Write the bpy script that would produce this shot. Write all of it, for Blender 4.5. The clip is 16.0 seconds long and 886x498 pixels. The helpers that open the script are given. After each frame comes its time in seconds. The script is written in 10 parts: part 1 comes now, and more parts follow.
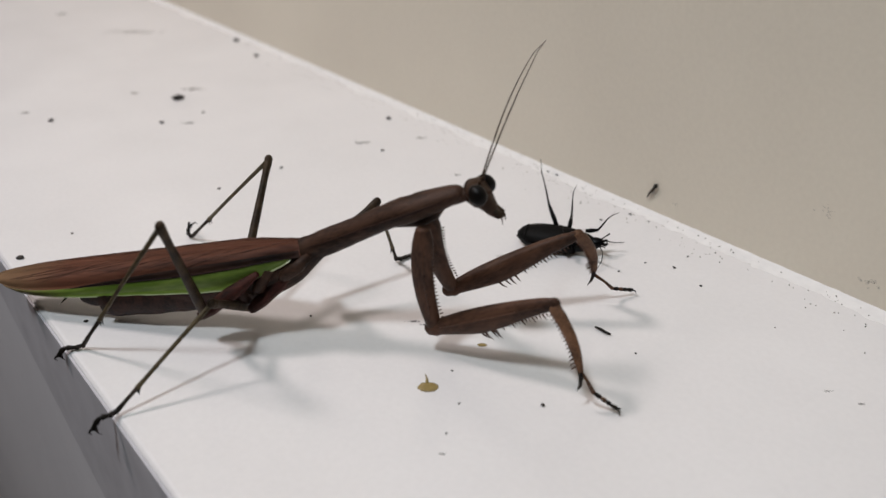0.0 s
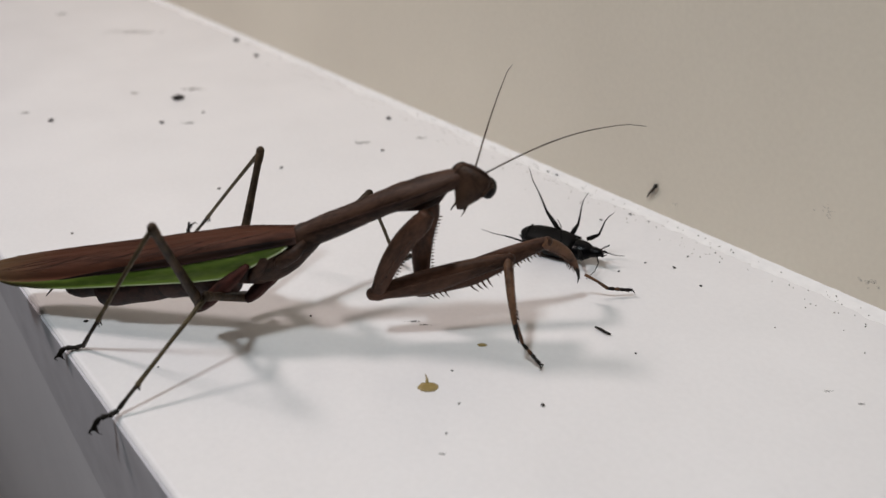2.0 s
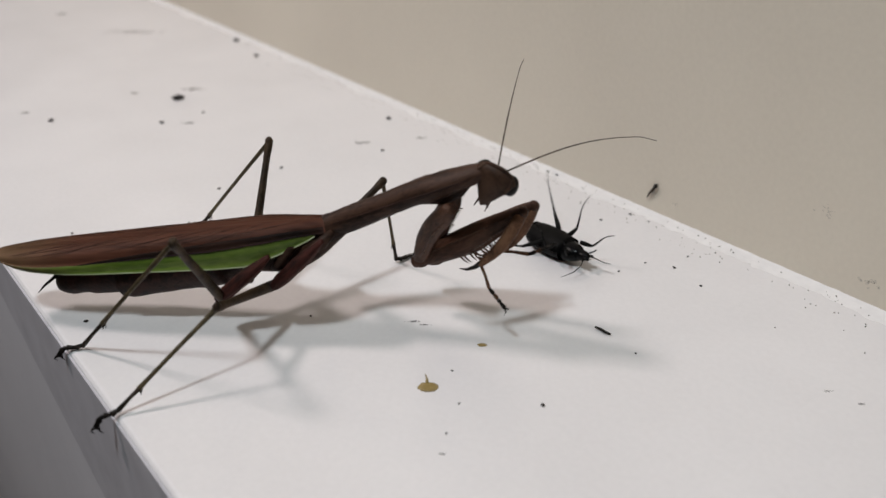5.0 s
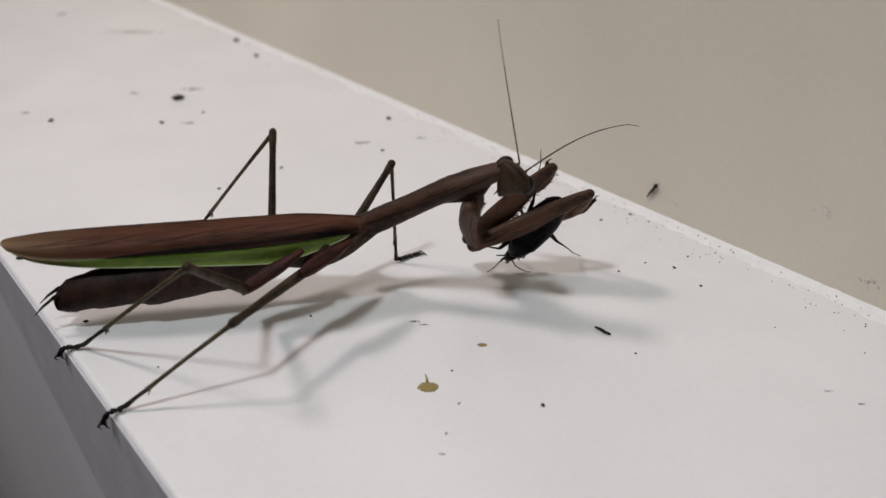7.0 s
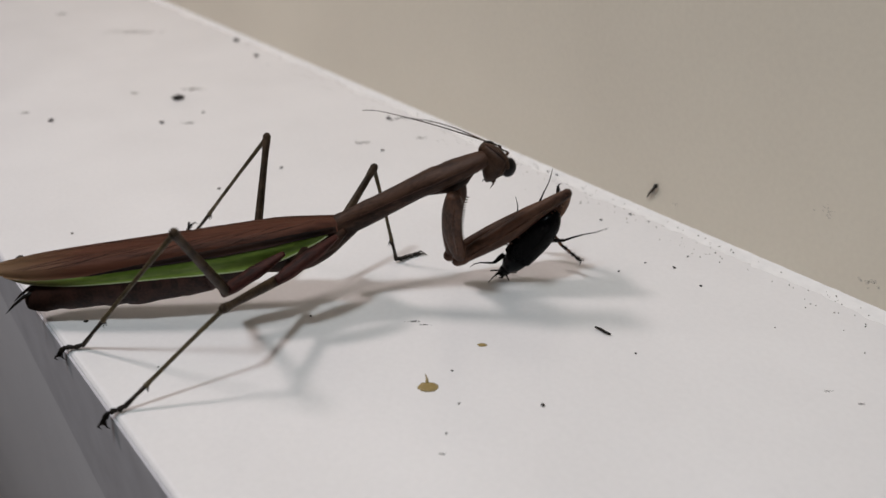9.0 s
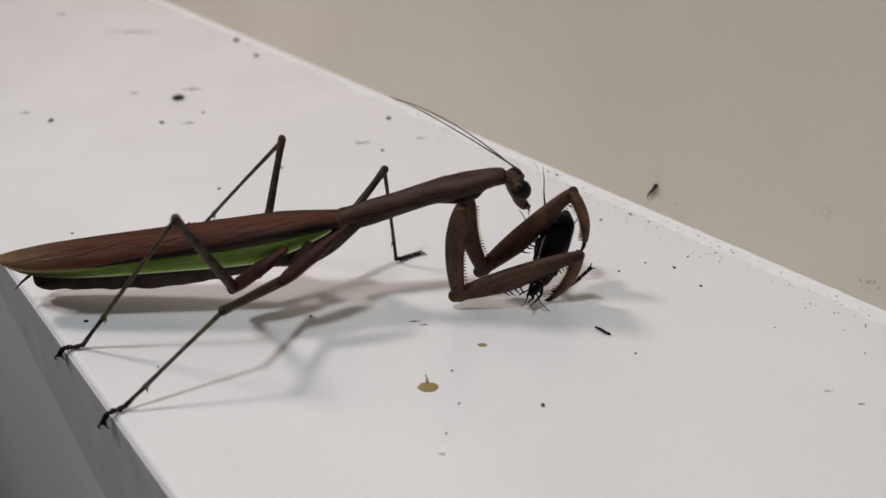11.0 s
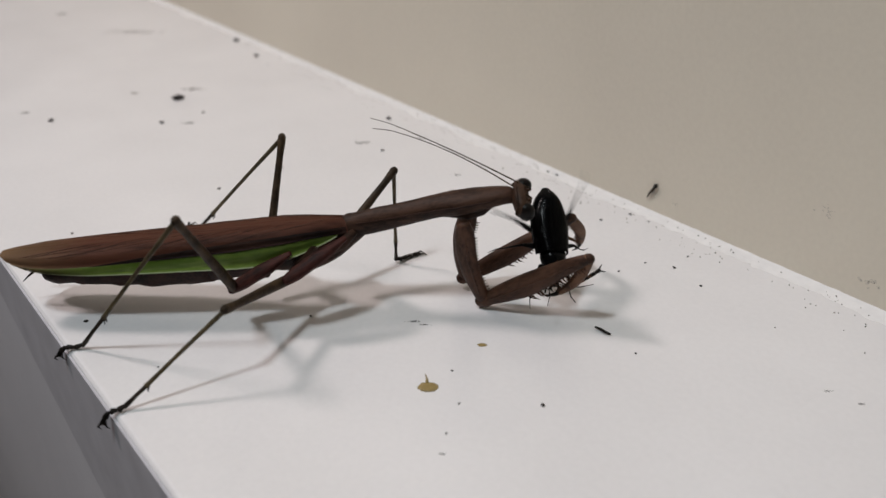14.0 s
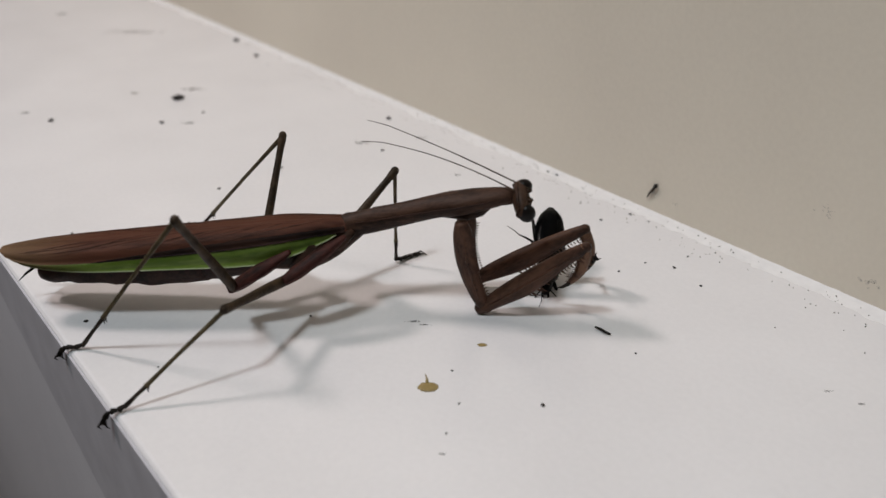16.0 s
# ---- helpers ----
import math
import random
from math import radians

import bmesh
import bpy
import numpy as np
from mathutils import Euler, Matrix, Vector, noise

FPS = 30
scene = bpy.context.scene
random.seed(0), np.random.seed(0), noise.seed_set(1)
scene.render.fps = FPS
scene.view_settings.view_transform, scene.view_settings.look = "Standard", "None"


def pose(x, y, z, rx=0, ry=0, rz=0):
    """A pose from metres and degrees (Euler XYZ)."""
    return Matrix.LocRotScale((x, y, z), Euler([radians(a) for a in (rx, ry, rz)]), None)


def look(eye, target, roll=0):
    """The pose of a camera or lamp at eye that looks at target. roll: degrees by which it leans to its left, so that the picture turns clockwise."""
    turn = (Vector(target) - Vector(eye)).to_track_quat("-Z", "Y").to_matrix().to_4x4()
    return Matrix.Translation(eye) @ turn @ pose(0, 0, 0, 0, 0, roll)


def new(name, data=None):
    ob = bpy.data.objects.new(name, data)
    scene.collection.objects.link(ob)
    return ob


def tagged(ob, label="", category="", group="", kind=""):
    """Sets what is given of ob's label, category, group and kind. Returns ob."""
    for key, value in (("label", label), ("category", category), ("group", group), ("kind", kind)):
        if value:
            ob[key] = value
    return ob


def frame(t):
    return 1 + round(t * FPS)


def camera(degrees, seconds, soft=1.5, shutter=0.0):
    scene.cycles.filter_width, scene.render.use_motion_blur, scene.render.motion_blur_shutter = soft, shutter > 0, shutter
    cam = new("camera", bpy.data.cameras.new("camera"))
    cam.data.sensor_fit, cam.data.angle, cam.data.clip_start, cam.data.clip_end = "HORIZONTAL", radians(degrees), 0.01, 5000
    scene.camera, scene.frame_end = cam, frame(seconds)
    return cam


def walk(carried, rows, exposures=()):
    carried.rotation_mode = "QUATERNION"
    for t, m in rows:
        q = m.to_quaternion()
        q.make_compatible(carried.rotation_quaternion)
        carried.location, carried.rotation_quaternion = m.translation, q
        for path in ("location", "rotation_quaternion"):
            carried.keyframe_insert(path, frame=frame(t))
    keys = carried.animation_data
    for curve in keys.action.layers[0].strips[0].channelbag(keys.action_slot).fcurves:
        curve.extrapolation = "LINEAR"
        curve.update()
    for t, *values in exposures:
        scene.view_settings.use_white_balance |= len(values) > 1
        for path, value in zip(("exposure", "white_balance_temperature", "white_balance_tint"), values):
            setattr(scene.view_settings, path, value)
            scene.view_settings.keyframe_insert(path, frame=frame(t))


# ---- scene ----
cam = camera(55, 16.0, soft=1.5, shutter=0.5)
cam.data.dof.use_dof, cam.data.dof.focus_distance, cam.data.dof.aperture_fstop = True, 0.158, 18.0
EYE = (0, 0, 0.086)
AIM = (-0.68328, 0.55061, 0.086 - 0.47953)
walk(cam, [(0.0, look(EYE, AIM)), (16.0, look(EYE, AIM))], exposures=[(0.0, 0.05), (2.2, 0.05), (2.8, 0.11), (3.6, 0.11), (4.0, 0.055), (4.2, 0.05), (6.3, -0.04), (16.0, -0.06)])

# ---- light ----
world = bpy.data.worlds.new("room_air")
scene.world = world
world.use_nodes = True
world.node_tree.nodes["Background"].inputs["Color"].default_value = (1.0, 0.975, 0.96, 1)
world.node_tree.nodes["Background"].inputs["Strength"].default_value = 0.35


def lamp(name, place, target, power, size, colour):
    data = bpy.data.lights.new(name, "AREA")
    data.energy, data.size, data.color = power, size, colour
    ob = new(name, data)
    ob.matrix_world = look(place, target)
    return ob


CENTRE = (-0.11, 0.07, 0.0)
lamp("ceiling_lamp_cool", (-0.011, -0.355, 0.90), CENTRE, 4.3, 0.092, (0.845, 0.935, 0.985))
lamp("ceiling_lamp_warm", (-0.446, -0.214, 0.60), CENTRE, 2.2, 0.10, (1.0, 0.885, 0.865))


# ---- materials ----
def material(name):
    m = bpy.data.materials.new(name)
    m.use_nodes = True
    return m, m.node_tree.nodes, m.node_tree.links, m.node_tree.nodes["Principled BSDF"]


def mottled(name, dark, light, scale=400.0, fine=2500.0, rough=0.5, bump=0.15, stretch=(1, 1, 1), spec=0.5, coat=0.0, tip=None, span=(0.5, 0.95), slant=0.0):
    """Two scales of noise between two colours, with fine relief."""
    m, nodes, links, shader = material(name)
    where = nodes.new("ShaderNodeTexCoord")
    place = nodes.new("ShaderNodeMapping")
    place.inputs["Scale"].default_value = stretch
    place.inputs["Rotation"].default_value = (0, radians(slant), 0)
    place.vector_type = "TEXTURE" if slant else "POINT"
    if slant:
        place.inputs["Scale"].default_value = [1 / v for v in stretch]
    links.new(where.outputs["Object"], place.inputs["Vector"])
    big, small = nodes.new("ShaderNodeTexNoise"), nodes.new("ShaderNodeTexNoise")
    big.inputs["Scale"].default_value, small.inputs["Scale"].default_value = scale, fine
    big.inputs["Detail"].default_value, small.inputs["Detail"].default_value = 4, 3
    for node in (big, small):
        links.new(place.outputs["Vector"], node.inputs["Vector"])
    mix = nodes.new("ShaderNodeMath")
    mix.operation = "MULTIPLY_ADD"
    links.new(small.outputs["Fac"], mix.inputs[0])
    mix.inputs[1].default_value = 0.45
    links.new(big.outputs["Fac"], mix.inputs[2])
    ramp = nodes.new("ShaderNodeValToRGB")
    ramp.color_ramp.elements[0].position, ramp.color_ramp.elements[1].position = span
    ramp.color_ramp.elements[0].color, ramp.color_ramp.elements[1].color = (*dark, 1), (*light, 1)
    links.new(mix.outputs["Value"], ramp.inputs["Fac"])
    colour = ramp.outputs["Color"]
    if tip:
        # the colour passes into another towards the tip of the part
        split = nodes.new("ShaderNodeSeparateXYZ")
        links.new(where.outputs["Object"], split.inputs["Vector"])
        reach = nodes.new("ShaderNodeMapRange")
        reach.inputs["From Min"].default_value, reach.inputs["From Max"].default_value = tip[0]
        links.new(split.outputs["X"], reach.inputs["Value"])
        blend = nodes.new("ShaderNodeMix")
        blend.data_type = "RGBA"
        links.new(reach.outputs["Result"], blend.inputs["Factor"])
        links.new(colour, blend.inputs["A"])
        blend.inputs["B"].default_value = (*tip[1], 1)
        colour = blend.outputs["Result"]
    links.new(colour, shader.inputs["Base Color"])
    relief = nodes.new("ShaderNodeBump")
    relief.inputs["Strength"].default_value, relief.inputs["Distance"].default_value = bump, 0.0002
    links.new(small.outputs["Fac"], relief.inputs["Height"])
    links.new(relief.outputs["Normal"], shader.inputs["Normal"])
    shader.inputs["Roughness"].default_value = rough
    shader.inputs["Specular IOR Level"].default_value = spec
    shader.inputs["Coat Weight"].default_value = coat
    return m


SEAL = mottled("sealant", (0.79, 0.772, 0.77), (0.875, 0.855, 0.85), 260, 900, 0.28, 0.12, spec=0.8)
LEDGE = mottled("white_lacquer", (0.765, 0.744, 0.747), (0.825, 0.803, 0.806), 30, 900, 0.24, 0.02, spec=0.8)
FRONT_DARK = mottled("darker_front_grey", (0.45, 0.44, 0.47), (0.55, 0.54, 0.575), 120, 3000, 0.45, 0.04)
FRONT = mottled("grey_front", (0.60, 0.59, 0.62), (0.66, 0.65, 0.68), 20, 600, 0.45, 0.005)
WALL = mottled("beige_wall", (0.615, 0.556, 0.465), (0.675, 0.614, 0.515), 15, 900, 0.6, 0.06)
PAINT = mottled("white_paint", (0.58, 0.56, 0.535), (0.64, 0.62, 0.595), 3, 80, 0.7, 0.1)
FLOOR = mottled("brown_floor", (0.20, 0.15, 0.11), (0.30, 0.23, 0.17), 4, 60, 0.5, 0.1)
BROWN = mottled("brown_chitin", (0.0165, 0.0085, 0.0056), (0.0637, 0.0320, 0.0202), 350, 2600, 0.52, 0.5, (0.35, 1, 1), spec=0.16, span=(0.58, 0.88))
LEGBROWN = mottled("leg_chitin", (0.019, 0.0120, 0.0068), (0.062, 0.0395, 0.0222), 350, 2600, 0.5, 0.4, spec=0.16, span=(0.58, 0.88))
FORE = mottled("foreleg_chitin", (0.0235, 0.0114, 0.0071), (0.0900, 0.0428, 0.0258), 300, 2600, 0.5, 0.5, (0.35, 1, 1), spec=0.16, span=(0.58, 0.88))
WING = mottled("wing_brown", (0.0183, 0.0063, 0.0041), (0.1518, 0.0595, 0.0365), 420, 1500, 0.58, 0.7, (0.10, 1, 0.55), spec=0.16, tip=((-0.046, -0.061), (0.20, 0.12, 0.065)), slant=11.0, span=(0.42, 0.76))
SHIN = mottled("olive_shin", (0.030, 0.0225, 0.0125), (0.110, 0.083, 0.045), 350, 2600, 0.5, 0.4, spec=0.16, span=(0.5, 0.88))
FORESHIN = mottled("russet_shin", (0.042, 0.021, 0.012), (0.170, 0.086, 0.048), 300, 2600, 0.5, 0.4, spec=0.16, span=(0.55, 0.88))
DARKVEIN = mottled("dark_vein", (0.022, 0.010, 0.007), (0.080, 0.036, 0.024), 300, 1500, 0.65, 0.3, spec=0.12)
VEIN = mottled("pale_vein", (0.05, 0.024, 0.016), (0.19, 0.095, 0.066), 300, 1500, 0.6, 0.3, spec=0.16)
DARKBAND = mottled("wing_dark_band", (0.010, 0.005, 0.004), (0.040, 0.018, 0.012), 300, 1500, 0.65, 0.3, (0.12, 1, 1), spec=0.15, span=(0.58, 0.88))
HEADBROWN = mottled("head_brown", (0.0286, 0.0145, 0.0087), (0.0616, 0.0330, 0.0202), 400, 2600, 0.5, 0.4, spec=0.16, span=(0.55, 0.88))
GREEN = mottled("wing_green", (0.145, 0.235, 0.030), (0.27, 0.37, 0.075), 250, 2200, 0.4, 0.15, (0.2, 1, 1), tip=((-0.046, -0.058), (0.19, 0.13, 0.065)), span=(0.58, 0.88))
CREAM = mottled("wing_margin", (0.38, 0.42, 0.2), (0.55, 0.56, 0.36), 300, 2000, 0.45, 0.1)
DARKRED = mottled("red_coxa", (0.011, 0.0037, 0.0029), (0.056, 0.0155, 0.011), 400, 2600, 0.6, 0.6, (0.3, 1, 1), spec=0.14, span=(0.55, 0.88))
ABDO = mottled("abdomen_brown", (0.0110, 0.0046, 0.0033), (0.0440, 0.0170, 0.0115), 300, 2000, 0.62, 0.45, spec=0.25, span=(0.58, 0.88))
EYE_DARK = mottled("dark_eye", (0.0025, 0.002, 0.002), (0.008, 0.006, 0.005), 500, 6000, 0.35, 0.1, spec=0.14)
FOOT = mottled("foot_dark", (0.005, 0.004, 0.0035), (0.018, 0.013, 0.010), 500, 3000, 0.6, 0.2, spec=0.2)
FOOTBROWN = mottled("foot_brown", (0.010, 0.007, 0.005), (0.034, 0.022, 0.014), 500, 3000, 0.55, 0.2, spec=0.18)
BELLY = mottled("black_belly", (0.0012, 0.0011, 0.0011), (0.004, 0.0036, 0.0034), 500, 2500, 0.55, 0.4, spec=0.1)
BLACK = mottled("black_shell", (0.0012, 0.0012, 0.0014), (0.0035, 0.0035, 0.004), 300, 2500, 0.22, 0.2, spec=0.1)
YELLOW = mottled("dried_droplet", (0.24, 0.17, 0.06), (0.34, 0.25, 0.10), 500, 3000, 0.25, 0.1)
CRUMB = mottled("dark_crumb", (0.015, 0.013, 0.012), (0.05, 0.04, 0.035), 800, 4000, 0.8, 0.3)
DUST = mottled("grey_dust", (0.25, 0.23, 0.21), (0.42, 0.40, 0.37), 800, 4000, 0.9, 0.3)
SMEAR, nodes_, links_, shader_ = material("dirt_smear")
cloud = nodes_.new("ShaderNodeTexNoise")
cloud.inputs["Scale"].default_value = 900
shader_.inputs["Base Color"].default_value = (0.16, 0.15, 0.14, 1)
shader_.inputs["Roughness"].default_value = 0.9
veil = nodes_.new("ShaderNodeMapRange")
veil.inputs["To Min"].default_value, veil.inputs["To Max"].default_value = 0.0, 0.28
links_.new(cloud.outputs["Fac"], veil.inputs["Value"])
links_.new(veil.outputs["Result"], shader_.inputs["Alpha"])

MM = 0.001


# ---- shape helpers ----
def mesh_object(name, bm, mat, parent=None, label="", smooth=True):
    me = bpy.data.meshes.new(name)
    bmesh.ops.recalc_face_normals(bm, faces=bm.faces)
    bm.to_mesh(me)
    bm.free()
    if mat:
        me.materials.append(mat)
    for poly in me.polygons:
        poly.use_smooth = smooth
    ob = new(name, me)
    if parent:
        ob.parent = parent
    if label:
        ob["label"] = label
    return ob


def part(name, bm, mat, parent, label="", smooth=True):
    return mesh_object(name, bm, mat, parent, label, smooth)


def tube(bm, rings, sides=12, power=1.0):
    """Joined rings (x, y, z, half width, half height) in millimetres along x, closed at both ends."""
    loops = []
    for x, y, z, w, h in rings:
        loop = []
        for i in range(sides):
            a = 2 * math.pi * i / sides
            ca, sa = math.cos(a), math.sin(a)
            ca = math.copysign(abs(ca) ** power, ca)
            sa = math.copysign(abs(sa) ** power, sa)
            loop.append(bm.verts.new((x * MM, (y + w * ca) * MM, (z + h * sa) * MM)))
        loops.append(loop)
    for a, b in zip(loops, loops[1:]):
        for i in range(sides):
            bm.faces.new((a[i], a[(i + 1) % sides], b[(i + 1) % sides], b[i]))
    bm.faces.new(loops[0][::-1])
    bm.faces.new(loops[-1])
    return bm


def along(points, radii, bm=None, sides=8):
    """A round tapered tube through points (millimetres)."""
    bm = bm or bmesh.new()
    pts = [Vector(p) * MM for p in points]
    loops = []
    for i, p in enumerate(pts):
        d = (pts[min(i + 1, len(pts) - 1)] - pts[max(i - 1, 0)]).normalized()
        a = d.cross(Vector((0.13, 0.31, 1))).normalized()
        b = d.cross(a)
        r = radii[i] * MM
        loops.append([bm.verts.new(p + a * r * math.cos(2 * math.pi * k / sides) + b * r * math.sin(2 * math.pi * k / sides)) for k in range(sides)])
    for a, b in zip(loops, loops[1:]):
        for k in range(sides):
            bm.faces.new((a[k], a[(k + 1) % sides], b[(k + 1) % sides], b[k]))
    bm.faces.new(loops[0][::-1])
    bm.faces.new(loops[-1])
    return bm


def smooth_rings(keys, count):
    """Rings interpolated smoothly through key rings."""
    keys = np.array(keys, float)
    s = np.linspace(0, len(keys) - 1, count)
    out = []
    for v in s:
        i = min(int(v), len(keys) - 2)
        p0, p1, p2, p3 = keys[max(i - 1, 0)], keys[i], keys[i + 1], keys[min(i + 2, len(keys) - 1)]
        w = v - i
        out.append(tuple(0.5 * (2 * p1 + (p2 - p0) * w + (2 * p0 - 5 * p1 + 4 * p2 - p3) * w * w + (3 * p1 - p0 - 3 * p2 + p3) * w ** 3)))
    return out


def box(x0, y0, z0, x1, y1, z1, bevel=0.0, segments=3):
    bm = bmesh.new()
    bmesh.ops.create_cube(bm, size=1, matrix=Matrix.LocRotScale(((x0 + x1) / 2, (y0 + y1) / 2, (z0 + z1) / 2), None, (x1 - x0, y1 - y0, z1 - z0)))
    if bevel:
        bmesh.ops.bevel(bm, geom=list(bm.edges), offset=bevel, segments=segments, affect="EDGES", profile=0.5)
    return bm


# ---- the place ----
FRONT_Y, WALL_Y = 0.0253, 0.1468
ledge = tagged(mesh_object("shelf_board", box(-2.2, FRONT_Y, -0.0040, 1.2, WALL_Y, 0, 0.0010), LEDGE, smooth=False),
               "white lacquered shelf board with scattered dirt specks", "shelf", kind="structure")
# a thin sheet of darker grey on the front, which widens towards one end
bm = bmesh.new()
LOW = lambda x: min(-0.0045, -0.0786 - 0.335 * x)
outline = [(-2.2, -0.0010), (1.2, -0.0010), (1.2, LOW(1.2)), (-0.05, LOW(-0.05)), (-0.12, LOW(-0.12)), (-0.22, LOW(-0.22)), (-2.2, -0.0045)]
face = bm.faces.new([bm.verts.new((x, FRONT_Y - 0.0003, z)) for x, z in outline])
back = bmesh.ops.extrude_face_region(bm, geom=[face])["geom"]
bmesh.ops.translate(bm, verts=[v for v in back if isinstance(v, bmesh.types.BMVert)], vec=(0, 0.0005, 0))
edge = part("edge_band", bm, FRONT_DARK, ledge, "darker grey wedge on the front below the shelf top", smooth=False)
cabinet = tagged(mesh_object("cabinet_front", box(-2.2, FRONT_Y + 0.0006, -0.9, 1.2, WALL_Y - 0.002, -0.0042), FRONT, smooth=False),
                 "plain grey cabinet front below the shelf board", "cabinet", kind="structure")
wall_back = tagged(mesh_object("wall_back", box(-2.4, WALL_Y, -0.9, 1.4, WALL_Y + 0.12, 1.6), WALL, smooth=False), "smooth beige painted wall behind the shelf", "wall", kind="structure")
tagged(mesh_object("wall_left", box(-2.5, -3.0, -0.9, -2.4, WALL_Y + 0.12, 1.6), PAINT, smooth=False), "plain white painted wall", "wall", kind="structure")
tagged(mesh_object("wall_right", box(1.4, -3.0, -0.9, 1.5, WALL_Y + 0.12, 1.6), PAINT, smooth=False), "plain white painted wall", "wall", kind="structure")
tagged(mesh_object("wall_front", box(-2.5, -3.1, -0.9, 1.5, -3.0, 1.6), PAINT, smooth=False), "plain white painted wall", "wall", kind="structure")
tagged(mesh_object("floor", box(-2.5, -3.1, -1.0, 1.5, WALL_Y + 0.12, -0.9), FLOOR, smooth=False), "brown floor of the room", "floor", kind="structure")
tagged(mesh_object("ceiling", box(-2.5, -3.1, 1.6, 1.5, WALL_Y + 0.12, 1.7), PAINT, smooth=False), "plain white ceiling", "ceiling", kind="structure")

# a thin smeared film of sealant, feathering out over the shelf from the foot of the wall
bm = bmesh.new()
ends = []
for x in list(np.linspace(-2.2, -0.46, 30)) + list(np.linspace(-0.45, 0.1, 420)) + list(np.linspace(0.12, 1.2, 20)):
    reach = 0.0038 + 0.0022 * noise.noise(Vector((x * 70, 0, 0))) + 0.0011 * noise.noise(Vector((x * 330, 4, 0))) + 0.0010 * noise.noise(Vector((x * 900, 9, 0)))
    ends.append([bm.verts.new((x, WALL_Y - reach * u, 0.0005 * (1 - u) ** 2.2 * (1 + 0.3 * noise.noise(Vector((x * 400, u * 2, 0)))) + 0.00006 - 0.00012 * u ** 6)) for u in np.linspace(0, 1, 9)])
for a, b in zip(ends, ends[1:]):
    for i in range(8):
        bm.faces.new((a[i], a[i + 1], b[i + 1], b[i]))
bmesh.ops.recalc_face_normals(bm, faces=list(bm.faces))
tagged(mesh_object("trim_sealant", bm, SEAL), "thin smeared white sealant along the foot of the wall", "sealant", kind="structure")


def lump(bm, x, y, z, rx, ry, rz, turn, rough=0.35):
    m = Matrix.Translation((x, y, z)) @ pose(0, 0, 0, 0, 0, turn)
    made = bmesh.ops.create_icosphere(bm, subdivisions=2, radius=1)["verts"]
    seed = random.random() * 50
    for v in made:
        k = 1 + rough * noise.noise(v.co * 1.5 + Vector((seed, 0, 0)))
        v.co = m @ Vector((v.co.x * rx * k, v.co.y * ry * k, v.co.z * rz * k))


# place and radius of each crumb, metres
CRUMBS = [
    (-0.2497, 0.0956, 0.00151),
    (-0.3006, 0.1412, 0.00123),
    (-0.2772, 0.1372, 0.00096),
    (-0.2542, 0.0587, 0.00082),
    (-0.0726, 0.0787, 0.00033),
    (-0.0792, 0.1284, 0.00031),
    (-0.1418, 0.0307, 0.00040),
    (-0.1801, 0.0755, 0.00038),
    (-0.0885, 0.0733, 0.00021),
    (-0.1786, 0.0402, 0.00030),
    (-0.0770, 0.0627, 0.00020),
    (-0.2327, 0.0831, 0.00063),
    (-0.1942, 0.1361, 0.00075),
    (-0.1753, 0.1205, 0.00048),
    (-0.1086, 0.1422, 0.00036),
    (-0.0869, 0.1301, 0.00032),
    (-0.0930, 0.1203, 0.00026),
    (-0.1345, 0.1450, 0.00039),
    (-0.1374, 0.1448, 0.00032),
    (-0.1108, 0.1349, 0.00029),
    (-0.1035, 0.1425, 0.00023),
    (-0.0725, 0.1010, 0.00023),
    (-0.1177, 0.0636, 0.00024),
    (-0.1819, 0.0936, 0.00040),
    (-0.2332, 0.0963, 0.00040),
    (-0.1741, 0.0282, 0.00070),
    (-0.0881, 0.1361, 0.00027),
    (-0.0919, 0.1272, 0.00021),
    (-0.1203, 0.0355, 0.00018),
    (-0.0812, 0.0687, 0.00020),
]
SMUDGES = [
    (-0.3372, 0.1172, 0.01116, 0.00858),
    (-0.2565, 0.1032, 0.00399, 0.00306),
    (-0.2277, 0.0893, 0.00245, 0.00197),
    (-0.2665, 0.0550, 0.00168, 0.00224),
    (-0.1836, 0.1194, 0.00278, 0.00211),
    (-0.1043, 0.0773, 0.00144, 0.00075),
    (-0.1023, 0.0782, 0.00123, 0.00046),
    (-0.0739, 0.0594, 0.00074, 0.00049),
    (-0.0463, 0.1170, 0.00082, 0.00048),
    (-0.0412, 0.1181, 0.00080, 0.00063),
    (-0.2642, 0.0873, 0.00143, 0.00243),
    (-0.1505, 0.1257, 0.00113, 0.00141),
    (-0.3870, 0.1034, 0.00193, 0.00574),
    (-0.1761, 0.1341, 0.00141, 0.00216),
]

for x, y, r in CRUMBS:
    bm = bmesh.new()
    lump(bm, x, y, r * 0.45, r * random.uniform(0.9, 1.3), r * random.uniform(0.7, 1.0), r * 0.5, random.uniform(0, 180))
    tagged(mesh_object("crumb", bm, CRUMB), "tiny dark dirt crumb lying on the white shelf", "crumb", group="crumbs on the shelf")
for x, y, rx, ry in SMUDGES:
    bm = bmesh.new()
    for i in range(34 if rx < 0.01 else 18):
        q = random.gauss(0, 0.4)
        lump(bm, x + q * rx * 0.63 + random.gauss(0, 0.3) * ry * -0.68, y + q * rx * 0.78 + random.gauss(0, 0.3) * ry * 0.55, 0.00003,
             rx * random.uniform(0.05, 0.17), ry * random.uniform(0.10, 0.30), 0.00006, 51)
    tagged(mesh_object("dirt_smudge", bm, SMEAR), "faint grey dirt smudge on the white shelf", "smudge", group="smudges on the shelf")

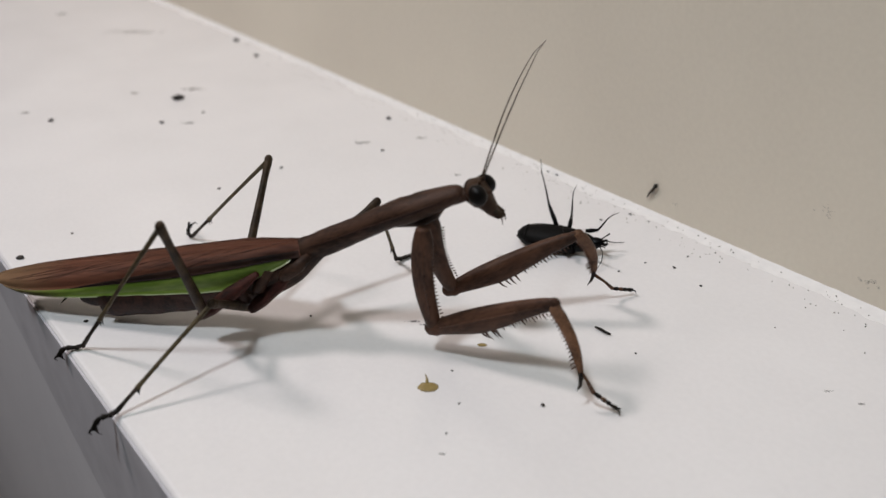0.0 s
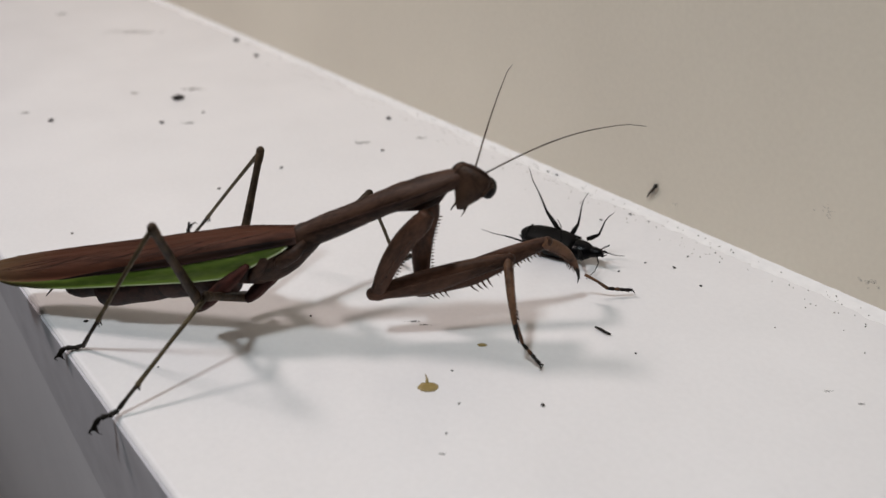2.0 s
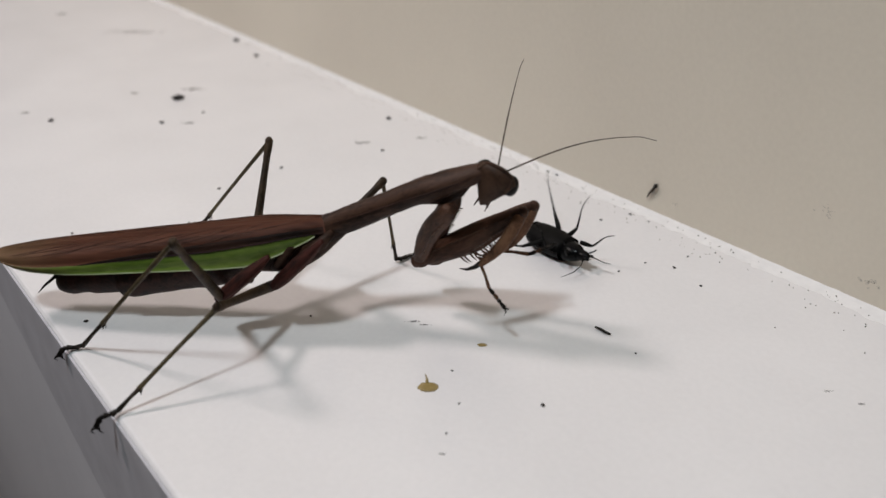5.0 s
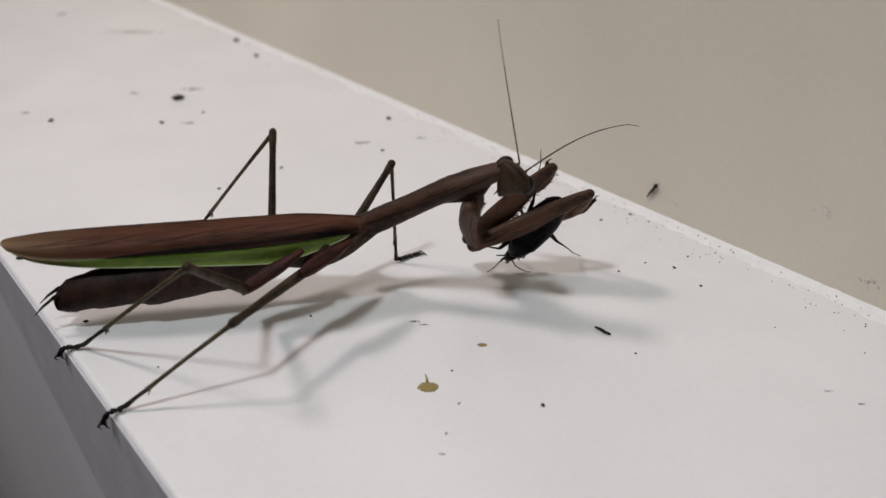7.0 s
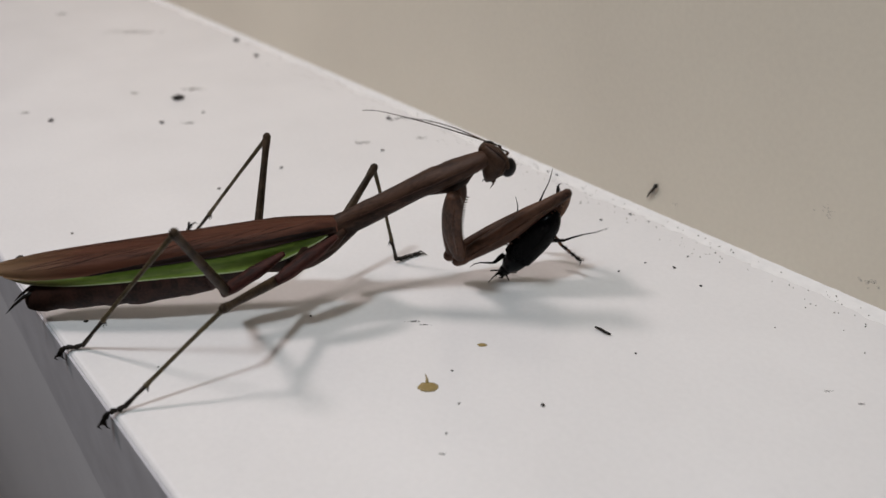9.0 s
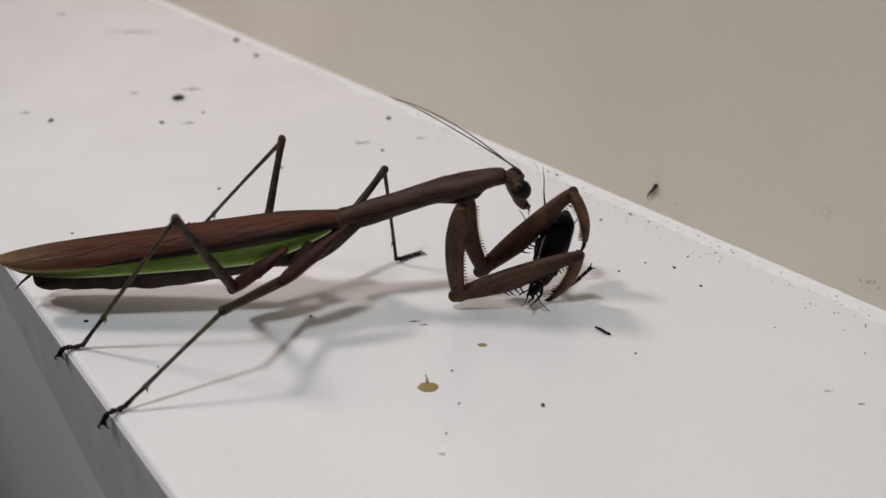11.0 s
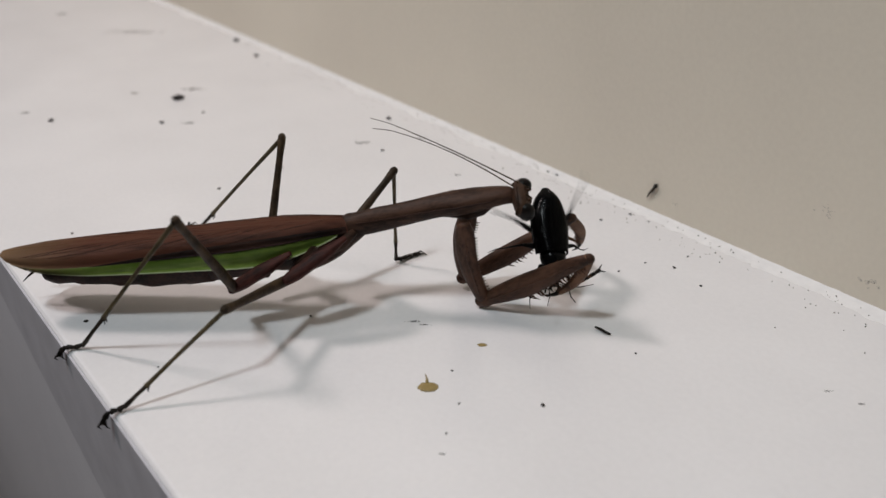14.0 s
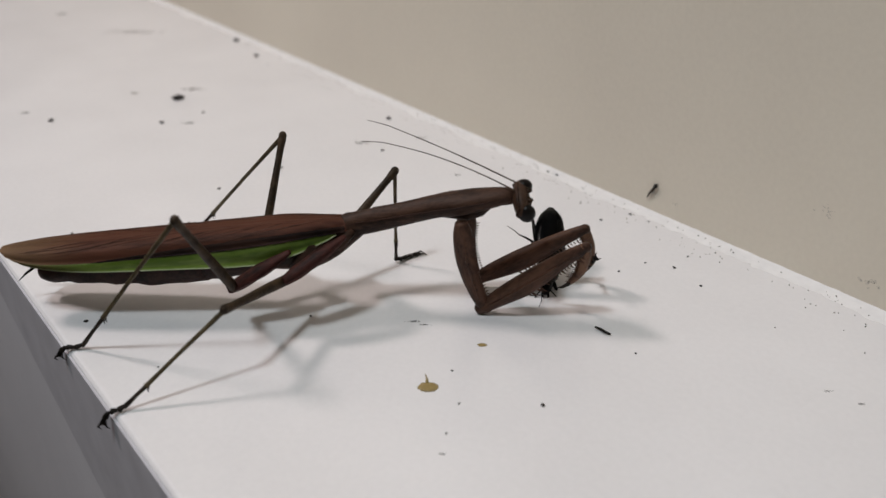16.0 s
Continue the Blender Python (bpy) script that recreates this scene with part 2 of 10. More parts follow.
for x, z, r in ((-0.0665, 0.0154, 0.0008), (-0.0558, 0.0049, 0.0012), (-0.1002, 0.0043, 0.0005)):
    bm = bmesh.new()
    for i in range(16):
        lump(bm, x + random.gauss(0, r), WALL_Y - 0.00003, z - random.gauss(0, r * 0.5), r * random.uniform(0.1, 0.3), 0.00006, r * random.uniform(0.1, 0.25), 0)
    tagged(mesh_object("dirt_smudge", bm, SMEAR), "faint grey scuff on the beige wall", "smudge", group="scuffs on the wall")

bm = along([(-82.1, 101.3, 0.35), (-81.0, 101.5, 0.4), (-79.8, 101.45, 0.4), (-78.8, 101.7, 0.35)], [0.2, 0.26, 0.27, 0.18])
tagged(mesh_object("twig", bm, FOOT), "short black twig lying on the white shelf", "twig")
for x, y, rx, ry in ((-0.0877, 0.0675, 0.0018, 0.0013), (-0.0910, 0.0821, 0.0009, 0.0005)):
    bm = bmesh.new()
    lump(bm, x, y, 0.00002, rx, ry, 0.00016, 51, 0.25)
    if rx > 0.0017:
        along([(x * 1000 - 0.8, y * 1000 + 0.5, 0.02), (x * 1000 - 2.0, y * 1000 + 1.3, 0.05), (x * 1000 - 2.9, y * 1000 + 1.8, 0.04)], [0.3, 0.16, 0.06], bm)
    tagged(mesh_object("dried_droplet", bm, YELLOW), "dried yellow-brown droplet stain on the white shelf", "droplet", group="droplets on the shelf")
bm = bmesh.new()
for i in range(420):
    x = random.uniform(-0.30, 0.02)
    off = abs(random.gauss(0, 0.0045)) + 0.0012
    r = random.uniform(0.00006, 0.00019)
    made = bmesh.ops.create_icosphere(bm, subdivisions=1, radius=r)["verts"]
    bmesh.ops.translate(bm, verts=made, vec=(x, WALL_Y - off, (0.0002 if off < 0.003 else 0.0) + r * 0.5))
tagged(mesh_object("dust", bm, DUST), "grey dust grains gathered along the wall foot", "dust", kind="stuff")
gnat = tagged(new("gnat"), "tiny dark dead gnat stuck on the beige wall", "gnat")
gnat.scale = (1.3, 1.3, 1.3)
gnat.location = (-0.1065, WALL_Y - 0.0004, 0.0055)
gnat_head = [(0.95, -0.1, 1.55), (0.85, -0.2, 1.35), (0.7, -0.25, 1.05), (0.5, -0.2, 0.75)]
part("head", along(gnat_head, [0.12, 0.36, 0.38, 0.2], sides=8), FOOT, gnat)
part("body", along([(0.55, -0.2, 0.8), (0.3, -0.22, 0.35), (-0.1, -0.2, -0.2), (-0.55, -0.12, -0.9), (-0.75, -0.1, -1.5)], [0.22, 0.28, 0.24, 0.17, 0.1], sides=7), FOOTBROWN, gnat)
part("wing", along([(0.6, -0.15, 0.6), (0.35, -0.1, -0.2), (-0.1, -0.05, -1.3)], [0.06, 0.13, 0.04], sides=6), DUST, gnat)

# ---- the mantis ----
mantis = tagged(new("praying_mantis"), "brown praying mantis with green wing stripe walking on the shelf", "mantis")
mantis_parts = {}


def build_pronotum():
    bm = tube(bmesh.new(), smooth_rings([
        (-2.5, 0, -1.5, 1.5, 1.6), (-1, 0, -1.2, 2.0, 2.3), (0.6, 0, -1.2, 1.8, 2.4), (4, 0, -1.0, 1.8, 2.4), (9, 0, -0.6, 1.85, 2.2), (15, 0, 0.0, 2.2, 2.15), (19, 0, 0.1, 2.75, 2.3),
        (21.5, 0, 0.15, 2.7, 2.2), (24.5, 0, 0.2, 2.35, 1.9), (27.0, 0, 0.25, 1.9, 1.6), (28.4, 0, 0.25, 1.4, 1.2), (29.0, 0, 0.2, 0.8, 0.8)], 46), 20)
    for v in bm.verts:
        v.co.y, v.co.z = v.co.y * 0.94, v.co.z * 0.93
        # a low keel along the back, and slightly uneven sides
        x, y, z = v.co / MM
        if z > 1.2 and abs(y) < 0.8:
            v.co.z += 0.14 * MM
        v.co += Vector((0, 0.05, 0.05)) * MM * noise.noise(v.co * 900)
    pn = mantis_parts["pronotum"] = part("pronotum", bm, BROWN, mantis, "brown elongated neck shield")
    for side in (-1, 1):
        part("shield_edge", along([(1, side * 1.72, -0.3), (9, side * 1.8, -0.1), (15, side * 2.2, 0.2), (19, side * 2.72, 0.3), (24, side * 2.4, 0.4), (26.6, side * 1.7, 0.4)], [0.12, 0.14, 0.16, 0.2, 0.16, 0.1], sides=6), DARKBAND, pn)
    part("neck", along([(25.5, 0, -0.1), (27.5, 0, -0.3), (29.2, 0, -0.4), (30.4, 0, -0.4)], [1.2, 1.15, 1.0, 0.6], sides=12), BROWN, pn, "dark brown soft neck")
    part("prosternum", along([(13, 0, -0.9), (17, 0, -1.4), (20.5, 0, -2.0), (23, 0, -1.8), (25.5, 0, -0.8)], [0.3, 0.9, 1.3, 1.1, 0.4], sides=10), BROWN, pn)


def build_thorax():
    bm = tube(bmesh.new(), smooth_rings([(2.5, 0, -1.4, 1.4, 1.4), (0, 0, -2.3, 1.9, 2.4), (-3.5, 0, -3.5, 2.3, 3.7), (-8, 0, -4.5, 2.6, 4.4), (-13, 0, -4.5, 2.8, 4.1), (-19, 0, -4.0, 2.7, 3.3), (-25, 0, -3.0, 2.2, 2.2)], 30), 16)
    th = mantis_parts["thorax"] = part("thorax", bm, BROWN, mantis, "dark brown thorax under the wings")

    for side in (-1, 1):
        for x, drop in ((-3.0, 5.6), (-8.5, 7.6)):
            part("thorax_plate", along([(x + 3.4, side * 1.5, -1.6), (x + 1.2, side * 2.4, -3.2), (x - 1.6, side * 2.3, -drop + 1.2), (x - 3.2, side * 1.7, -drop)], [0.7, 1.1, 1.2, 0.5], sides=10), BROWN, th, "brown plate on the side of the thorax")

    def sheet(profile, length_range, side):
        """A strip of the folded wing: profile(s) gives two edges of the strip at x = -s, in millimetres."""
        bm = bmesh.new()
        rows = []
        for s in np.linspace(*length_range, 48):
            rows.append([bm.verts.new((-s * MM, side * y * MM, z * MM)) for y, z in profile(s)])
        for a, b in zip(rows, rows[1:]):
            for i in range(len(a) - 1):
                bm.faces.new((a[i], a[i + 1], b[i + 1], b[i]))
        bmesh.ops.solidify(bm, geom=list(bm.faces), thickness=0.00012)
        return bm

    LEN = 62.3

    def taper(s):
        q = max(0.0, (s - 40) / (LEN - 40))
        return max(0.02, (1 - q ** 3.2) ** 0.6) if q < 1 else 0.02

    def front(s):
        return 0.36 + 0.64 * min(1.0, s / 12) ** 0.8

    def brown(s):
        k, fr = taper(s), front(s)
        drop = 0.75 * min(1.0, max(0.0, s - 7) / 14)
        pts = [(0.0, 1.0), (0.9, 1.1), (1.7, 1.05), (2.7, 0.85), (3.4, 0.5), (3.85, 0.12), (4.1, -0.3 - 0.2 * drop), (4.2, -0.6 - 0.6 * drop), (4.25, -1.05 - drop)]
        return [(y * (0.2 + 0.8 * k) * fr, 0.7 + (z - 0.7) * k - 0.9 * (1 - fr)) for y, z in pts]

    def green(s):
        k = taper(s)
        y0, z0 = brown(s)[-1]
        grow = min(1.0, max(0.0, s - 2.5) / 13) ** 0.75
        h = (0.05 + 4.15 * grow) * (0.12 + 0.88 * taper(s + 3)) * (1 - 0.66 * min(1.0, max(0.0, s - 9) / 44))
        return [(y0, z0), (y0 + 0.1, z0 - h * 0.33), (y0 + 0.02, z0 - h * 0.66), (y0 - 0.3 * grow, z0 - h)]

    def margin(s):
        y0, z0 = green(s)[-1]
        return [(y0 + 0.04, z0 + 0.02), (y0 - 0.1, z0 - 0.28)]

    def band(s):
        (y0, z0), (y1, z1) = brown(s)[-4], brown(s)[-1]
        q = max(0.02, 1 - (s / 46) ** 2)
        y0, z0 = y1 + (y0 - y1) * q, z1 + (z0 - z1) * q
        return [(y0 + 0.13, z0), ((y0 + y1) / 2 + 0.18, (z0 + z1) / 2), (y1 + 0.15, z1)]

    for side in (-1, 1):
        part("wing", sheet(brown, (0.5, LEN), side), WING, th, "folded brown forewing with a tan tip")
        part("wing_vein", sheet(band, (1.0, 46), side), DARKBAND, th, "dark brown band along the wing")
        def on_wing(s, w):
            prof = brown(s)
            i = min(len(prof) - 2, int(w))
            (y0, z0), (y1, z1) = prof[i], prof[i + 1]
            q = w - i
            return (-s, side * (y0 + (y1 - y0) * q + 0.02), z0 + (z1 - z0) * q + 0.03)

        for i in range(22):
            s0 = 3 + i * 2.0 + random.uniform(-0.6, 0.6)
            run = random.uniform(10, 18)
            w0, w1 = random.uniform(0.5, 2.5), random.uniform(4.0, 6.2)
            steps = [(min(58, s0 + run * q), w0 + (w1 - w0) * q + 0.25 * math.sin(5 * q + i)) for q in np.linspace(0, 1, 8)]
            part("vein", along([on_wing(a, b) for a, b in steps], [0.01, 0.03, 0.045, 0.05, 0.05, 0.04, 0.03, 0.01], sides=5), DARKVEIN if i % 3 else VEIN, th)
        part("wing_stripe", sheet(green, (2.5, 60), side), GREEN, th, "bright green stripe along the wing edge")
        part("wing_margin", sheet(margin, (2.6, 59), side), CREAM, th, "pale wing margin")
    bm = tube(bmesh.new(), smooth_rings([(-20, 0, -0.6, 3.2, 1.6), (-40, 0, -0.8, 3.3, 1.6), (-52, 0, -0.5, 2.4, 1.1), (-59, 0, -0.2, 0.9, 0.5)], 14), 12)
    part("hind_wing", bm, ABDO, th, "folded dark hind wings")


def build_abdomen():
    def rings(first, last, start, fit):
        keys = []
        for i in range(first, last + 1):
            s = i / 36
            swell = math.sin(math.pi * min(1, s * 0.86 + 0.12)) ** 0.7
            step = 0.2 * ((s * 8) % 1)
            fit_ = min(1.0, 0.45 + s * 4)
            end = fit_ if s < 0.92 else max(0.35, 1.0 - ((s - 0.92) / 0.08) ** 2.4 * 0.6)
            lift = 0.35 * min(1.0, s * 4) + 0.45 * max(0.0, min(1.0, (s - 0.5) / 0.3)) * end
            droop = 1.3 * max(0.0, (s - 0.88) / 0.12) ** 2
            keys.append((start - s * 54.5, 0, -0.5 - 0.8 * math.sin(math.pi * s) + lift - droop, (1.9 + 1.7 * swell + step) * end * fit, (1.8 + 1.75 * swell + step) * end * fit + lift))
        return keys

    def wrinkled(bm):
        for v in bm.verts:
            v.co += Vector((0, 0.12, 0.16)) * MM * noise.noise(v.co * 420)
        return bm
    mantis_parts["abdomen"] = part("abdomen", wrinkled(tube(bmesh.new(), rings(0, 18, 0, 1.0), 18)), ABDO, mantis, "dark brown segmented abdomen")
    end = mantis_parts["abdomen_end"] = part("abdomen_end", wrinkled(tube(bmesh.new(), rings(14, 36, 54.5, 0.985), 18)), ABDO, mantis, "dark brown blunt end of the abdomen")
    for side in (-1, 1):
        part("cercus", along([(3.5, side * 1.2, 1.4), (0.8, side * 1.5, 1.0), (-1.6, side * 1.8, -0.3), (-3.4, side * 2.0, -1.6)], [0.36, 0.32, 0.22, 0.07]), FOOT, end)


def build_head():
    bm = bmesh.new()
    bmesh.ops.create_icosphere(bm, subdivisions=4, radius=1)
    for v in bm.verts:
        # a wide crown that narrows to the muzzle, flat in front
        x, y, z = v.co
        w = 3.55 if z > 0 else 3.55 - 2.45 * (-z) ** 0.85
        h = 2.0 if z > 0 else 5.6
        deep = 1.6 if x > 0 else 1.45
        flat = 1 + 0.22 * min(0, z)
        v.co = Vector((x * deep * flat, y * w, math.copysign(abs(z) ** 0.9, z) * h)) * MM
        v.co += Vector((0.12, 0.06, 0.12)) * MM * noise.noise(v.co * 700)
    hd = mantis_parts["head"] = part("head", bm, HEADBROWN, mantis, "brown triangular head")
    for side in (-1, 1):
        bm = bmesh.new()
        bmesh.ops.create_icosphere(bm, subdivisions=3, radius=1)
        bmesh.ops.transform(bm, matrix=Matrix.Translation((0.0007, side * 0.0026, -0.0002)) @ pose(0, 0, 0, side * 18, 0, 0) @ Matrix.Diagonal((1.5 * MM, 1.3 * MM, 1.75 * MM, 1)), verts=bm.verts)
        part("compound_eye", bm, EYE_DARK, hd, "glossy black oval eye")
        part("eye_rim", along([(-0.6, side * 2.5, 1.3), (-0.9, side * 2.9, 0.2), (-0.7, side * 2.5, -1.3), (0.0, side * 2.1, -2.2)], [0.2, 0.32, 0.30, 0.16], sides=8), HEADBROWN, hd)
        part("palp", along([(0.3, side * 0.7, -4.5), (0.8, side * 0.95, -5.5), (0.3, side * 1.0, -6.4)], [0.2, 0.18, 0.08]), HEADBROWN, hd)
        part("mandible", along([(0.5, side * 0.7, -3.9), (0.9, side * 0.7, -5.0), (0.7, side * 0.1, -5.6)], [0.5, 0.45, 0.15]), LEGBROWN, hd)
        part("antenna_base", along([(1.4, side * 0.9, 0.8), (1.95, side * 0.9, 1.15)], [0.35, 0.22]), HEADBROWN, hd)
    part("face_shield", along([(1.25, -0.9, -0.9), (1.42, -0.4, -1.2), (1.47, 0, -1.25), (1.42, 0.4, -1.2), (1.25, 0.9, -0.9)], [0.15, 0.3, 0.35, 0.3, 0.15]), BROWN, hd)
    part("crown_ridge", along([(-0.4, -2.5, 1.5), (-0.5, -1.2, 1.88), (-0.5, 0, 1.95), (-0.5, 1.2, 1.88), (-0.4, 2.5, 1.5)], [0.2, 0.3, 0.3, 0.3, 0.2]), BROWN, hd, "dark ridge across the crown")


def build_antenna(key, bow):
    pts = [(33 * s, 0, bow * math.sin(math.pi * s) - 0.7 * max(0, s - 0.88) / 0.12) for s in np.linspace(0, 1, 24)]
    mantis_parts[key] = part("antenna", along(pts, [0.15 - 0.09 * s for s in np.linspace(0, 1, 24)], sides=6), LEGBROWN, mantis, "long thin thread-like antenna")


def ball(name, mat, parent, place, radii):
    bm = bmesh.new()
    bmesh.ops.create_icosphere(bm, subdivisions=2, radius=1, matrix=Matrix.Translation(Vector(place) * MM) @ Matrix.Diagonal((*[r * MM for r in radii], 1)))
    return part(name, bm, mat, parent)


def spine_mesh(length, radius):
    bm = along([(0, 0, 0), (0.15 * length, 0, -0.6 * length), (0.35 * length, 0, -length)], [radius, radius * 0.6, 0.03], sides=5)
    me = bpy.data.meshes.new("spine")
    bm.to_mesh(me)
    bm.free()
    me.materials.append(FORE)
    return me


SPINE_LONG, SPINE_MID, SPINE_SHORT = spine_mesh(2.2, 0.26), spine_mesh(0.95, 0.19), spine_mesh(0.55, 0.16)


def spine(me, parent, x, y, z, ry=0, rx=0):
    ob = new("spine", me)
    ob.parent = parent
    ob.matrix_basis = pose(x * MM, y * MM, z * MM, rx, ry, 0)


def build_foreleg(s):
    side = -1 if s == "n" else 1
    bm = tube(bmesh.new(), smooth_rings([(-1.2, 0, 0.1, 0.9, 1.1), (1.5, 0, -0.15, 1.25, 1.75), (6, 0, -0.75, 1.25, 1.82), (11, 0, -0.8, 1.15, 1.68), (15.0, 0, -0.4, 1.12, 1.5), (17.4, 0, -0.05, 1.05, 1.3), (18.7, 0, 0, 0.85, 1.0), (19.4, 0, 0, 0.35, 0.4)], 34), 16, 0.9)
    cx = mantis_parts[s + "coxa"] = part("fore_coxa", bm, FORE, mantis, "brown flattened upper foreleg segment")
    part("coxa_ridge", along([(1.0, side * 1.15, 0.3), (7, side * 1.22, -0.5), (15.5, side * 1.15, -0.2)], [0.12, 0.2, 0.12], sides=6), FORE, cx)
    spots = bmesh.new()
    for i in range(9):
        bmesh.ops.create_icosphere(spots, subdivisions=1, radius=0.00017, matrix=Matrix.Translation(((3.5 + i * 1.25) * MM, side * 1.12 * MM, (0.15 - 0.5 * math.sin(math.pi * i / 9)) * MM)))
    part("coxa_spots", spots, FOOT, cx, "row of small dark dots")
    for i in range(20):
        spine(SPINE_SHORT, cx, 2.4 + i * 0.72, side * 0.3, 1.55 - 0.75 * math.sin(math.pi * i / 19), 180)
    bm = tube(bmesh.new(), smooth_rings([(-1.7, 0, 0, 0.3, 0.35), (-1.0, 0, 0, 0.95, 1.15), (1.5, 0, -0.05, 1.1, 1.45), (5, 0, -0.15, 1.3, 1.95), (9, 0, -0.3, 1.4, 2.3), (13.3, 0, -0.1, 1.25, 2.1), (17.8, 0, 0.15, 1.05, 1.65), (21.9, 0, 0.15, 0.9, 1.2), (23.7, 0, 0, 0.75, 0.85)], 34), 16, 0.88)
    fm = mantis_parts[s + "femur"] = part("fore_femur", bm, FORE, mantis, "brown thickened grasping foreleg femur")
    part("femur_ridge", along([(2.0, side * 1.25, 0.5), (8, side * 1.42, 0.5), (16, side * 1.22, 0.5), (20.8, side * 0.98, 0.4)], [0.1, 0.18, 0.16, 0.1], sides=6), FORE, fm)
    ball("trochanter", FORE, fm, (0.5, 0, -0.1), (2.0, 1.25, 1.5))
    ball("knee", FORE, fm, (23.4, 0, 0.1), (1.0, 0.9, 1.05))
    for i in range(4):
        spine(SPINE_LONG, fm, 8.0 + i * 1.1, (0.2 if i % 2 else -0.2) * side, -2.1, -10 + i * 6)
    for i in range(17):
        for w in (-0.75, 0.75):
            spine(SPINE_MID if i % 3 == 0 else SPINE_SHORT, fm, 11.2 + i * 0.66, w, -1.75 + 0.05 * i, 0, w * 12)
    def bow(x):
        return 0.85 * math.sin(math.pi * min(1.0, max(0.0, x / 11.5)))

    bm = tube(bmesh.new(), [(x, y, z + bow(x), w, h) for x, y, z, w, h in smooth_rings([(-0.8, 0, 0, 0.7, 0.9), (0.6, 0, 0, 0.85, 1.15), (4, 0, 0.0, 0.8, 1.1), (8, 0, 0, 0.66, 0.9), (11.2, 0, -0.1, 0.42, 0.55)], 20)], 12)
    tb = mantis_parts[s + "tibia"] = part("fore_tibia", bm, FORESHIN, mantis, "curved spined foreleg tibia")
    part("claw", along([(10.6, 0, 0.0), (12.0, 0, -0.4), (13.2, 0, -1.2), (13.9, 0, -2.3)], [0.46, 0.4, 0.26, 0.04]), FOOT, tb, "dark curved tibial claw")
    for i in range(15):
        for w in (-0.5, 0.5):
            x = 1.4 + i * 0.62
            spine(SPINE_MID if i > 11 else SPINE_SHORT, tb, x, w, -0.85 + bow(x) + 0.02 * i, 0, w * 10)
    build_fore_tarsus(s + "tarsus", 10.0)


def build_fore_tarsus(key, length):
    """A long russet first joint down to the heel, then short banded joints lying flatter."""
    heel = Vector((length * 0.5, 0, -1.15))
    toe = Vector((length - 0.6, 0, -0.1))
    ts = mantis_parts[key] = part("fore_tarsus", along([(-0.3, 0, 0), heel * 0.5 + Vector((0, 0, 0.1)), heel], [0.32, 0.26, 0.36]), FORESHIN, mantis, "slender russet foreleg foot")
    marks = (0.0, 0.3, 0.52, 0.7, 1.0)
    for i, (a, b) in enumerate(zip(marks, marks[1:])):
        p, q = heel.lerp(toe, a), heel.lerp(toe, b)
        part("foot_joint", along([p - (q - p) * 0.05, p.lerp(q, 0.35), p.lerp(q, 0.85), q], [0.24, 0.32, 0.40, 0.26]), FOOT if i != 1 else FORESHIN, ts)
    run = (toe - heel).normalized()
    for w in (-1, 1):
        part("foot_claw", along([toe - run * 0.1, toe + run * 0.5 + Vector((0, w * 0.4, 0.1)), toe + run * 0.9 + Vector((0, w * 0.7, -0.35))], [0.22, 0.14, 0.04], sides=5), FOOT, ts)


def build_tarsus(key, name, toes):
    """The dark foot past the heel: short padded joints through the points toes, and two claws. Millimetres from the heel."""
    ts = mantis_parts[key] = part(name, along([(0, 0, 0.35), (0, 0, 0.0), (0, 0, -0.3)], [0.3, 0.5, 0.3]), FOOT, mantis, "dark jointed foot with hooked claws")
    pts = [Vector((0, 0, 0))] + [Vector(p) for p in toes]
    for a, b in zip(pts, pts[1:]):
        mid, up = a.lerp(b, 0.55), Vector((0, 0, 0.10))
        part("foot_joint", along([a, a.lerp(b, 0.2) + up, mid + up, a.lerp(b, 0.86), b], [0.22, 0.36, 0.42, 0.52, 0.28]), FOOT, ts)
    run = (pts[-1] - pts[-2]).normalized()
    side = run.cross(Vector((0, 0.3, 1))).normalized()
    for w in (-1, 1):
        tip = pts[-1] + run * 1.3 + side * w * 0.65
        part("foot_claw", along([pts[-1] - run * 0.2, pts[-1] + run * 0.7 + side * w * 0.5, tip, tip + Vector((0.5, 0.4, -0.35))], [0.28, 0.22, 0.14, 0.04], sides=6), FOOT, ts)


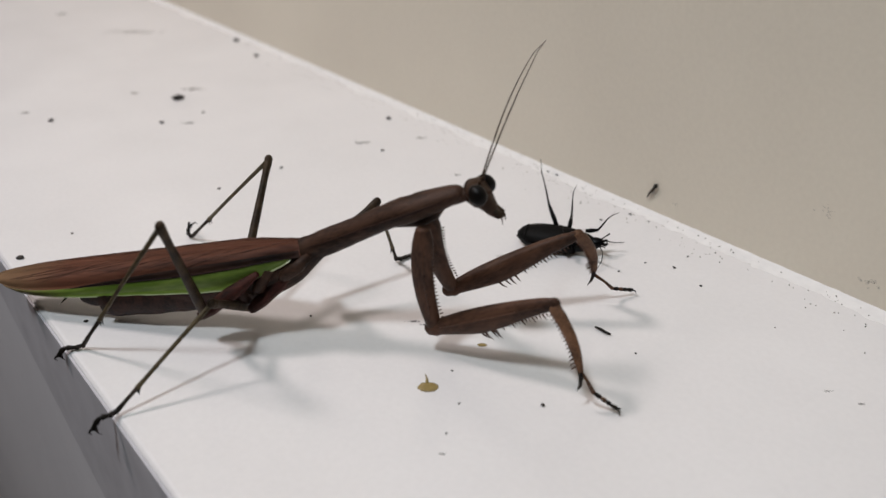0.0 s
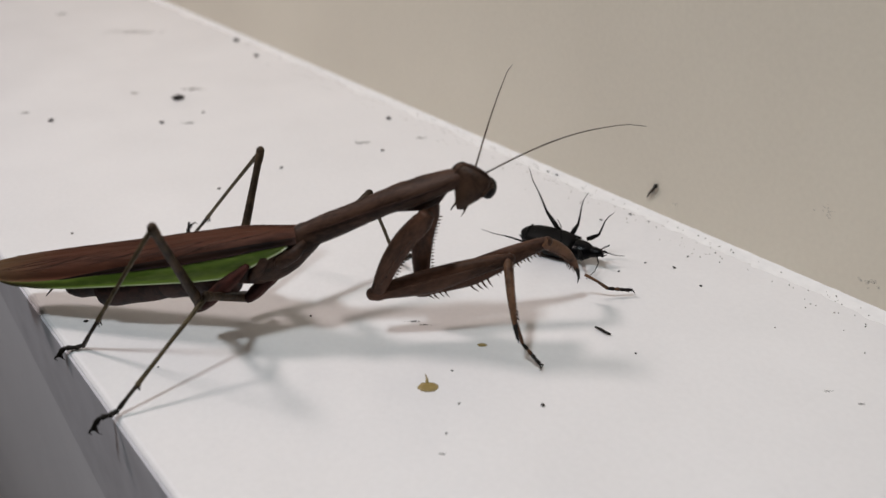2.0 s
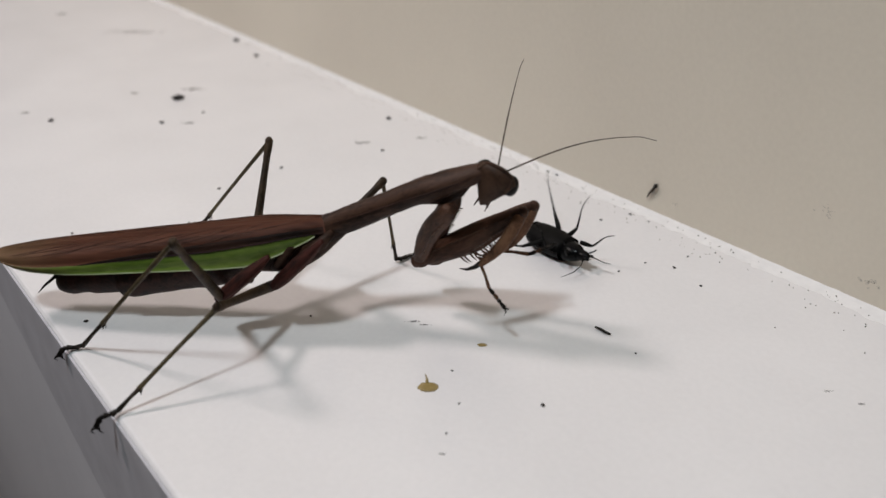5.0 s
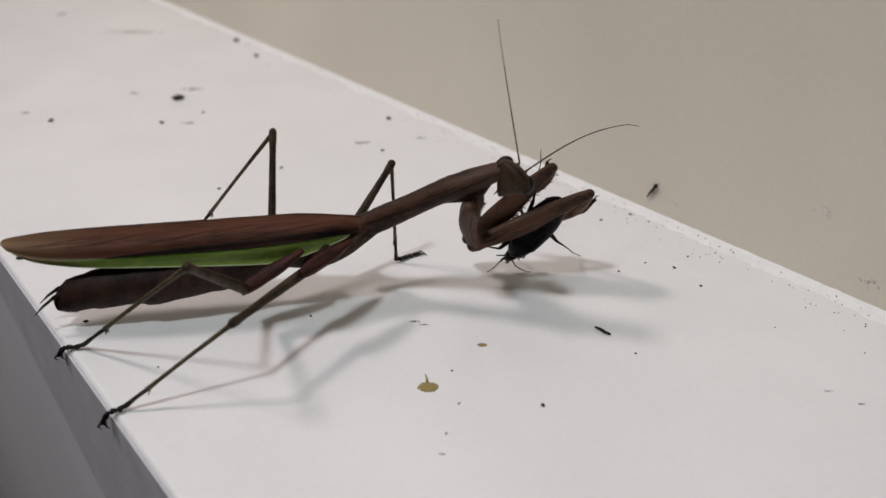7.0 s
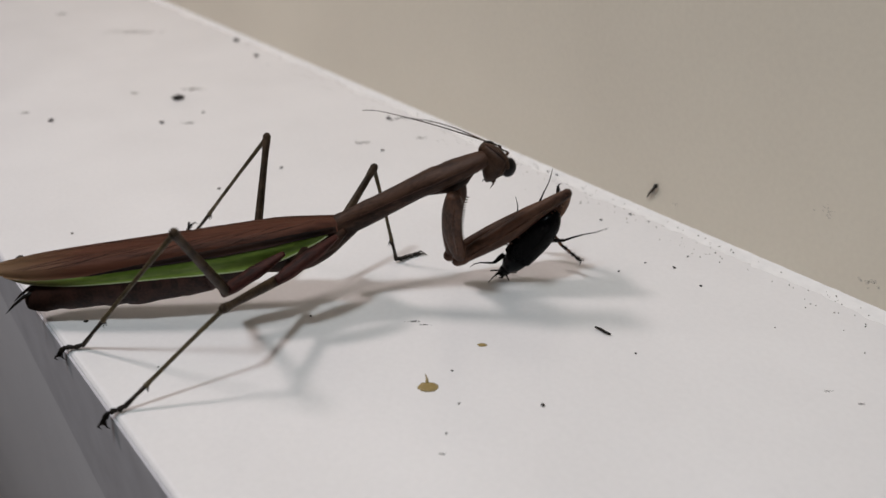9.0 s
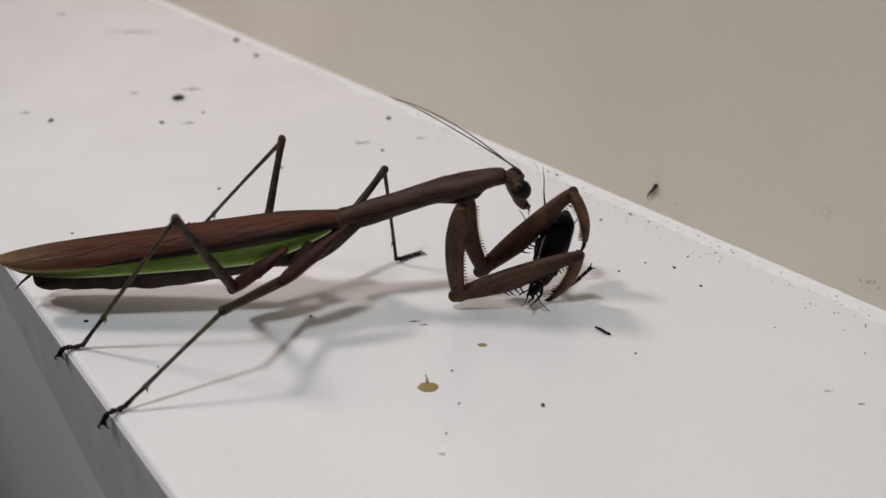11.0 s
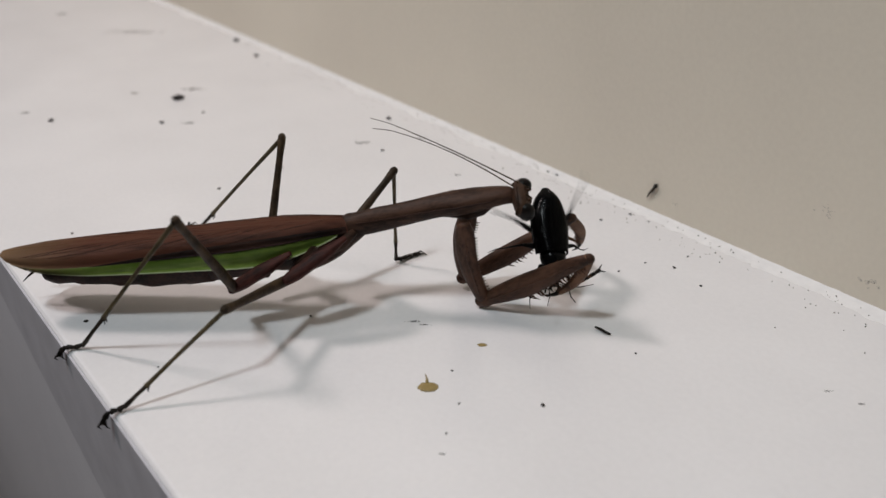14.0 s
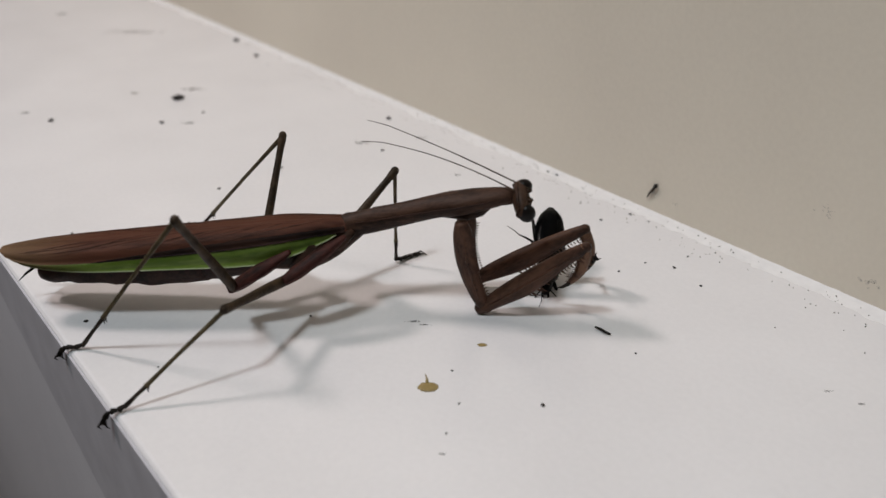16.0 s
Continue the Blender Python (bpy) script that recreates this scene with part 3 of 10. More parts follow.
def build_leg(s, femur, tibia, basitarsus, toes, kind):
    bm = tube(bmesh.new(), smooth_rings([(-1.0, 0, 0, 0.8, 0.8), (0.5, 0, 0, 1.0, 1.1), (3.0, 0, 0, 1.2, 1.5), (7.0, 0, 0, 1.1, 1.4), (10.5, 0, 0, 0.7, 0.9), (12.0, 0, 0, 0.4, 0.5)] if s in "mh" else [(-1.0, 0, 0, 0.8, 0.8), (0.5, 0, 0, 1.0, 1.1), (3.0, 0, 0, 1.2, 1.5), (5.0, 0, 0, 1.0, 1.2), (7.0, 0, 0, 0.6, 0.7)], 14), 12)
    for v in bm.verts:
        x, y, z = v.co / MM
        v.co += Vector((0, y, z)) * MM * (0.16 * math.sin(4 * math.atan2(z, y) + 0.6) + 0.16 * noise.noise(v.co * 420))
    mantis_parts[s + "coxa"] = part(kind + "_coxa", bm, DARKRED, mantis, "dark red ridged leg base segment")
    bm = tube(bmesh.new(), smooth_rings([(-0.9, 0, 0, 0.4, 0.45), (-0.4, 0, 0, 0.78, 0.85), (1.5, 0, 0, 0.85, 1.02), (femur * 0.5, 0, 0, 0.72, 0.88), (femur * 0.85, 0, 0, 0.62, 0.7), (femur - 0.8, 0, 0, 0.74, 0.84), (femur + 0.3, 0, 0, 0.6, 0.66), (femur + 0.8, 0, 0, 0.25, 0.3)], 24), 10)
    fm = mantis_parts[s + "femur"] = part(kind + "_femur", bm, LEGBROWN, mantis, "thin brown leg femur")
    ball("trochanter", LEGBROWN, fm, (0, 0, 0), (0.85, 0.8, 0.8))
    ball("knee", LEGBROWN, fm, (femur, 0, 0.05), (0.92, 0.74, 0.88))
    bm = tube(bmesh.new(), smooth_rings([(-0.3, 0, 0, 0.5, 0.55), (1.2, 0, 0, 0.40, 0.44), (tibia * 0.5, 0, 0.08, 0.33, 0.36), (tibia * 0.9, 0, 0.04, 0.35, 0.38), (tibia, 0, 0, 0.46, 0.5)], 22), 8)
    tb = mantis_parts[s + "tibia"] = part(kind + "_tibia", bm, SHIN, mantis, "thin straight olive-brown leg shin")
    for w in (-1, 1):
        part("spur", along([(tibia - 0.3, w * 0.15, -0.2), (tibia + 0.3, w * 0.25, -0.6), (tibia + 0.6, w * 0.28, -0.95)], [0.18, 0.12, 0.03], sides=5), FOOT, tb)
    part("basitarsus", along([(tibia - 0.1, 0, 0), (tibia + basitarsus * 0.5, 0, 0.05), (tibia + basitarsus * 0.93, 0, 0), (tibia + basitarsus, 0, 0)], [0.36, 0.31, 0.42, 0.3], sides=8), FOOTBROWN, tb, "dark brown first foot joint")
    build_tarsus(s + "tarsus", kind + "_tarsus", toes)


build_pronotum()
build_thorax()
build_abdomen()
build_head()
build_antenna("antenna_a", 0.7)
build_antenna("antenna_b", 1.9)
for s in "nf":
    build_foreleg(s)
build_leg("m", 17.5, 17.1, 4.5, [(-0.2, -1.2, -0.4), (-0.5, -2.3, -0.3), (-1.3, -3.1, -1.6), (-2.2, -3.3, -3.1)], "middle")
build_leg("M", 17.5, 17.1, 4.5, [(0.1, 1.5, -0.4), (-0.1, 2.8, -0.45), (0.1, 4.1, -0.5), (0.2, 5.3, -0.5)], "middle")
build_leg("h", 25.5, 28.2, 9.3, [(-0.7, -1.2, -0.4), (-1.6, -2.4, -0.3), (-2.5, -3.2, -1.2), (-3.5, -3.4, -2.5)], "hind")
build_leg("H", 25.5, 28.2, 9.3, [(-1.0, -0.2, -0.35), (-1.9, -0.2, 0.0), (-2.3, 0.2, 0.8), (-1.8, 0.4, 1.6)], "hind")

# ---- the prey ----
prey = tagged(new("black_beetle"), "struggling glossy black beetle held by the mantis", "beetle")
prey_parts = {}
bm = tube(bmesh.new(), smooth_rings([(-9.6, 0, -0.5, 0.6, 0.5), (-8.3, 0, -0.6, 2.2, 1.2), (-5, 0, -0.6, 3.4, 1.8), (0, 0, -0.6, 3.6, 1.9), (3, 0, -0.6, 3.1, 1.6)], 22), 16)
prey_belly = part("abdomen", bm, BELLY, prey, "black ringed belly")
for i in range(5):
    x = -7.6 + i * 1.9
    w = 3.5 * math.sin(math.pi * (0.22 + 0.11 * i)) ** 0.7
    part("belly_ring", tube(bmesh.new(), [(x - 0.25, 0, -0.75, w * 0.9, 1.45), (x, 0, -0.75, w, 1.66), (x + 0.25, 0, -0.75, w * 0.92, 1.5)], 14), BELLY, prey_belly)
for side in (-1, 1):
    bm = bmesh.new()
    strips = []
    for i in range(26):
        s = i / 25
        x = 3.6 - 13.6 * s
        w = 4.0 * max(0.05, math.sin(math.pi * (0.27 + 0.73 * s ** 1.25))) ** 0.55
        strips.append([bm.verts.new((x * MM, side * w * math.sin(a) * MM, (-0.2 + 2.4 * math.cos(a) * min(1, w / 2.8)) * MM)) for a in np.linspace(0.015, 1.8, 11)])
    for a, b in zip(strips, strips[1:]):
        for i in range(10):
            bm.faces.new((a[i], a[i + 1], b[i + 1], b[i]))
    bmesh.ops.solidify(bm, geom=list(bm.faces), thickness=0.0002)
    part("wing_case", bm, BLACK, prey, "glossy black wing case")
part("thorax", tube(bmesh.new(), smooth_rings([(3.2, 0, 0, 2.7, 1.7), (4.4, 0, 0, 2.75, 1.9), (6, 0, -0.1, 2.3, 1.7), (7.2, 0, -0.2, 1.6, 1.3)], 14), 16), BLACK, prey)
part("head", tube(bmesh.new(), smooth_rings([(6.8, 0, -0.3, 1.2, 1.1), (8.0, 0, -0.4, 1.4, 1.1), (9.2, 0, -0.6, 1.0, 0.8), (9.9, 0, -0.7, 0.5, 0.4)], 12), 14), BLACK, prey)
for side in (-1, 1):
    part("mandible", along([(9.3, side * 0.6, -0.6), (10.3, side * 0.9, -0.7), (10.9, side * 0.3, -0.8)], [0.3, 0.25, 0.06]), BLACK, prey)
    part("palp", along([(9.1, side * 0.8, -0.9), (10.0, side * 1.5, -1.4), (10.8, side * 1.6, -2.0)], [0.16, 0.14, 0.16]), BLACK, prey)
    part("feeler", along([(9.0, side * 0.9, -0.2), (10.4, side * 1.6, 0.1), (12.2, side * 1.8, 0.3), (14.0, side * 2.6, 0.5)] if side < 0 else [(9.0, 0.9, -0.2), (10.0, 2.6, 0.0), (10.2, 5.2, 0.2), (9.6, 8.4, 0.0)], [0.15, 0.12, 0.1, 0.05], sides=6), BLACK, prey)
for i in range(6):
    reach = (0.6, 0.7, 1.2)[i % 3]
    low = (1.0, 1.0, 0.25)[i % 3]
    lg = prey_parts["leg_%d" % i] = part("leg", along([(0, 0, 0), (1.6 * reach, 0, 0.3), (4.2 * reach, 0, 0.6)], [0.4, 0.52, 0.3]), BELLY, prey, "thin black jointed leg")
    part("shin", along([(4.2 * reach, 0, 0.6), (6.2 * reach, 0, -0.9 * reach * low), (8.2 * reach, 0, -3.0 * reach * low)], [0.24, 0.19, 0.13]), BELLY, lg)
    part("foot", along([(8.2 * reach, 0, -3.0 * reach * low), (10.0 * reach, 0, -4.0 * reach * low), (12.2 * reach, 0.6, -5.2 * reach * low)], [0.11, 0.10, 0.05], sides=6), BELLY, lg)


for ob in prey.children_recursive:
    if ob not in prey_parts.values() and ob.parent not in prey_parts.values():
        ob.data.transform(Matrix.Diagonal((0.93, 0.88, 1.02, 1)))


def motions():
    walk(mantis, [
        (0, pose(-0.11151, 0.06074, 0)),
        (0.5, pose(-0.11152, 0.06075, 0)),
        (1, pose(-0.11073, 0.06030, 0)),
        (1.5, pose(-0.11073, 0.06009, 0)),
        (2, pose(-0.11115, 0.06010, 0)),
        (2.5, pose(-0.11127, 0.06037, 0)),
        (3, pose(-0.11163, 0.06054, 0)),
        (3.5, pose(-0.11103, 0.06023, 0)),
        (3.75, pose(-0.11231, 0.06096, 0)),
        (4, pose(-0.11145, 0.06032, 0)),
        (4.2, pose(-0.11143, 0.06031, 0)),
        (4.5, pose(-0.11219, 0.06292, 0)),
        (4.8, pose(-0.11226, 0.06479, 0)),
        (5.1, pose(-0.11231, 0.06663, 0)),
        (5.4, pose(-0.11234, 0.06847, 0)),
        (5.7, pose(-0.11236, 0.07028, 0)),
        (6, pose(-0.11241, 0.07214, 0)),
        (6.3, pose(-0.11561, 0.07756, 0)),
        (6.5, pose(-0.11587, 0.07660, 0)),
        (7, pose(-0.11594, 0.07502, 0)),
        (7.25, pose(-0.11425, 0.07211, 0)),
        (7.5, pose(-0.11621, 0.07408, 0)),
        (7.75, pose(-0.11435, 0.07183, 0)),
        (8, pose(-0.11471, 0.07305, 0)),
        (8.5, pose(-0.11673, 0.07144, 0)),
        (9, pose(-0.11654, 0.07071, 0)),
        (9.2, pose(-0.11543, 0.07047, 0)),
        (9.6, pose(-0.11545, 0.07036, 0)),
        (10, pose(-0.11539, 0.07047, 0)),
        (10.4, pose(-0.11533, 0.07059, 0)),
        (10.8, pose(-0.11527, 0.07071, 0)),
        (11.3, pose(-0.11467, 0.07072, 0)),
        (11.5, pose(-0.11467, 0.07071, 0)),
        (12, pose(-0.11475, 0.07090, 0)),
        (12.5, pose(-0.11493, 0.07128, 0)),
        (13, pose(-0.11481, 0.07119, 0)),
        (13.25, pose(-0.11521, 0.07107, 0)),
        (13.5, pose(-0.11536, 0.07134, 0)),
        (13.75, pose(-0.11488, 0.07119, 0)),
        (14, pose(-0.11410, 0.07133, 0)),
        (14.25, pose(-0.11436, 0.07149, 0)),
        (14.5, pose(-0.11371, 0.07137, 0)),
        (14.75, pose(-0.11429, 0.07154, 0)),
        (15, pose(-0.11392, 0.07135, 0)),
        (15.5, pose(-0.11502, 0.07129, 0)),
        (16, pose(-0.11436, 0.07125, 0))])
    walk(mantis_parts["pronotum"], [
        (0, pose(0.00000, 0.00000, 0.01896, -0.0, -23.8, 39.1)),
        (0.5, pose(0.00000, 0.00000, 0.01895, 0.0, -23.9, 39.1)),
        (1, pose(0.00000, 0.00000, 0.02002, 0.0, -23.3, 44.0)),
        (1.5, pose(0.00000, 0.00000, 0.02124, 0.0, -21.8, 46.4)),
        (2, pose(0.00000, 0.00000, 0.02181, 0.0, -21.8, 45.3)),
        (2.5, pose(0.00000, 0.00000, 0.02186, 0.0, -20.9, 44.7)),
        (3, pose(0.00000, 0.00000, 0.02164, -0.0, -20.6, 45.5)),
        (3.5, pose(0.00000, 0.00000, 0.02232, 0.0, -20.5, 44.0)),
        (3.75, pose(0.00000, 0.00000, 0.02196, 0.0, -20.5, 40.9)),
        (4, pose(0.00000, 0.00000, 0.02233, 0.0, -20.1, 44.9)),
        (4.2, pose(0.00000, 0.00000, 0.02234, 0.0, -20.1, 44.8)),
        (4.5, pose(0.00000, 0.00000, 0.02193, -0.0, -21.5, 40.6)),
        (4.8, pose(0.00000, 0.00000, 0.02159, 0.0, -21.7, 41.1)),
        (5.1, pose(0.00000, 0.00000, 0.02125, 0.0, -21.9, 41.8)),
        (5.4, pose(0.00000, 0.00000, 0.02091, -0.0, -21.9, 42.8)),
        (5.7, pose(0.00000, 0.00000, 0.02059, 0.0, -21.9, 44.0)),
        (6, pose(0.00000, 0.00000, 0.02021, 0.0, -21.7, 45.4)),
        (6.3, pose(0.00000, 0.00000, 0.01755, -0.0, -25.6, 35.1)),
        (6.5, pose(0.00000, 0.00000, 0.01777, 0.0, -25.9, 34.1)),
        (7, pose(0.00000, 0.00000, 0.01702, 0.0, -25.8, 36.9)),
        (7.25, pose(0.00000, 0.00000, 0.01853, 0.0, -20.8, 50.4)),
        (7.5, pose(0.00000, 0.00000, 0.01674, 0.0, -26.2, 44.4)),
        (7.75, pose(0.00000, 0.00000, 0.01826, -0.0, -20.6, 51.3)),
        (8, pose(0.00000, 0.00000, 0.01723, 0.0, -23.4, 47.0)),
        (8.5, pose(0.00000, 0.00000, 0.01739, -0.0, -25.4, 48.4)),
        (9, pose(0.00000, 0.00000, 0.01831, 0.0, -24.6, 49.5)),
        (9.2, pose(0.00000, 0.00000, 0.01858, 0.0, -20.2, 49.7)),
        (9.6, pose(0.00000, 0.00000, 0.01956, 0.0, -18.7, 49.2)),
        (10, pose(0.00000, 0.00000, 0.01972, 0.0, -17.7, 49.1)),
        (10.4, pose(0.00000, 0.00000, 0.01986, 0.0, -16.8, 49.1)),
        (10.8, pose(0.00000, 0.00000, 0.02000, 0.0, -15.8, 49.1)),
        (11.3, pose(0.00000, 0.00000, 0.01983, 0.0, -14.5, 50.7)),
        (11.5, pose(0.00000, 0.00000, 0.01983, 0.0, -14.4, 50.9)),
        (12, pose(0.00000, 0.00000, 0.01950, 0.0, -14.8, 49.9)),
        (12.5, pose(0.00000, 0.00000, 0.01917, -0.0, -14.5, 49.2)),
        (13, pose(0.00000, 0.00000, 0.01926, 0.0, -14.6, 49.1)),
        (13.25, pose(0.00000, 0.00000, 0.01934, -0.0, -13.5, 48.7)),
        (13.5, pose(0.00000, 0.00000, 0.01852, -0.0, -15.2, 49.0)),
        (13.75, pose(0.00000, 0.00000, 0.01932, -0.0, -12.2, 47.8)),
        (14, pose(0.00000, 0.00000, 0.01897, 0.0, -11.5, 46.6)),
        (14.25, pose(0.00000, 0.00000, 0.01949, -0.0, -10.9, 47.2)),
        (14.5, pose(0.00000, 0.00000, 0.01912, 0.0, -12.6, 46.5)),
        (14.75, pose(0.00000, 0.00000, 0.01942, 0.0, -11.1, 47.0)),
        (15, pose(0.00000, 0.00000, 0.01882, -0.0, -11.9, 46.2)),
        (15.5, pose(0.00000, 0.00000, 0.01904, -0.0, -10.7, 44.1)),
        (16, pose(0.00000, 0.00000, 0.01900, 0.0, -11.3, 45.6))])
    walk(mantis_parts["thorax"], [
        (0, pose(0.00000, 0.00000, 0.01896, -0.0, -12.5, 40.2)),
        (0.5, pose(0.00000, 0.00000, 0.01895, -0.0, -12.5, 40.2)),
        (1, pose(0.00000, 0.00000, 0.02002, -0.0, -12.4, 40.4)),
        (1.5, pose(0.00000, 0.00000, 0.02124, -0.0, -12.3, 41.4)),
        (2, pose(0.00000, 0.00000, 0.02181, 0.0, -12.3, 41.8)),
        (2.5, pose(0.00000, 0.00000, 0.02186, 0.0, -12.2, 42.1)),
        (3, pose(0.00000, 0.00000, 0.02164, -0.0, -12.1, 42.3)),
        (3.5, pose(0.00000, 0.00000, 0.02232, 0.0, -12.5, 42.0)),
        (3.75, pose(0.00000, 0.00000, 0.02196, -0.0, -12.4, 42.9)),
        (4, pose(0.00000, 0.00000, 0.02233, 0.0, -12.5, 42.3)),
        (4.2, pose(0.00000, 0.00000, 0.02234, 0.0, -12.5, 42.3)),
        (4.5, pose(0.00000, 0.00000, 0.02193, 0.0, -11.1, 44.4)),
        (4.8, pose(0.00000, 0.00000, 0.02159, 0.0, -9.7, 45.8)),
        (5.1, pose(0.00000, 0.00000, 0.02125, 0.0, -8.3, 47.1)),
        (5.4, pose(0.00000, 0.00000, 0.02091, 0.0, -6.9, 48.5)),
        (5.7, pose(0.00000, 0.00000, 0.02059, -0.0, -5.4, 50.0)),
        (6, pose(0.00000, 0.00000, 0.02021, 0.0, -3.9, 51.5)),
        (6.3, pose(0.00000, 0.00000, 0.01755, -0.0, 0.8, 59.1)),
        (6.5, pose(0.00000, 0.00000, 0.01777, 0.0, 1.2, 58.4)),
        (7, pose(0.00000, 0.00000, 0.01702, 0.0, -0.8, 58.7)),
        (7.25, pose(0.00000, 0.00000, 0.01853, -0.0, -3.9, 53.5)),
        (7.5, pose(0.00000, 0.00000, 0.01674, 0.0, -1.9, 57.8)),
        (7.75, pose(0.00000, 0.00000, 0.01826, 0.0, -4.2, 53.5)),
        (8, pose(0.00000, 0.00000, 0.01723, 0.0, -2.3, 56.5)),
        (8.5, pose(0.00000, 0.00000, 0.01739, -0.0, -5.7, 55.3)),
        (9, pose(0.00000, 0.00000, 0.01831, 0.0, -7.5, 54.9)),
        (9.2, pose(0.00000, 0.00000, 0.01858, 0.0, -7.3, 53.4)),
        (9.6, pose(0.00000, 0.00000, 0.01956, 0.0, -8.2, 52.8)),
        (10, pose(0.00000, 0.00000, 0.01972, -0.0, -8.1, 52.9)),
        (10.4, pose(0.00000, 0.00000, 0.01986, 0.0, -8.0, 52.9)),
        (10.8, pose(0.00000, 0.00000, 0.02000, 0.0, -7.9, 53.0)),
        (11.3, pose(0.00000, 0.00000, 0.01983, 0.0, -7.2, 53.2)),
        (11.5, pose(0.00000, 0.00000, 0.01983, 0.0, -7.2, 53.2)),
        (12, pose(0.00000, 0.00000, 0.01950, -0.0, -7.0, 53.6)),
        (12.5, pose(0.00000, 0.00000, 0.01917, 0.0, -6.3, 53.7)),
        (13, pose(0.00000, 0.00000, 0.01926, 0.0, -6.4, 53.6)),
        (13.25, pose(0.00000, 0.00000, 0.01934, 0.0, -7.0, 53.2)),
        (13.5, pose(0.00000, 0.00000, 0.01852, -0.0, -6.2, 54.1)),
        (13.75, pose(0.00000, 0.00000, 0.01932, 0.0, -6.8, 53.0)),
        (14, pose(0.00000, 0.00000, 0.01897, -0.0, -5.8, 53.0)),
        (14.25, pose(0.00000, 0.00000, 0.01949, 0.0, -6.3, 52.8)),
        (14.5, pose(0.00000, 0.00000, 0.01912, 0.0, -5.6, 52.4)),
        (14.75, pose(0.00000, 0.00000, 0.01942, -0.0, -6.1, 52.7)),
        (15, pose(0.00000, 0.00000, 0.01882, 0.0, -5.6, 52.4)),
        (15.5, pose(0.00000, 0.00000, 0.01904, 0.0, -5.2, 52.4)),
        (16, pose(0.00000, 0.00000, 0.01900, 0.0, -5.4, 52.4))])
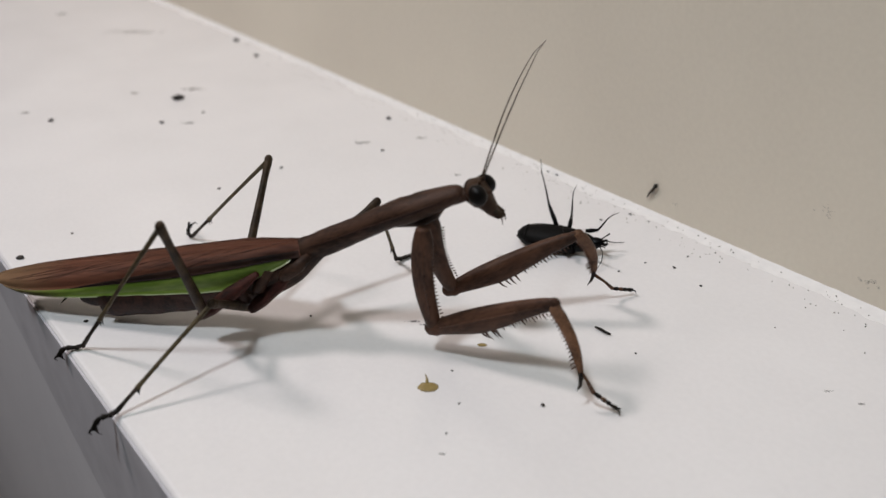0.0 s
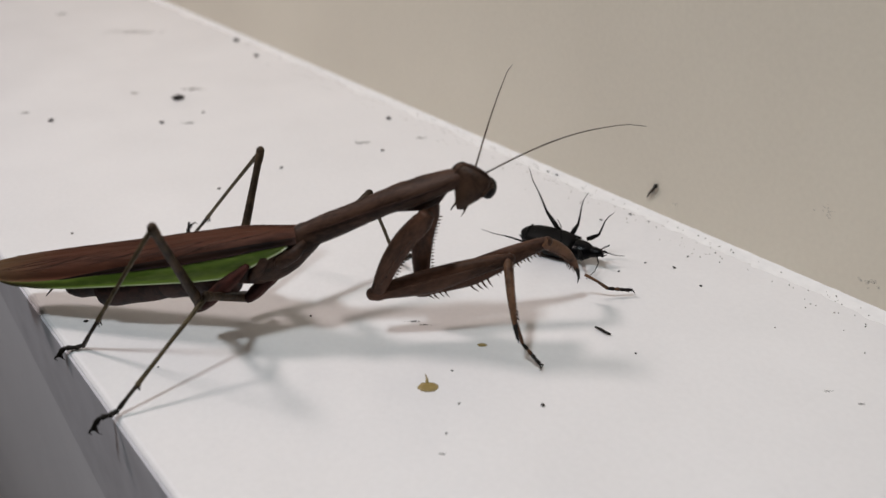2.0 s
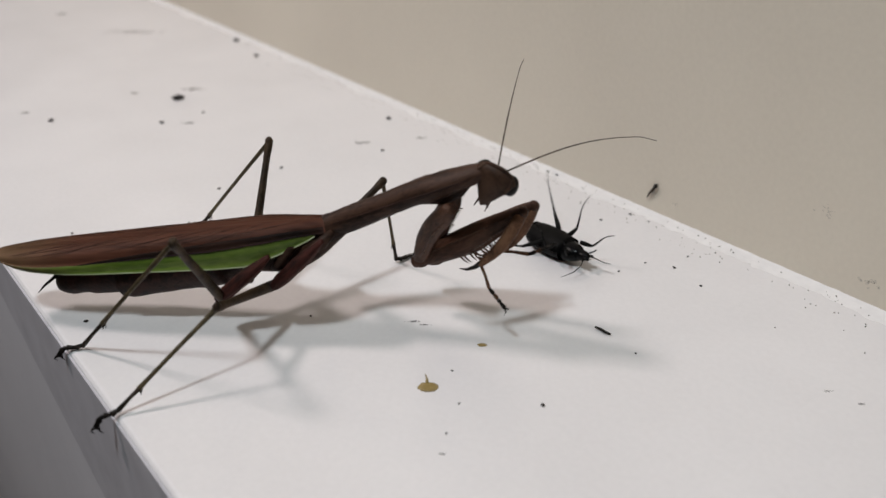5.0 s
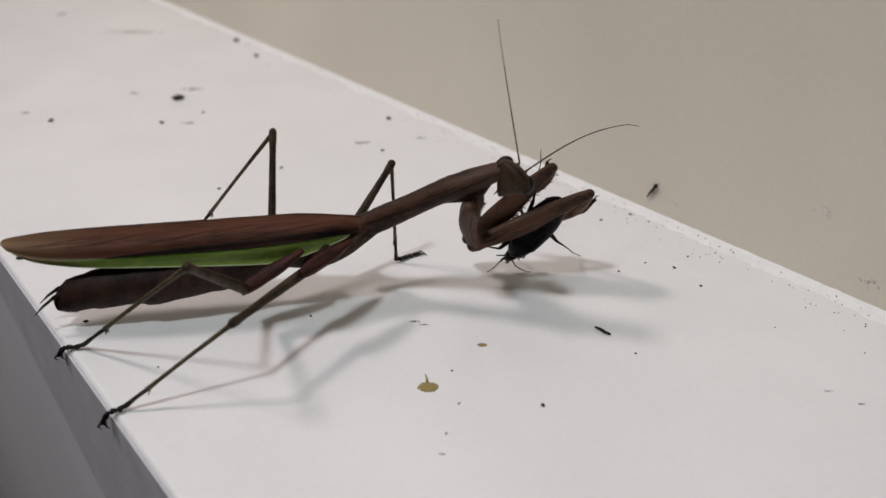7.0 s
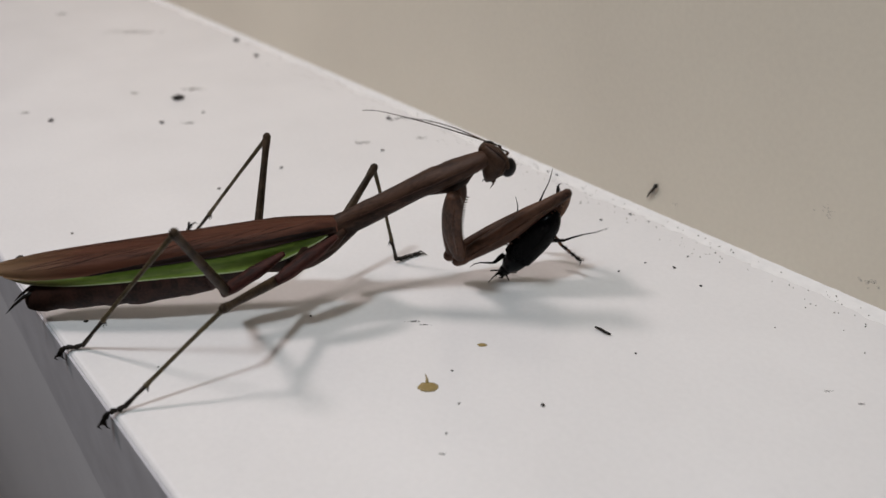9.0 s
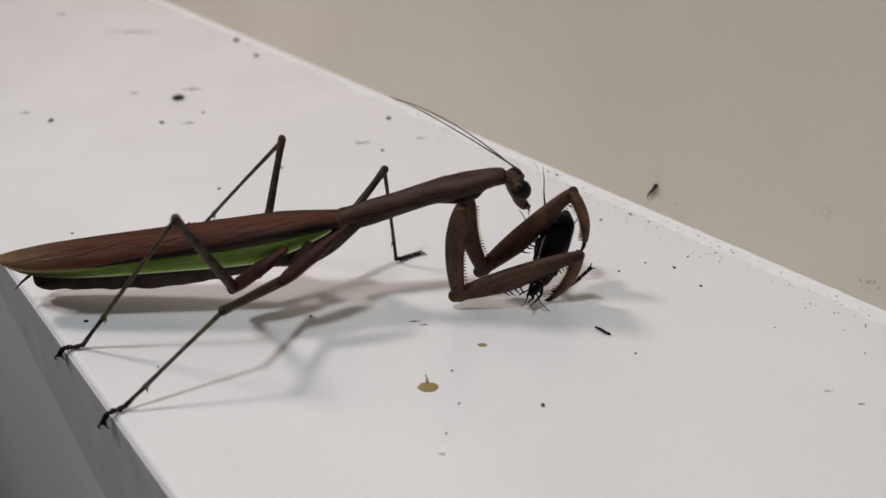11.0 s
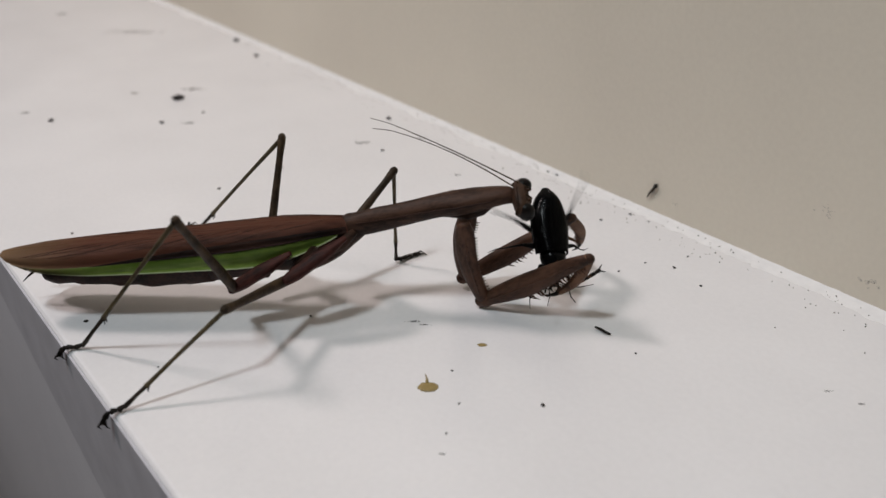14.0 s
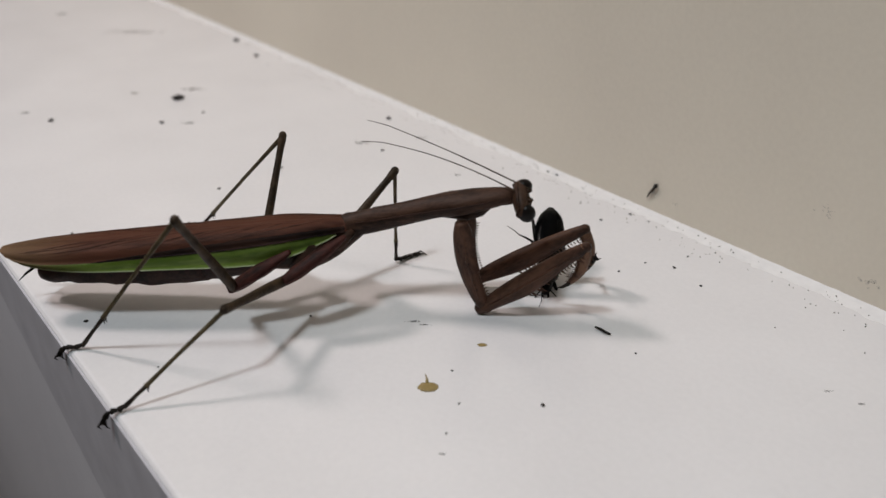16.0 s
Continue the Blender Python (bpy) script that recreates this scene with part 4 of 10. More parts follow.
    walk(mantis_parts["abdomen"], [
        (0, pose(-0.00886, -0.00749, 0.00946, -0.0, -7.9, 41.6)),
        (0.5, pose(-0.00886, -0.00750, 0.00945, 0.0, -7.9, 41.7)),
        (1, pose(-0.00885, -0.00753, 0.01143, 0.0, -10.2, 40.5)),
        (1.5, pose(-0.00874, -0.00769, 0.01360, 0.0, -12.4, 40.9)),
        (2, pose(-0.00868, -0.00776, 0.01416, 0.0, -12.6, 41.1)),
        (2.5, pose(-0.00865, -0.00781, 0.01423, -0.0, -12.7, 41.3)),
        (3, pose(-0.00863, -0.00784, 0.01403, -0.0, -12.7, 41.4)),
        (3.5, pose(-0.00863, -0.00777, 0.01462, 0.0, -13.1, 41.2)),
        (3.75, pose(-0.00851, -0.00792, 0.01428, 0.0, -13.4, 41.7)),
        (4, pose(-0.00859, -0.00781, 0.01464, -0.0, -13.3, 41.4)),
        (4.2, pose(-0.00859, -0.00781, 0.01465, -0.0, -13.0, 41.4)),
        (4.5, pose(-0.00843, -0.00825, 0.01452, 0.0, -12.8, 42.7)),
        (4.8, pose(-0.00835, -0.00857, 0.01446, -0.0, -12.2, 44.0)),
        (5.1, pose(-0.00826, -0.00890, 0.01442, 0.0, -11.4, 45.4)),
        (5.4, pose(-0.00815, -0.00922, 0.01439, 0.0, -10.4, 47.1)),
        (5.7, pose(-0.00802, -0.00955, 0.01438, 0.0, -9.4, 49.1)),
        (6, pose(-0.00786, -0.00989, 0.01435, 0.0, -8.1, 51.5)),
        (6.3, pose(-0.00671, -0.01121, 0.01272, 0.0, -1.2, 60.5)),
        (6.5, pose(-0.00687, -0.01116, 0.01304, 0.0, -1.6, 60.1)),
        (7, pose(-0.00671, -0.01105, 0.01184, -0.0, -7.6, 61.7)),
        (7.25, pose(-0.00752, -0.01016, 0.01267, 0.0, -10.4, 55.7)),
        (7.5, pose(-0.00684, -0.01086, 0.01131, 0.0, -6.6, 61.0)),
        (7.75, pose(-0.00750, -0.01013, 0.01233, -0.0, -9.1, 55.5)),
        (8, pose(-0.00706, -0.01066, 0.01170, 0.0, -6.2, 58.8)),
        (8.5, pose(-0.00708, -0.01022, 0.01112, -0.0, -8.2, 56.5)),
        (9, pose(-0.00703, -0.01001, 0.01165, 0.0, -8.5, 56.2)),
        (9.2, pose(-0.00732, -0.00984, 0.01197, 0.0, -9.3, 54.3)),
        (9.6, pose(-0.00734, -0.00969, 0.01276, 0.0, -10.4, 52.0)),
        (10, pose(-0.00734, -0.00970, 0.01294, 0.0, -10.2, 50.4)),
        (10.4, pose(-0.00734, -0.00971, 0.01310, 0.0, -10.1, 48.8)),
        (10.8, pose(-0.00734, -0.00973, 0.01325, -0.0, -9.9, 47.3)),
        (11.3, pose(-0.00735, -0.00982, 0.01323, 0.0, -9.0, 45.4)),
        (11.5, pose(-0.00735, -0.00982, 0.01323, 0.0, -9.1, 45.4)),
        (12, pose(-0.00730, -0.00989, 0.01295, 0.0, -8.7, 45.5)),
        (12.5, pose(-0.00732, -0.00997, 0.01277, 0.0, -8.7, 45.5)),
        (13, pose(-0.00734, -0.00995, 0.01284, -0.0, -8.7, 45.5)),
        (13.25, pose(-0.00737, -0.00984, 0.01279, 0.0, -9.4, 45.3)),
        (13.5, pose(-0.00726, -0.01003, 0.01214, -0.0, -8.9, 45.7)),
        (13.75, pose(-0.00741, -0.00984, 0.01282, 0.0, -8.8, 45.3)),
        (14, pose(-0.00749, -0.00992, 0.01268, -0.0, -7.3, 45.4)),
        (14.25, pose(-0.00749, -0.00986, 0.01311, 0.0, -8.1, 45.3)),
        (14.5, pose(-0.00760, -0.00987, 0.01288, 0.0, -7.6, 45.2)),
        (14.75, pose(-0.00752, -0.00986, 0.01307, 0.0, -8.1, 45.3)),
        (15, pose(-0.00759, -0.00987, 0.01258, 0.0, -7.3, 45.2)),
        (15.5, pose(-0.00763, -0.00990, 0.01289, 0.0, -7.9, 45.1)),
        (16, pose(-0.00761, -0.00988, 0.01280, 0.0, -7.5, 45.1))])
    walk(mantis_parts["abdomen_end"], [
        (0, pose(-0.03319, -0.02913, 0.00521, -0.0, -10.1, 41.6)),
        (0.5, pose(-0.03319, -0.02913, 0.00521, 0.0, -10.1, 41.7)),
        (1, pose(-0.03455, -0.02945, 0.00582, 0.0, -10.5, 40.5)),
        (1.5, pose(-0.03449, -0.03004, 0.00681, 0.0, -10.8, 40.9)),
        (2, pose(-0.03452, -0.03033, 0.00721, 0.0, -11.0, 41.1)),
        (2.5, pose(-0.03456, -0.03055, 0.00713, -0.0, -11.1, 41.3)),
        (3, pose(-0.03456, -0.03067, 0.00695, -0.0, -11.1, 41.4)),
        (3.5, pose(-0.03453, -0.03048, 0.00731, 0.0, -11.5, 41.2)),
        (3.75, pose(-0.03440, -0.03098, 0.00672, 0.0, -11.8, 41.7)),
        (4, pose(-0.03439, -0.03051, 0.00719, -0.0, -11.7, 41.4)),
        (4.2, pose(-0.03433, -0.03047, 0.00740, -0.0, -11.4, 41.4)),
        (4.5, pose(-0.03544, -0.03321, 0.00672, 0.0, -11.5, 42.7)),
        (4.8, pose(-0.03618, -0.03540, 0.00660, -0.0, -11.1, 44.0)),
        (5.1, pose(-0.03660, -0.03767, 0.00665, 0.0, -10.6, 45.4)),
        (5.4, pose(-0.03670, -0.04000, 0.00688, 0.0, -9.9, 47.1)),
        (5.7, pose(-0.03646, -0.04240, 0.00733, 0.0, -9.1, 49.1)),
        (6, pose(-0.03579, -0.04495, 0.00797, 0.0, -8.1, 51.5)),
        (6.3, pose(-0.02922, -0.05093, 0.01214, 0.0, -1.2, 60.5)),
        (6.5, pose(-0.02915, -0.04990, 0.01214, 0.0, -1.6, 60.1)),
        (7, pose(-0.02682, -0.04838, 0.00622, -0.0, -7.6, 61.7)),
        (7.25, pose(-0.03121, -0.04491, 0.00498, 0.0, -10.4, 55.7)),
        (7.5, pose(-0.02699, -0.04725, 0.00652, 0.0, -6.6, 61.0)),
        (7.75, pose(-0.03162, -0.04521, 0.00550, -0.0, -9.1, 55.5)),
        (8, pose(-0.02937, -0.04748, 0.00705, 0.0, -6.2, 58.8)),
        (8.5, pose(-0.03226, -0.04822, 0.00452, -0.0, -8.2, 56.5)),
        (9, pose(-0.03209, -0.04749, 0.00494, 0.0, -8.5, 56.2)),
        (9.2, pose(-0.03411, -0.04711, 0.00445, 0.0, -9.3, 54.3)),
        (9.6, pose(-0.03588, -0.04621, 0.00429, 0.0, -10.4, 52.0)),
        (10, pose(-0.03706, -0.04564, 0.00452, 0.0, -10.2, 50.4)),
        (10.4, pose(-0.03824, -0.04507, 0.00475, 0.0, -10.1, 48.8)),
        (10.8, pose(-0.03943, -0.04448, 0.00499, -0.0, -9.9, 47.3)),
        (11.3, pose(-0.04077, -0.04372, 0.00565, 0.0, -9.0, 45.4)),
        (11.5, pose(-0.04077, -0.04372, 0.00565, 0.0, -9.1, 45.4)),
        (12, pose(-0.04069, -0.04391, 0.00565, 0.0, -8.7, 45.5)),
        (12.5, pose(-0.04092, -0.04421, 0.00544, 0.0, -8.7, 45.5)),
        (13, pose(-0.04094, -0.04414, 0.00549, -0.0, -8.7, 45.5)),
        (13.25, pose(-0.04119, -0.04407, 0.00485, 0.0, -9.4, 45.3)),
        (13.5, pose(-0.04098, -0.04453, 0.00457, -0.0, -8.9, 45.7)),
        (13.75, pose(-0.04078, -0.04361, 0.00546, 0.0, -8.8, 45.3)),
        (14, pose(-0.04023, -0.04312, 0.00668, -0.0, -7.3, 45.4)),
        (14.25, pose(-0.04046, -0.04318, 0.00643, 0.0, -8.1, 45.3)),
        (14.5, pose(-0.04069, -0.04314, 0.00665, 0.0, -7.6, 45.2)),
        (14.75, pose(-0.04059, -0.04322, 0.00641, 0.0, -8.1, 45.3)),
        (15, pose(-0.04063, -0.04310, 0.00657, 0.0, -7.3, 45.2)),
        (15.5, pose(-0.04098, -0.04338, 0.00629, 0.0, -7.9, 45.1)),
        (16, pose(-0.04107, -0.04344, 0.00658, 0.0, -7.5, 45.1))])
    walk(mantis_parts["head"], [
        (0, pose(0.02220, 0.01802, 0.03118, -4.6, -41.3, 37.4)),
        (0.5, pose(0.02220, 0.01802, 0.03117, -4.6, -41.3, 37.4)),
        (1, pose(0.02128, 0.01974, 0.03095, -1.8, 2.2, 79.3)),
        (1.5, pose(0.01968, 0.01960, 0.03154, 23.4, 10.9, 123.6)),
        (2, pose(0.02005, 0.01937, 0.03225, 23.4, 10.9, 123.6)),
        (2.5, pose(0.02034, 0.01943, 0.03203, 23.4, 10.9, 123.6)),
        (3, pose(0.02013, 0.01975, 0.03169, 23.4, 10.9, 123.6)),
        (3.5, pose(0.02059, 0.01914, 0.03232, 23.4, 10.9, 123.6)),
        (3.75, pose(0.02174, 0.01858, 0.03247, 23.4, 10.9, 123.6)),
        (4, pose(0.02034, 0.01974, 0.03237, 23.4, 10.9, 123.6)),
        (4.2, pose(0.02035, 0.01972, 0.03239, 23.4, 10.9, 123.6)),
        (4.5, pose(0.02181, 0.01801, 0.03241, 23.7, 8.7, 122.0)),
        (4.8, pose(0.02163, 0.01791, 0.03186, 24.0, 6.3, 120.2)),
        (5.1, pose(0.02138, 0.01792, 0.03127, 24.4, 3.9, 118.4)),
        (5.4, pose(0.02106, 0.01801, 0.03064, 24.9, 1.5, 116.4)),
        (5.7, pose(0.02068, 0.01821, 0.02998, 25.3, -1.0, 114.4)),
        (6, pose(0.02025, 0.01850, 0.02924, 25.9, -3.4, 112.3)),
        (6.3, pose(0.02331, 0.01491, 0.02872, 26.5, -5.8, 110.1)),
        (6.5, pose(0.02304, 0.01402, 0.02926, 31.6, -3.2, 103.9)),
        (7, pose(0.02225, 0.01553, 0.02898, 31.6, -3.2, 103.9)),
        (7.25, pose(0.01803, 0.02041, 0.02783, 30.3, -3.6, 101.7)),
        (7.5, pose(0.02003, 0.01792, 0.02825, 29.0, -4.1, 99.5)),
        (7.75, pose(0.01765, 0.02087, 0.02773, 28.6, -5.1, 99.0)),
        (8, pose(0.01891, 0.01900, 0.02805, 28.4, -6.1, 98.5)),
        (8.5, pose(0.01804, 0.01954, 0.02976, 26.0, -5.9, 98.0)),
        (9, pose(0.01783, 0.02014, 0.03030, 22.6, -4.3, 96.3)),
        (9.2, pose(0.01833, 0.02081, 0.02834, 22.6, -4.3, 96.3)),
        (9.6, pose(0.01901, 0.02087, 0.02810, 19.5, -4.6, 90.0)),
        (10, pose(0.01927, 0.02103, 0.02766, 15.6, -6.8, 82.5)),
        (10.4, pose(0.01951, 0.02121, 0.02720, 11.0, -11.2, 74.4)),
        (10.8, pose(0.01974, 0.02139, 0.02674, 5.8, -17.0, 66.6)),
        (11.3, pose(0.01918, 0.02207, 0.02596, -1.4, -24.9, 58.7)),
        (11.5, pose(0.01910, 0.02216, 0.02591, -1.4, -24.9, 58.7)),
        (12, pose(0.01943, 0.02174, 0.02585, -1.4, -24.9, 58.7)),
        (12.5, pose(0.01987, 0.02179, 0.02551, -1.4, -24.9, 58.7)),
        (13, pose(0.01990, 0.02174, 0.02560, -1.4, -24.9, 58.7)),
        (13.25, pose(0.01991, 0.02177, 0.02554, 16.3, -21.3, 57.1)),
        (13.5, pose(0.01958, 0.02148, 0.02543, 30.3, -17.8, 57.8)),
        (13.75, pose(0.02017, 0.02140, 0.02482, 32.7, -14.5, 52.8)),
        (14, pose(0.02053, 0.02093, 0.02427, 34.8, -10.8, 48.1)),
        (14.25, pose(0.02052, 0.02124, 0.02424, 34.8, -10.8, 48.1)),
        (14.5, pose(0.02059, 0.02082, 0.02488, 34.8, -10.8, 48.1)),
        (14.75, pose(0.02058, 0.02112, 0.02432, 34.8, -10.8, 48.1)),
        (15, pose(0.02064, 0.02076, 0.02442, 34.8, -10.8, 48.1)),
        (15.5, pose(0.02157, 0.02022, 0.02401, 36.5, -9.3, 48.8)),
        (16, pose(0.02111, 0.02085, 0.02423, 36.5, -9.3, 48.8))])
    walk(mantis_parts["antenna_a"], [
        (0, pose(0.02220, 0.01927, 0.03334, -8.6, -25.3, 118.6)),
        (0.5, pose(0.02220, 0.01927, 0.03333, -13.7, -19.0, 132.0)),
        (1, pose(0.02074, 0.02193, 0.03204, -16.2, -19.5, 139.7)),
        (1.5, pose(0.01815, 0.02127, 0.03259, -14.6, -17.9, 134.8)),
        (2, pose(0.01852, 0.02105, 0.03330, -12.6, -13.7, 127.5)),
        (2.5, pose(0.01881, 0.02110, 0.03308, -12.2, -12.3, 125.8)),
        (3, pose(0.01860, 0.02143, 0.03275, -12.1, -12.1, 125.3)),
        (3.5, pose(0.01906, 0.02081, 0.03337, -12.1, -11.6, 125.0)),
        (3.75, pose(0.02021, 0.02025, 0.03352, -12.2, -10.9, 125.8)),
        (4, pose(0.01881, 0.02142, 0.03342, -12.4, -10.8, 126.4)),
        (4.2, pose(0.01882, 0.02139, 0.03344, -12.4, -10.8, 126.4)),
        (4.5, pose(0.02036, 0.01969, 0.03355, -12.6, -12.4, 127.7)),
        (4.8, pose(0.02026, 0.01960, 0.03309, -12.9, -14.2, 129.1)),
        (5.1, pose(0.02010, 0.01961, 0.03259, -13.3, -16.1, 130.4)),
        (5.4, pose(0.01988, 0.01970, 0.03206, -13.7, -18.4, 131.8)),
        (5.7, pose(0.01959, 0.01988, 0.03148, -14.2, -20.3, 133.3)),
        (6, pose(0.01926, 0.02016, 0.03083, -14.7, -22.7, 134.8)),
        (6.3, pose(0.02243, 0.01654, 0.03039, -15.4, -25.0, 136.4)),
        (6.5, pose(0.02245, 0.01584, 0.03086, -16.4, -24.0, 138.9)),
        (7, pose(0.02165, 0.01736, 0.03058, -20.1, -32.1, 146.7)),
        (7.25, pose(0.01747, 0.02224, 0.02944, -20.8, -47.7, -63.3)),
        (7.5, pose(0.01951, 0.01975, 0.02987, -21.2, -36.8, -69.5)),
        (7.75, pose(0.01715, 0.02267, 0.02938, -22.5, -31.2, -75.4)),
        (8, pose(0.01842, 0.02078, 0.02974, -21.8, 6.1, 178.4)),
        (8.5, pose(0.01750, 0.02133, 0.03143, -23.1, 9.8, 168.7)),
        (9, pose(0.01726, 0.02197, 0.03190, -21.0, 0.6, -168.2)),
        (9.2, pose(0.01776, 0.02265, 0.02994, -20.8, -4.5, -173.4)),
        (9.6, pose(0.01856, 0.02275, 0.02969, -20.9, -5.9, -173.2)),
        (10, pose(0.01897, 0.02291, 0.02929, -20.9, -7.2, -172.9)),
        (10.4, pose(0.01934, 0.02302, 0.02892, -20.9, -8.6, -172.7)),
        (10.8, pose(0.01964, 0.02311, 0.02856, -20.9, -9.9, -172.5)),
        (11.3, pose(0.01907, 0.02368, 0.02787, -21.1, -11.9, -171.8)),
        (11.5, pose(0.01899, 0.02377, 0.02782, -21.0, -11.0, -172.2)),
        (12, pose(0.01932, 0.02335, 0.02776, -21.9, -12.1, -167.9)),
        (12.5, pose(0.01976, 0.02340, 0.02742, -23.0, -11.3, -162.2)),
        (13, pose(0.01979, 0.02335, 0.02750, -23.2, -9.7, -161.0)),
        (13.25, pose(0.02020, 0.02320, 0.02757, -23.2, -8.0, -161.0)),
        (13.5, pose(0.02021, 0.02280, 0.02746, -23.2, -6.5, -161.0)),
        (13.75, pose(0.02103, 0.02271, 0.02677, -23.4, -9.6, -159.8)),
        (14, pose(0.02161, 0.02222, 0.02612, -23.7, -12.7, -158.5)),
        (14.25, pose(0.02160, 0.02252, 0.02609, -23.6, -12.8, -158.6)),
        (14.5, pose(0.02167, 0.02211, 0.02673, -23.4, -12.5, -159.5)),
        (14.75, pose(0.02166, 0.02241, 0.02616, -23.6, -12.8, -158.6)),
        (15, pose(0.02172, 0.02205, 0.02627, -23.7, -12.6, -158.4)),
        (15.5, pose(0.02271, 0.02153, 0.02581, -24.1, -13.0, -156.5)),
        (16, pose(0.02224, 0.02216, 0.02603, -24.1, -13.1, -156.5))])
    walk(mantis_parts["antenna_b"], [
        (0, pose(0.02321, 0.01779, 0.03345, -8.2, -24.5, 119.3)),
        (0.5, pose(0.02322, 0.01779, 0.03344, -11.5, -22.3, 127.5)),
        (1, pose(0.02251, 0.02159, 0.03210, -7.5, -7.5, 112.3)),
        (1.5, pose(0.01960, 0.02207, 0.03189, -3.7, -6.2, 81.8)),
        (2, pose(0.01997, 0.02185, 0.03260, -3.7, -3.9, 81.4)),
        (2.5, pose(0.02026, 0.02190, 0.03238, -3.7, -3.5, 81.2)),
        (3, pose(0.02005, 0.02223, 0.03204, -3.6, -3.4, 80.1)),
        (3.5, pose(0.02051, 0.02161, 0.03267, -3.6, 0.3, 79.8)),
        (3.75, pose(0.02166, 0.02105, 0.03282, -3.6, -0.1, 80.2)),
        (4, pose(0.02026, 0.02222, 0.03272, -3.6, -0.6, 80.4)),
        (4.2, pose(0.02027, 0.02219, 0.03274, -3.6, -0.6, 80.4)),
        (4.5, pose(0.02182, 0.02047, 0.03284, -3.6, 0.6, 82.0)),
        (4.8, pose(0.02172, 0.02036, 0.03237, -3.6, 1.4, 82.8)),
        (5.1, pose(0.02156, 0.02034, 0.03185, -3.6, 2.4, 84.2)),
        (5.4, pose(0.02135, 0.02041, 0.03130, -3.5, 3.1, 84.9)),
        (5.7, pose(0.02107, 0.02057, 0.03071, -3.5, 3.9, 85.7)),
        (6, pose(0.02074, 0.02081, 0.03005, -3.4, 4.6, 86.5)),
        (6.3, pose(0.02391, 0.01717, 0.02959, -3.3, 5.4, 87.3)),
        (6.5, pose(0.02392, 0.01626, 0.02992, -3.4, 2.3, 86.6)),
        (7, pose(0.02313, 0.01778, 0.02964, -3.2, 0.5, 95.9)),
        (7.25, pose(0.01898, 0.02261, 0.02854, -4.3, -53.2, -65.5)),
        (7.5, pose(0.02106, 0.02007, 0.02900, -8.8, -40.2, -70.3)),
        (7.75, pose(0.01870, 0.02299, 0.02852, -11.7, -30.2, -77.1)),
        (8, pose(0.01997, 0.02110, 0.02889, -10.6, 8.2, -177.8)),
        (8.5, pose(0.01909, 0.02163, 0.03064, -11.3, 15.0, 178.4)),
        (9, pose(0.01890, 0.02221, 0.03121, -10.7, 4.7, -177.9)),
        (9.2, pose(0.01940, 0.02288, 0.02925, -10.7, -5.7, -172.9)),
        (9.6, pose(0.02026, 0.02280, 0.02909, -10.7, -7.0, -172.8)),
        (10, pose(0.02070, 0.02274, 0.02880, -10.8, -8.3, -172.7)),
        (10.4, pose(0.02106, 0.02261, 0.02858, -10.7, -9.1, -173.2)),
        (10.8, pose(0.02130, 0.02245, 0.02838, -10.6, -9.9, -173.9)),
        (11.3, pose(0.02060, 0.02273, 0.02791, -10.5, -11.3, -174.1)),
        (11.5, pose(0.02052, 0.02282, 0.02786, -10.8, -11.6, -172.9)),
        (12, pose(0.02085, 0.02240, 0.02780, -11.6, -11.7, -168.9)),
        (12.5, pose(0.02129, 0.02245, 0.02746, -12.7, -10.9, -163.1)),
        (13, pose(0.02131, 0.02240, 0.02755, -12.9, -9.8, -162.3)),
        (13.25, pose(0.02175, 0.02241, 0.02710, -13.0, -7.5, -161.6)),
        (13.5, pose(0.02167, 0.02221, 0.02659, -13.1, -5.5, -160.2)),
        (13.75, pose(0.02238, 0.02198, 0.02583, -13.1, -8.6, -160.1)),
        (14, pose(0.02284, 0.02138, 0.02511, -13.1, -11.6, -160.1)),
        (14.25, pose(0.02283, 0.02168, 0.02508, -13.4, -11.3, -158.6)),
        (14.5, pose(0.02290, 0.02127, 0.02572, -13.5, -10.4, -158.0)),
        (14.75, pose(0.02289, 0.02156, 0.02516, -14.0, -10.0, -155.5)),
        (15, pose(0.02295, 0.02121, 0.02526, -14.3, -9.3, -153.8)),
        (15.5, pose(0.02391, 0.02071, 0.02475, -14.4, -9.7, -152.9)),
        (16, pose(0.02344, 0.02133, 0.02497, -14.4, -10.0, -153.3))])
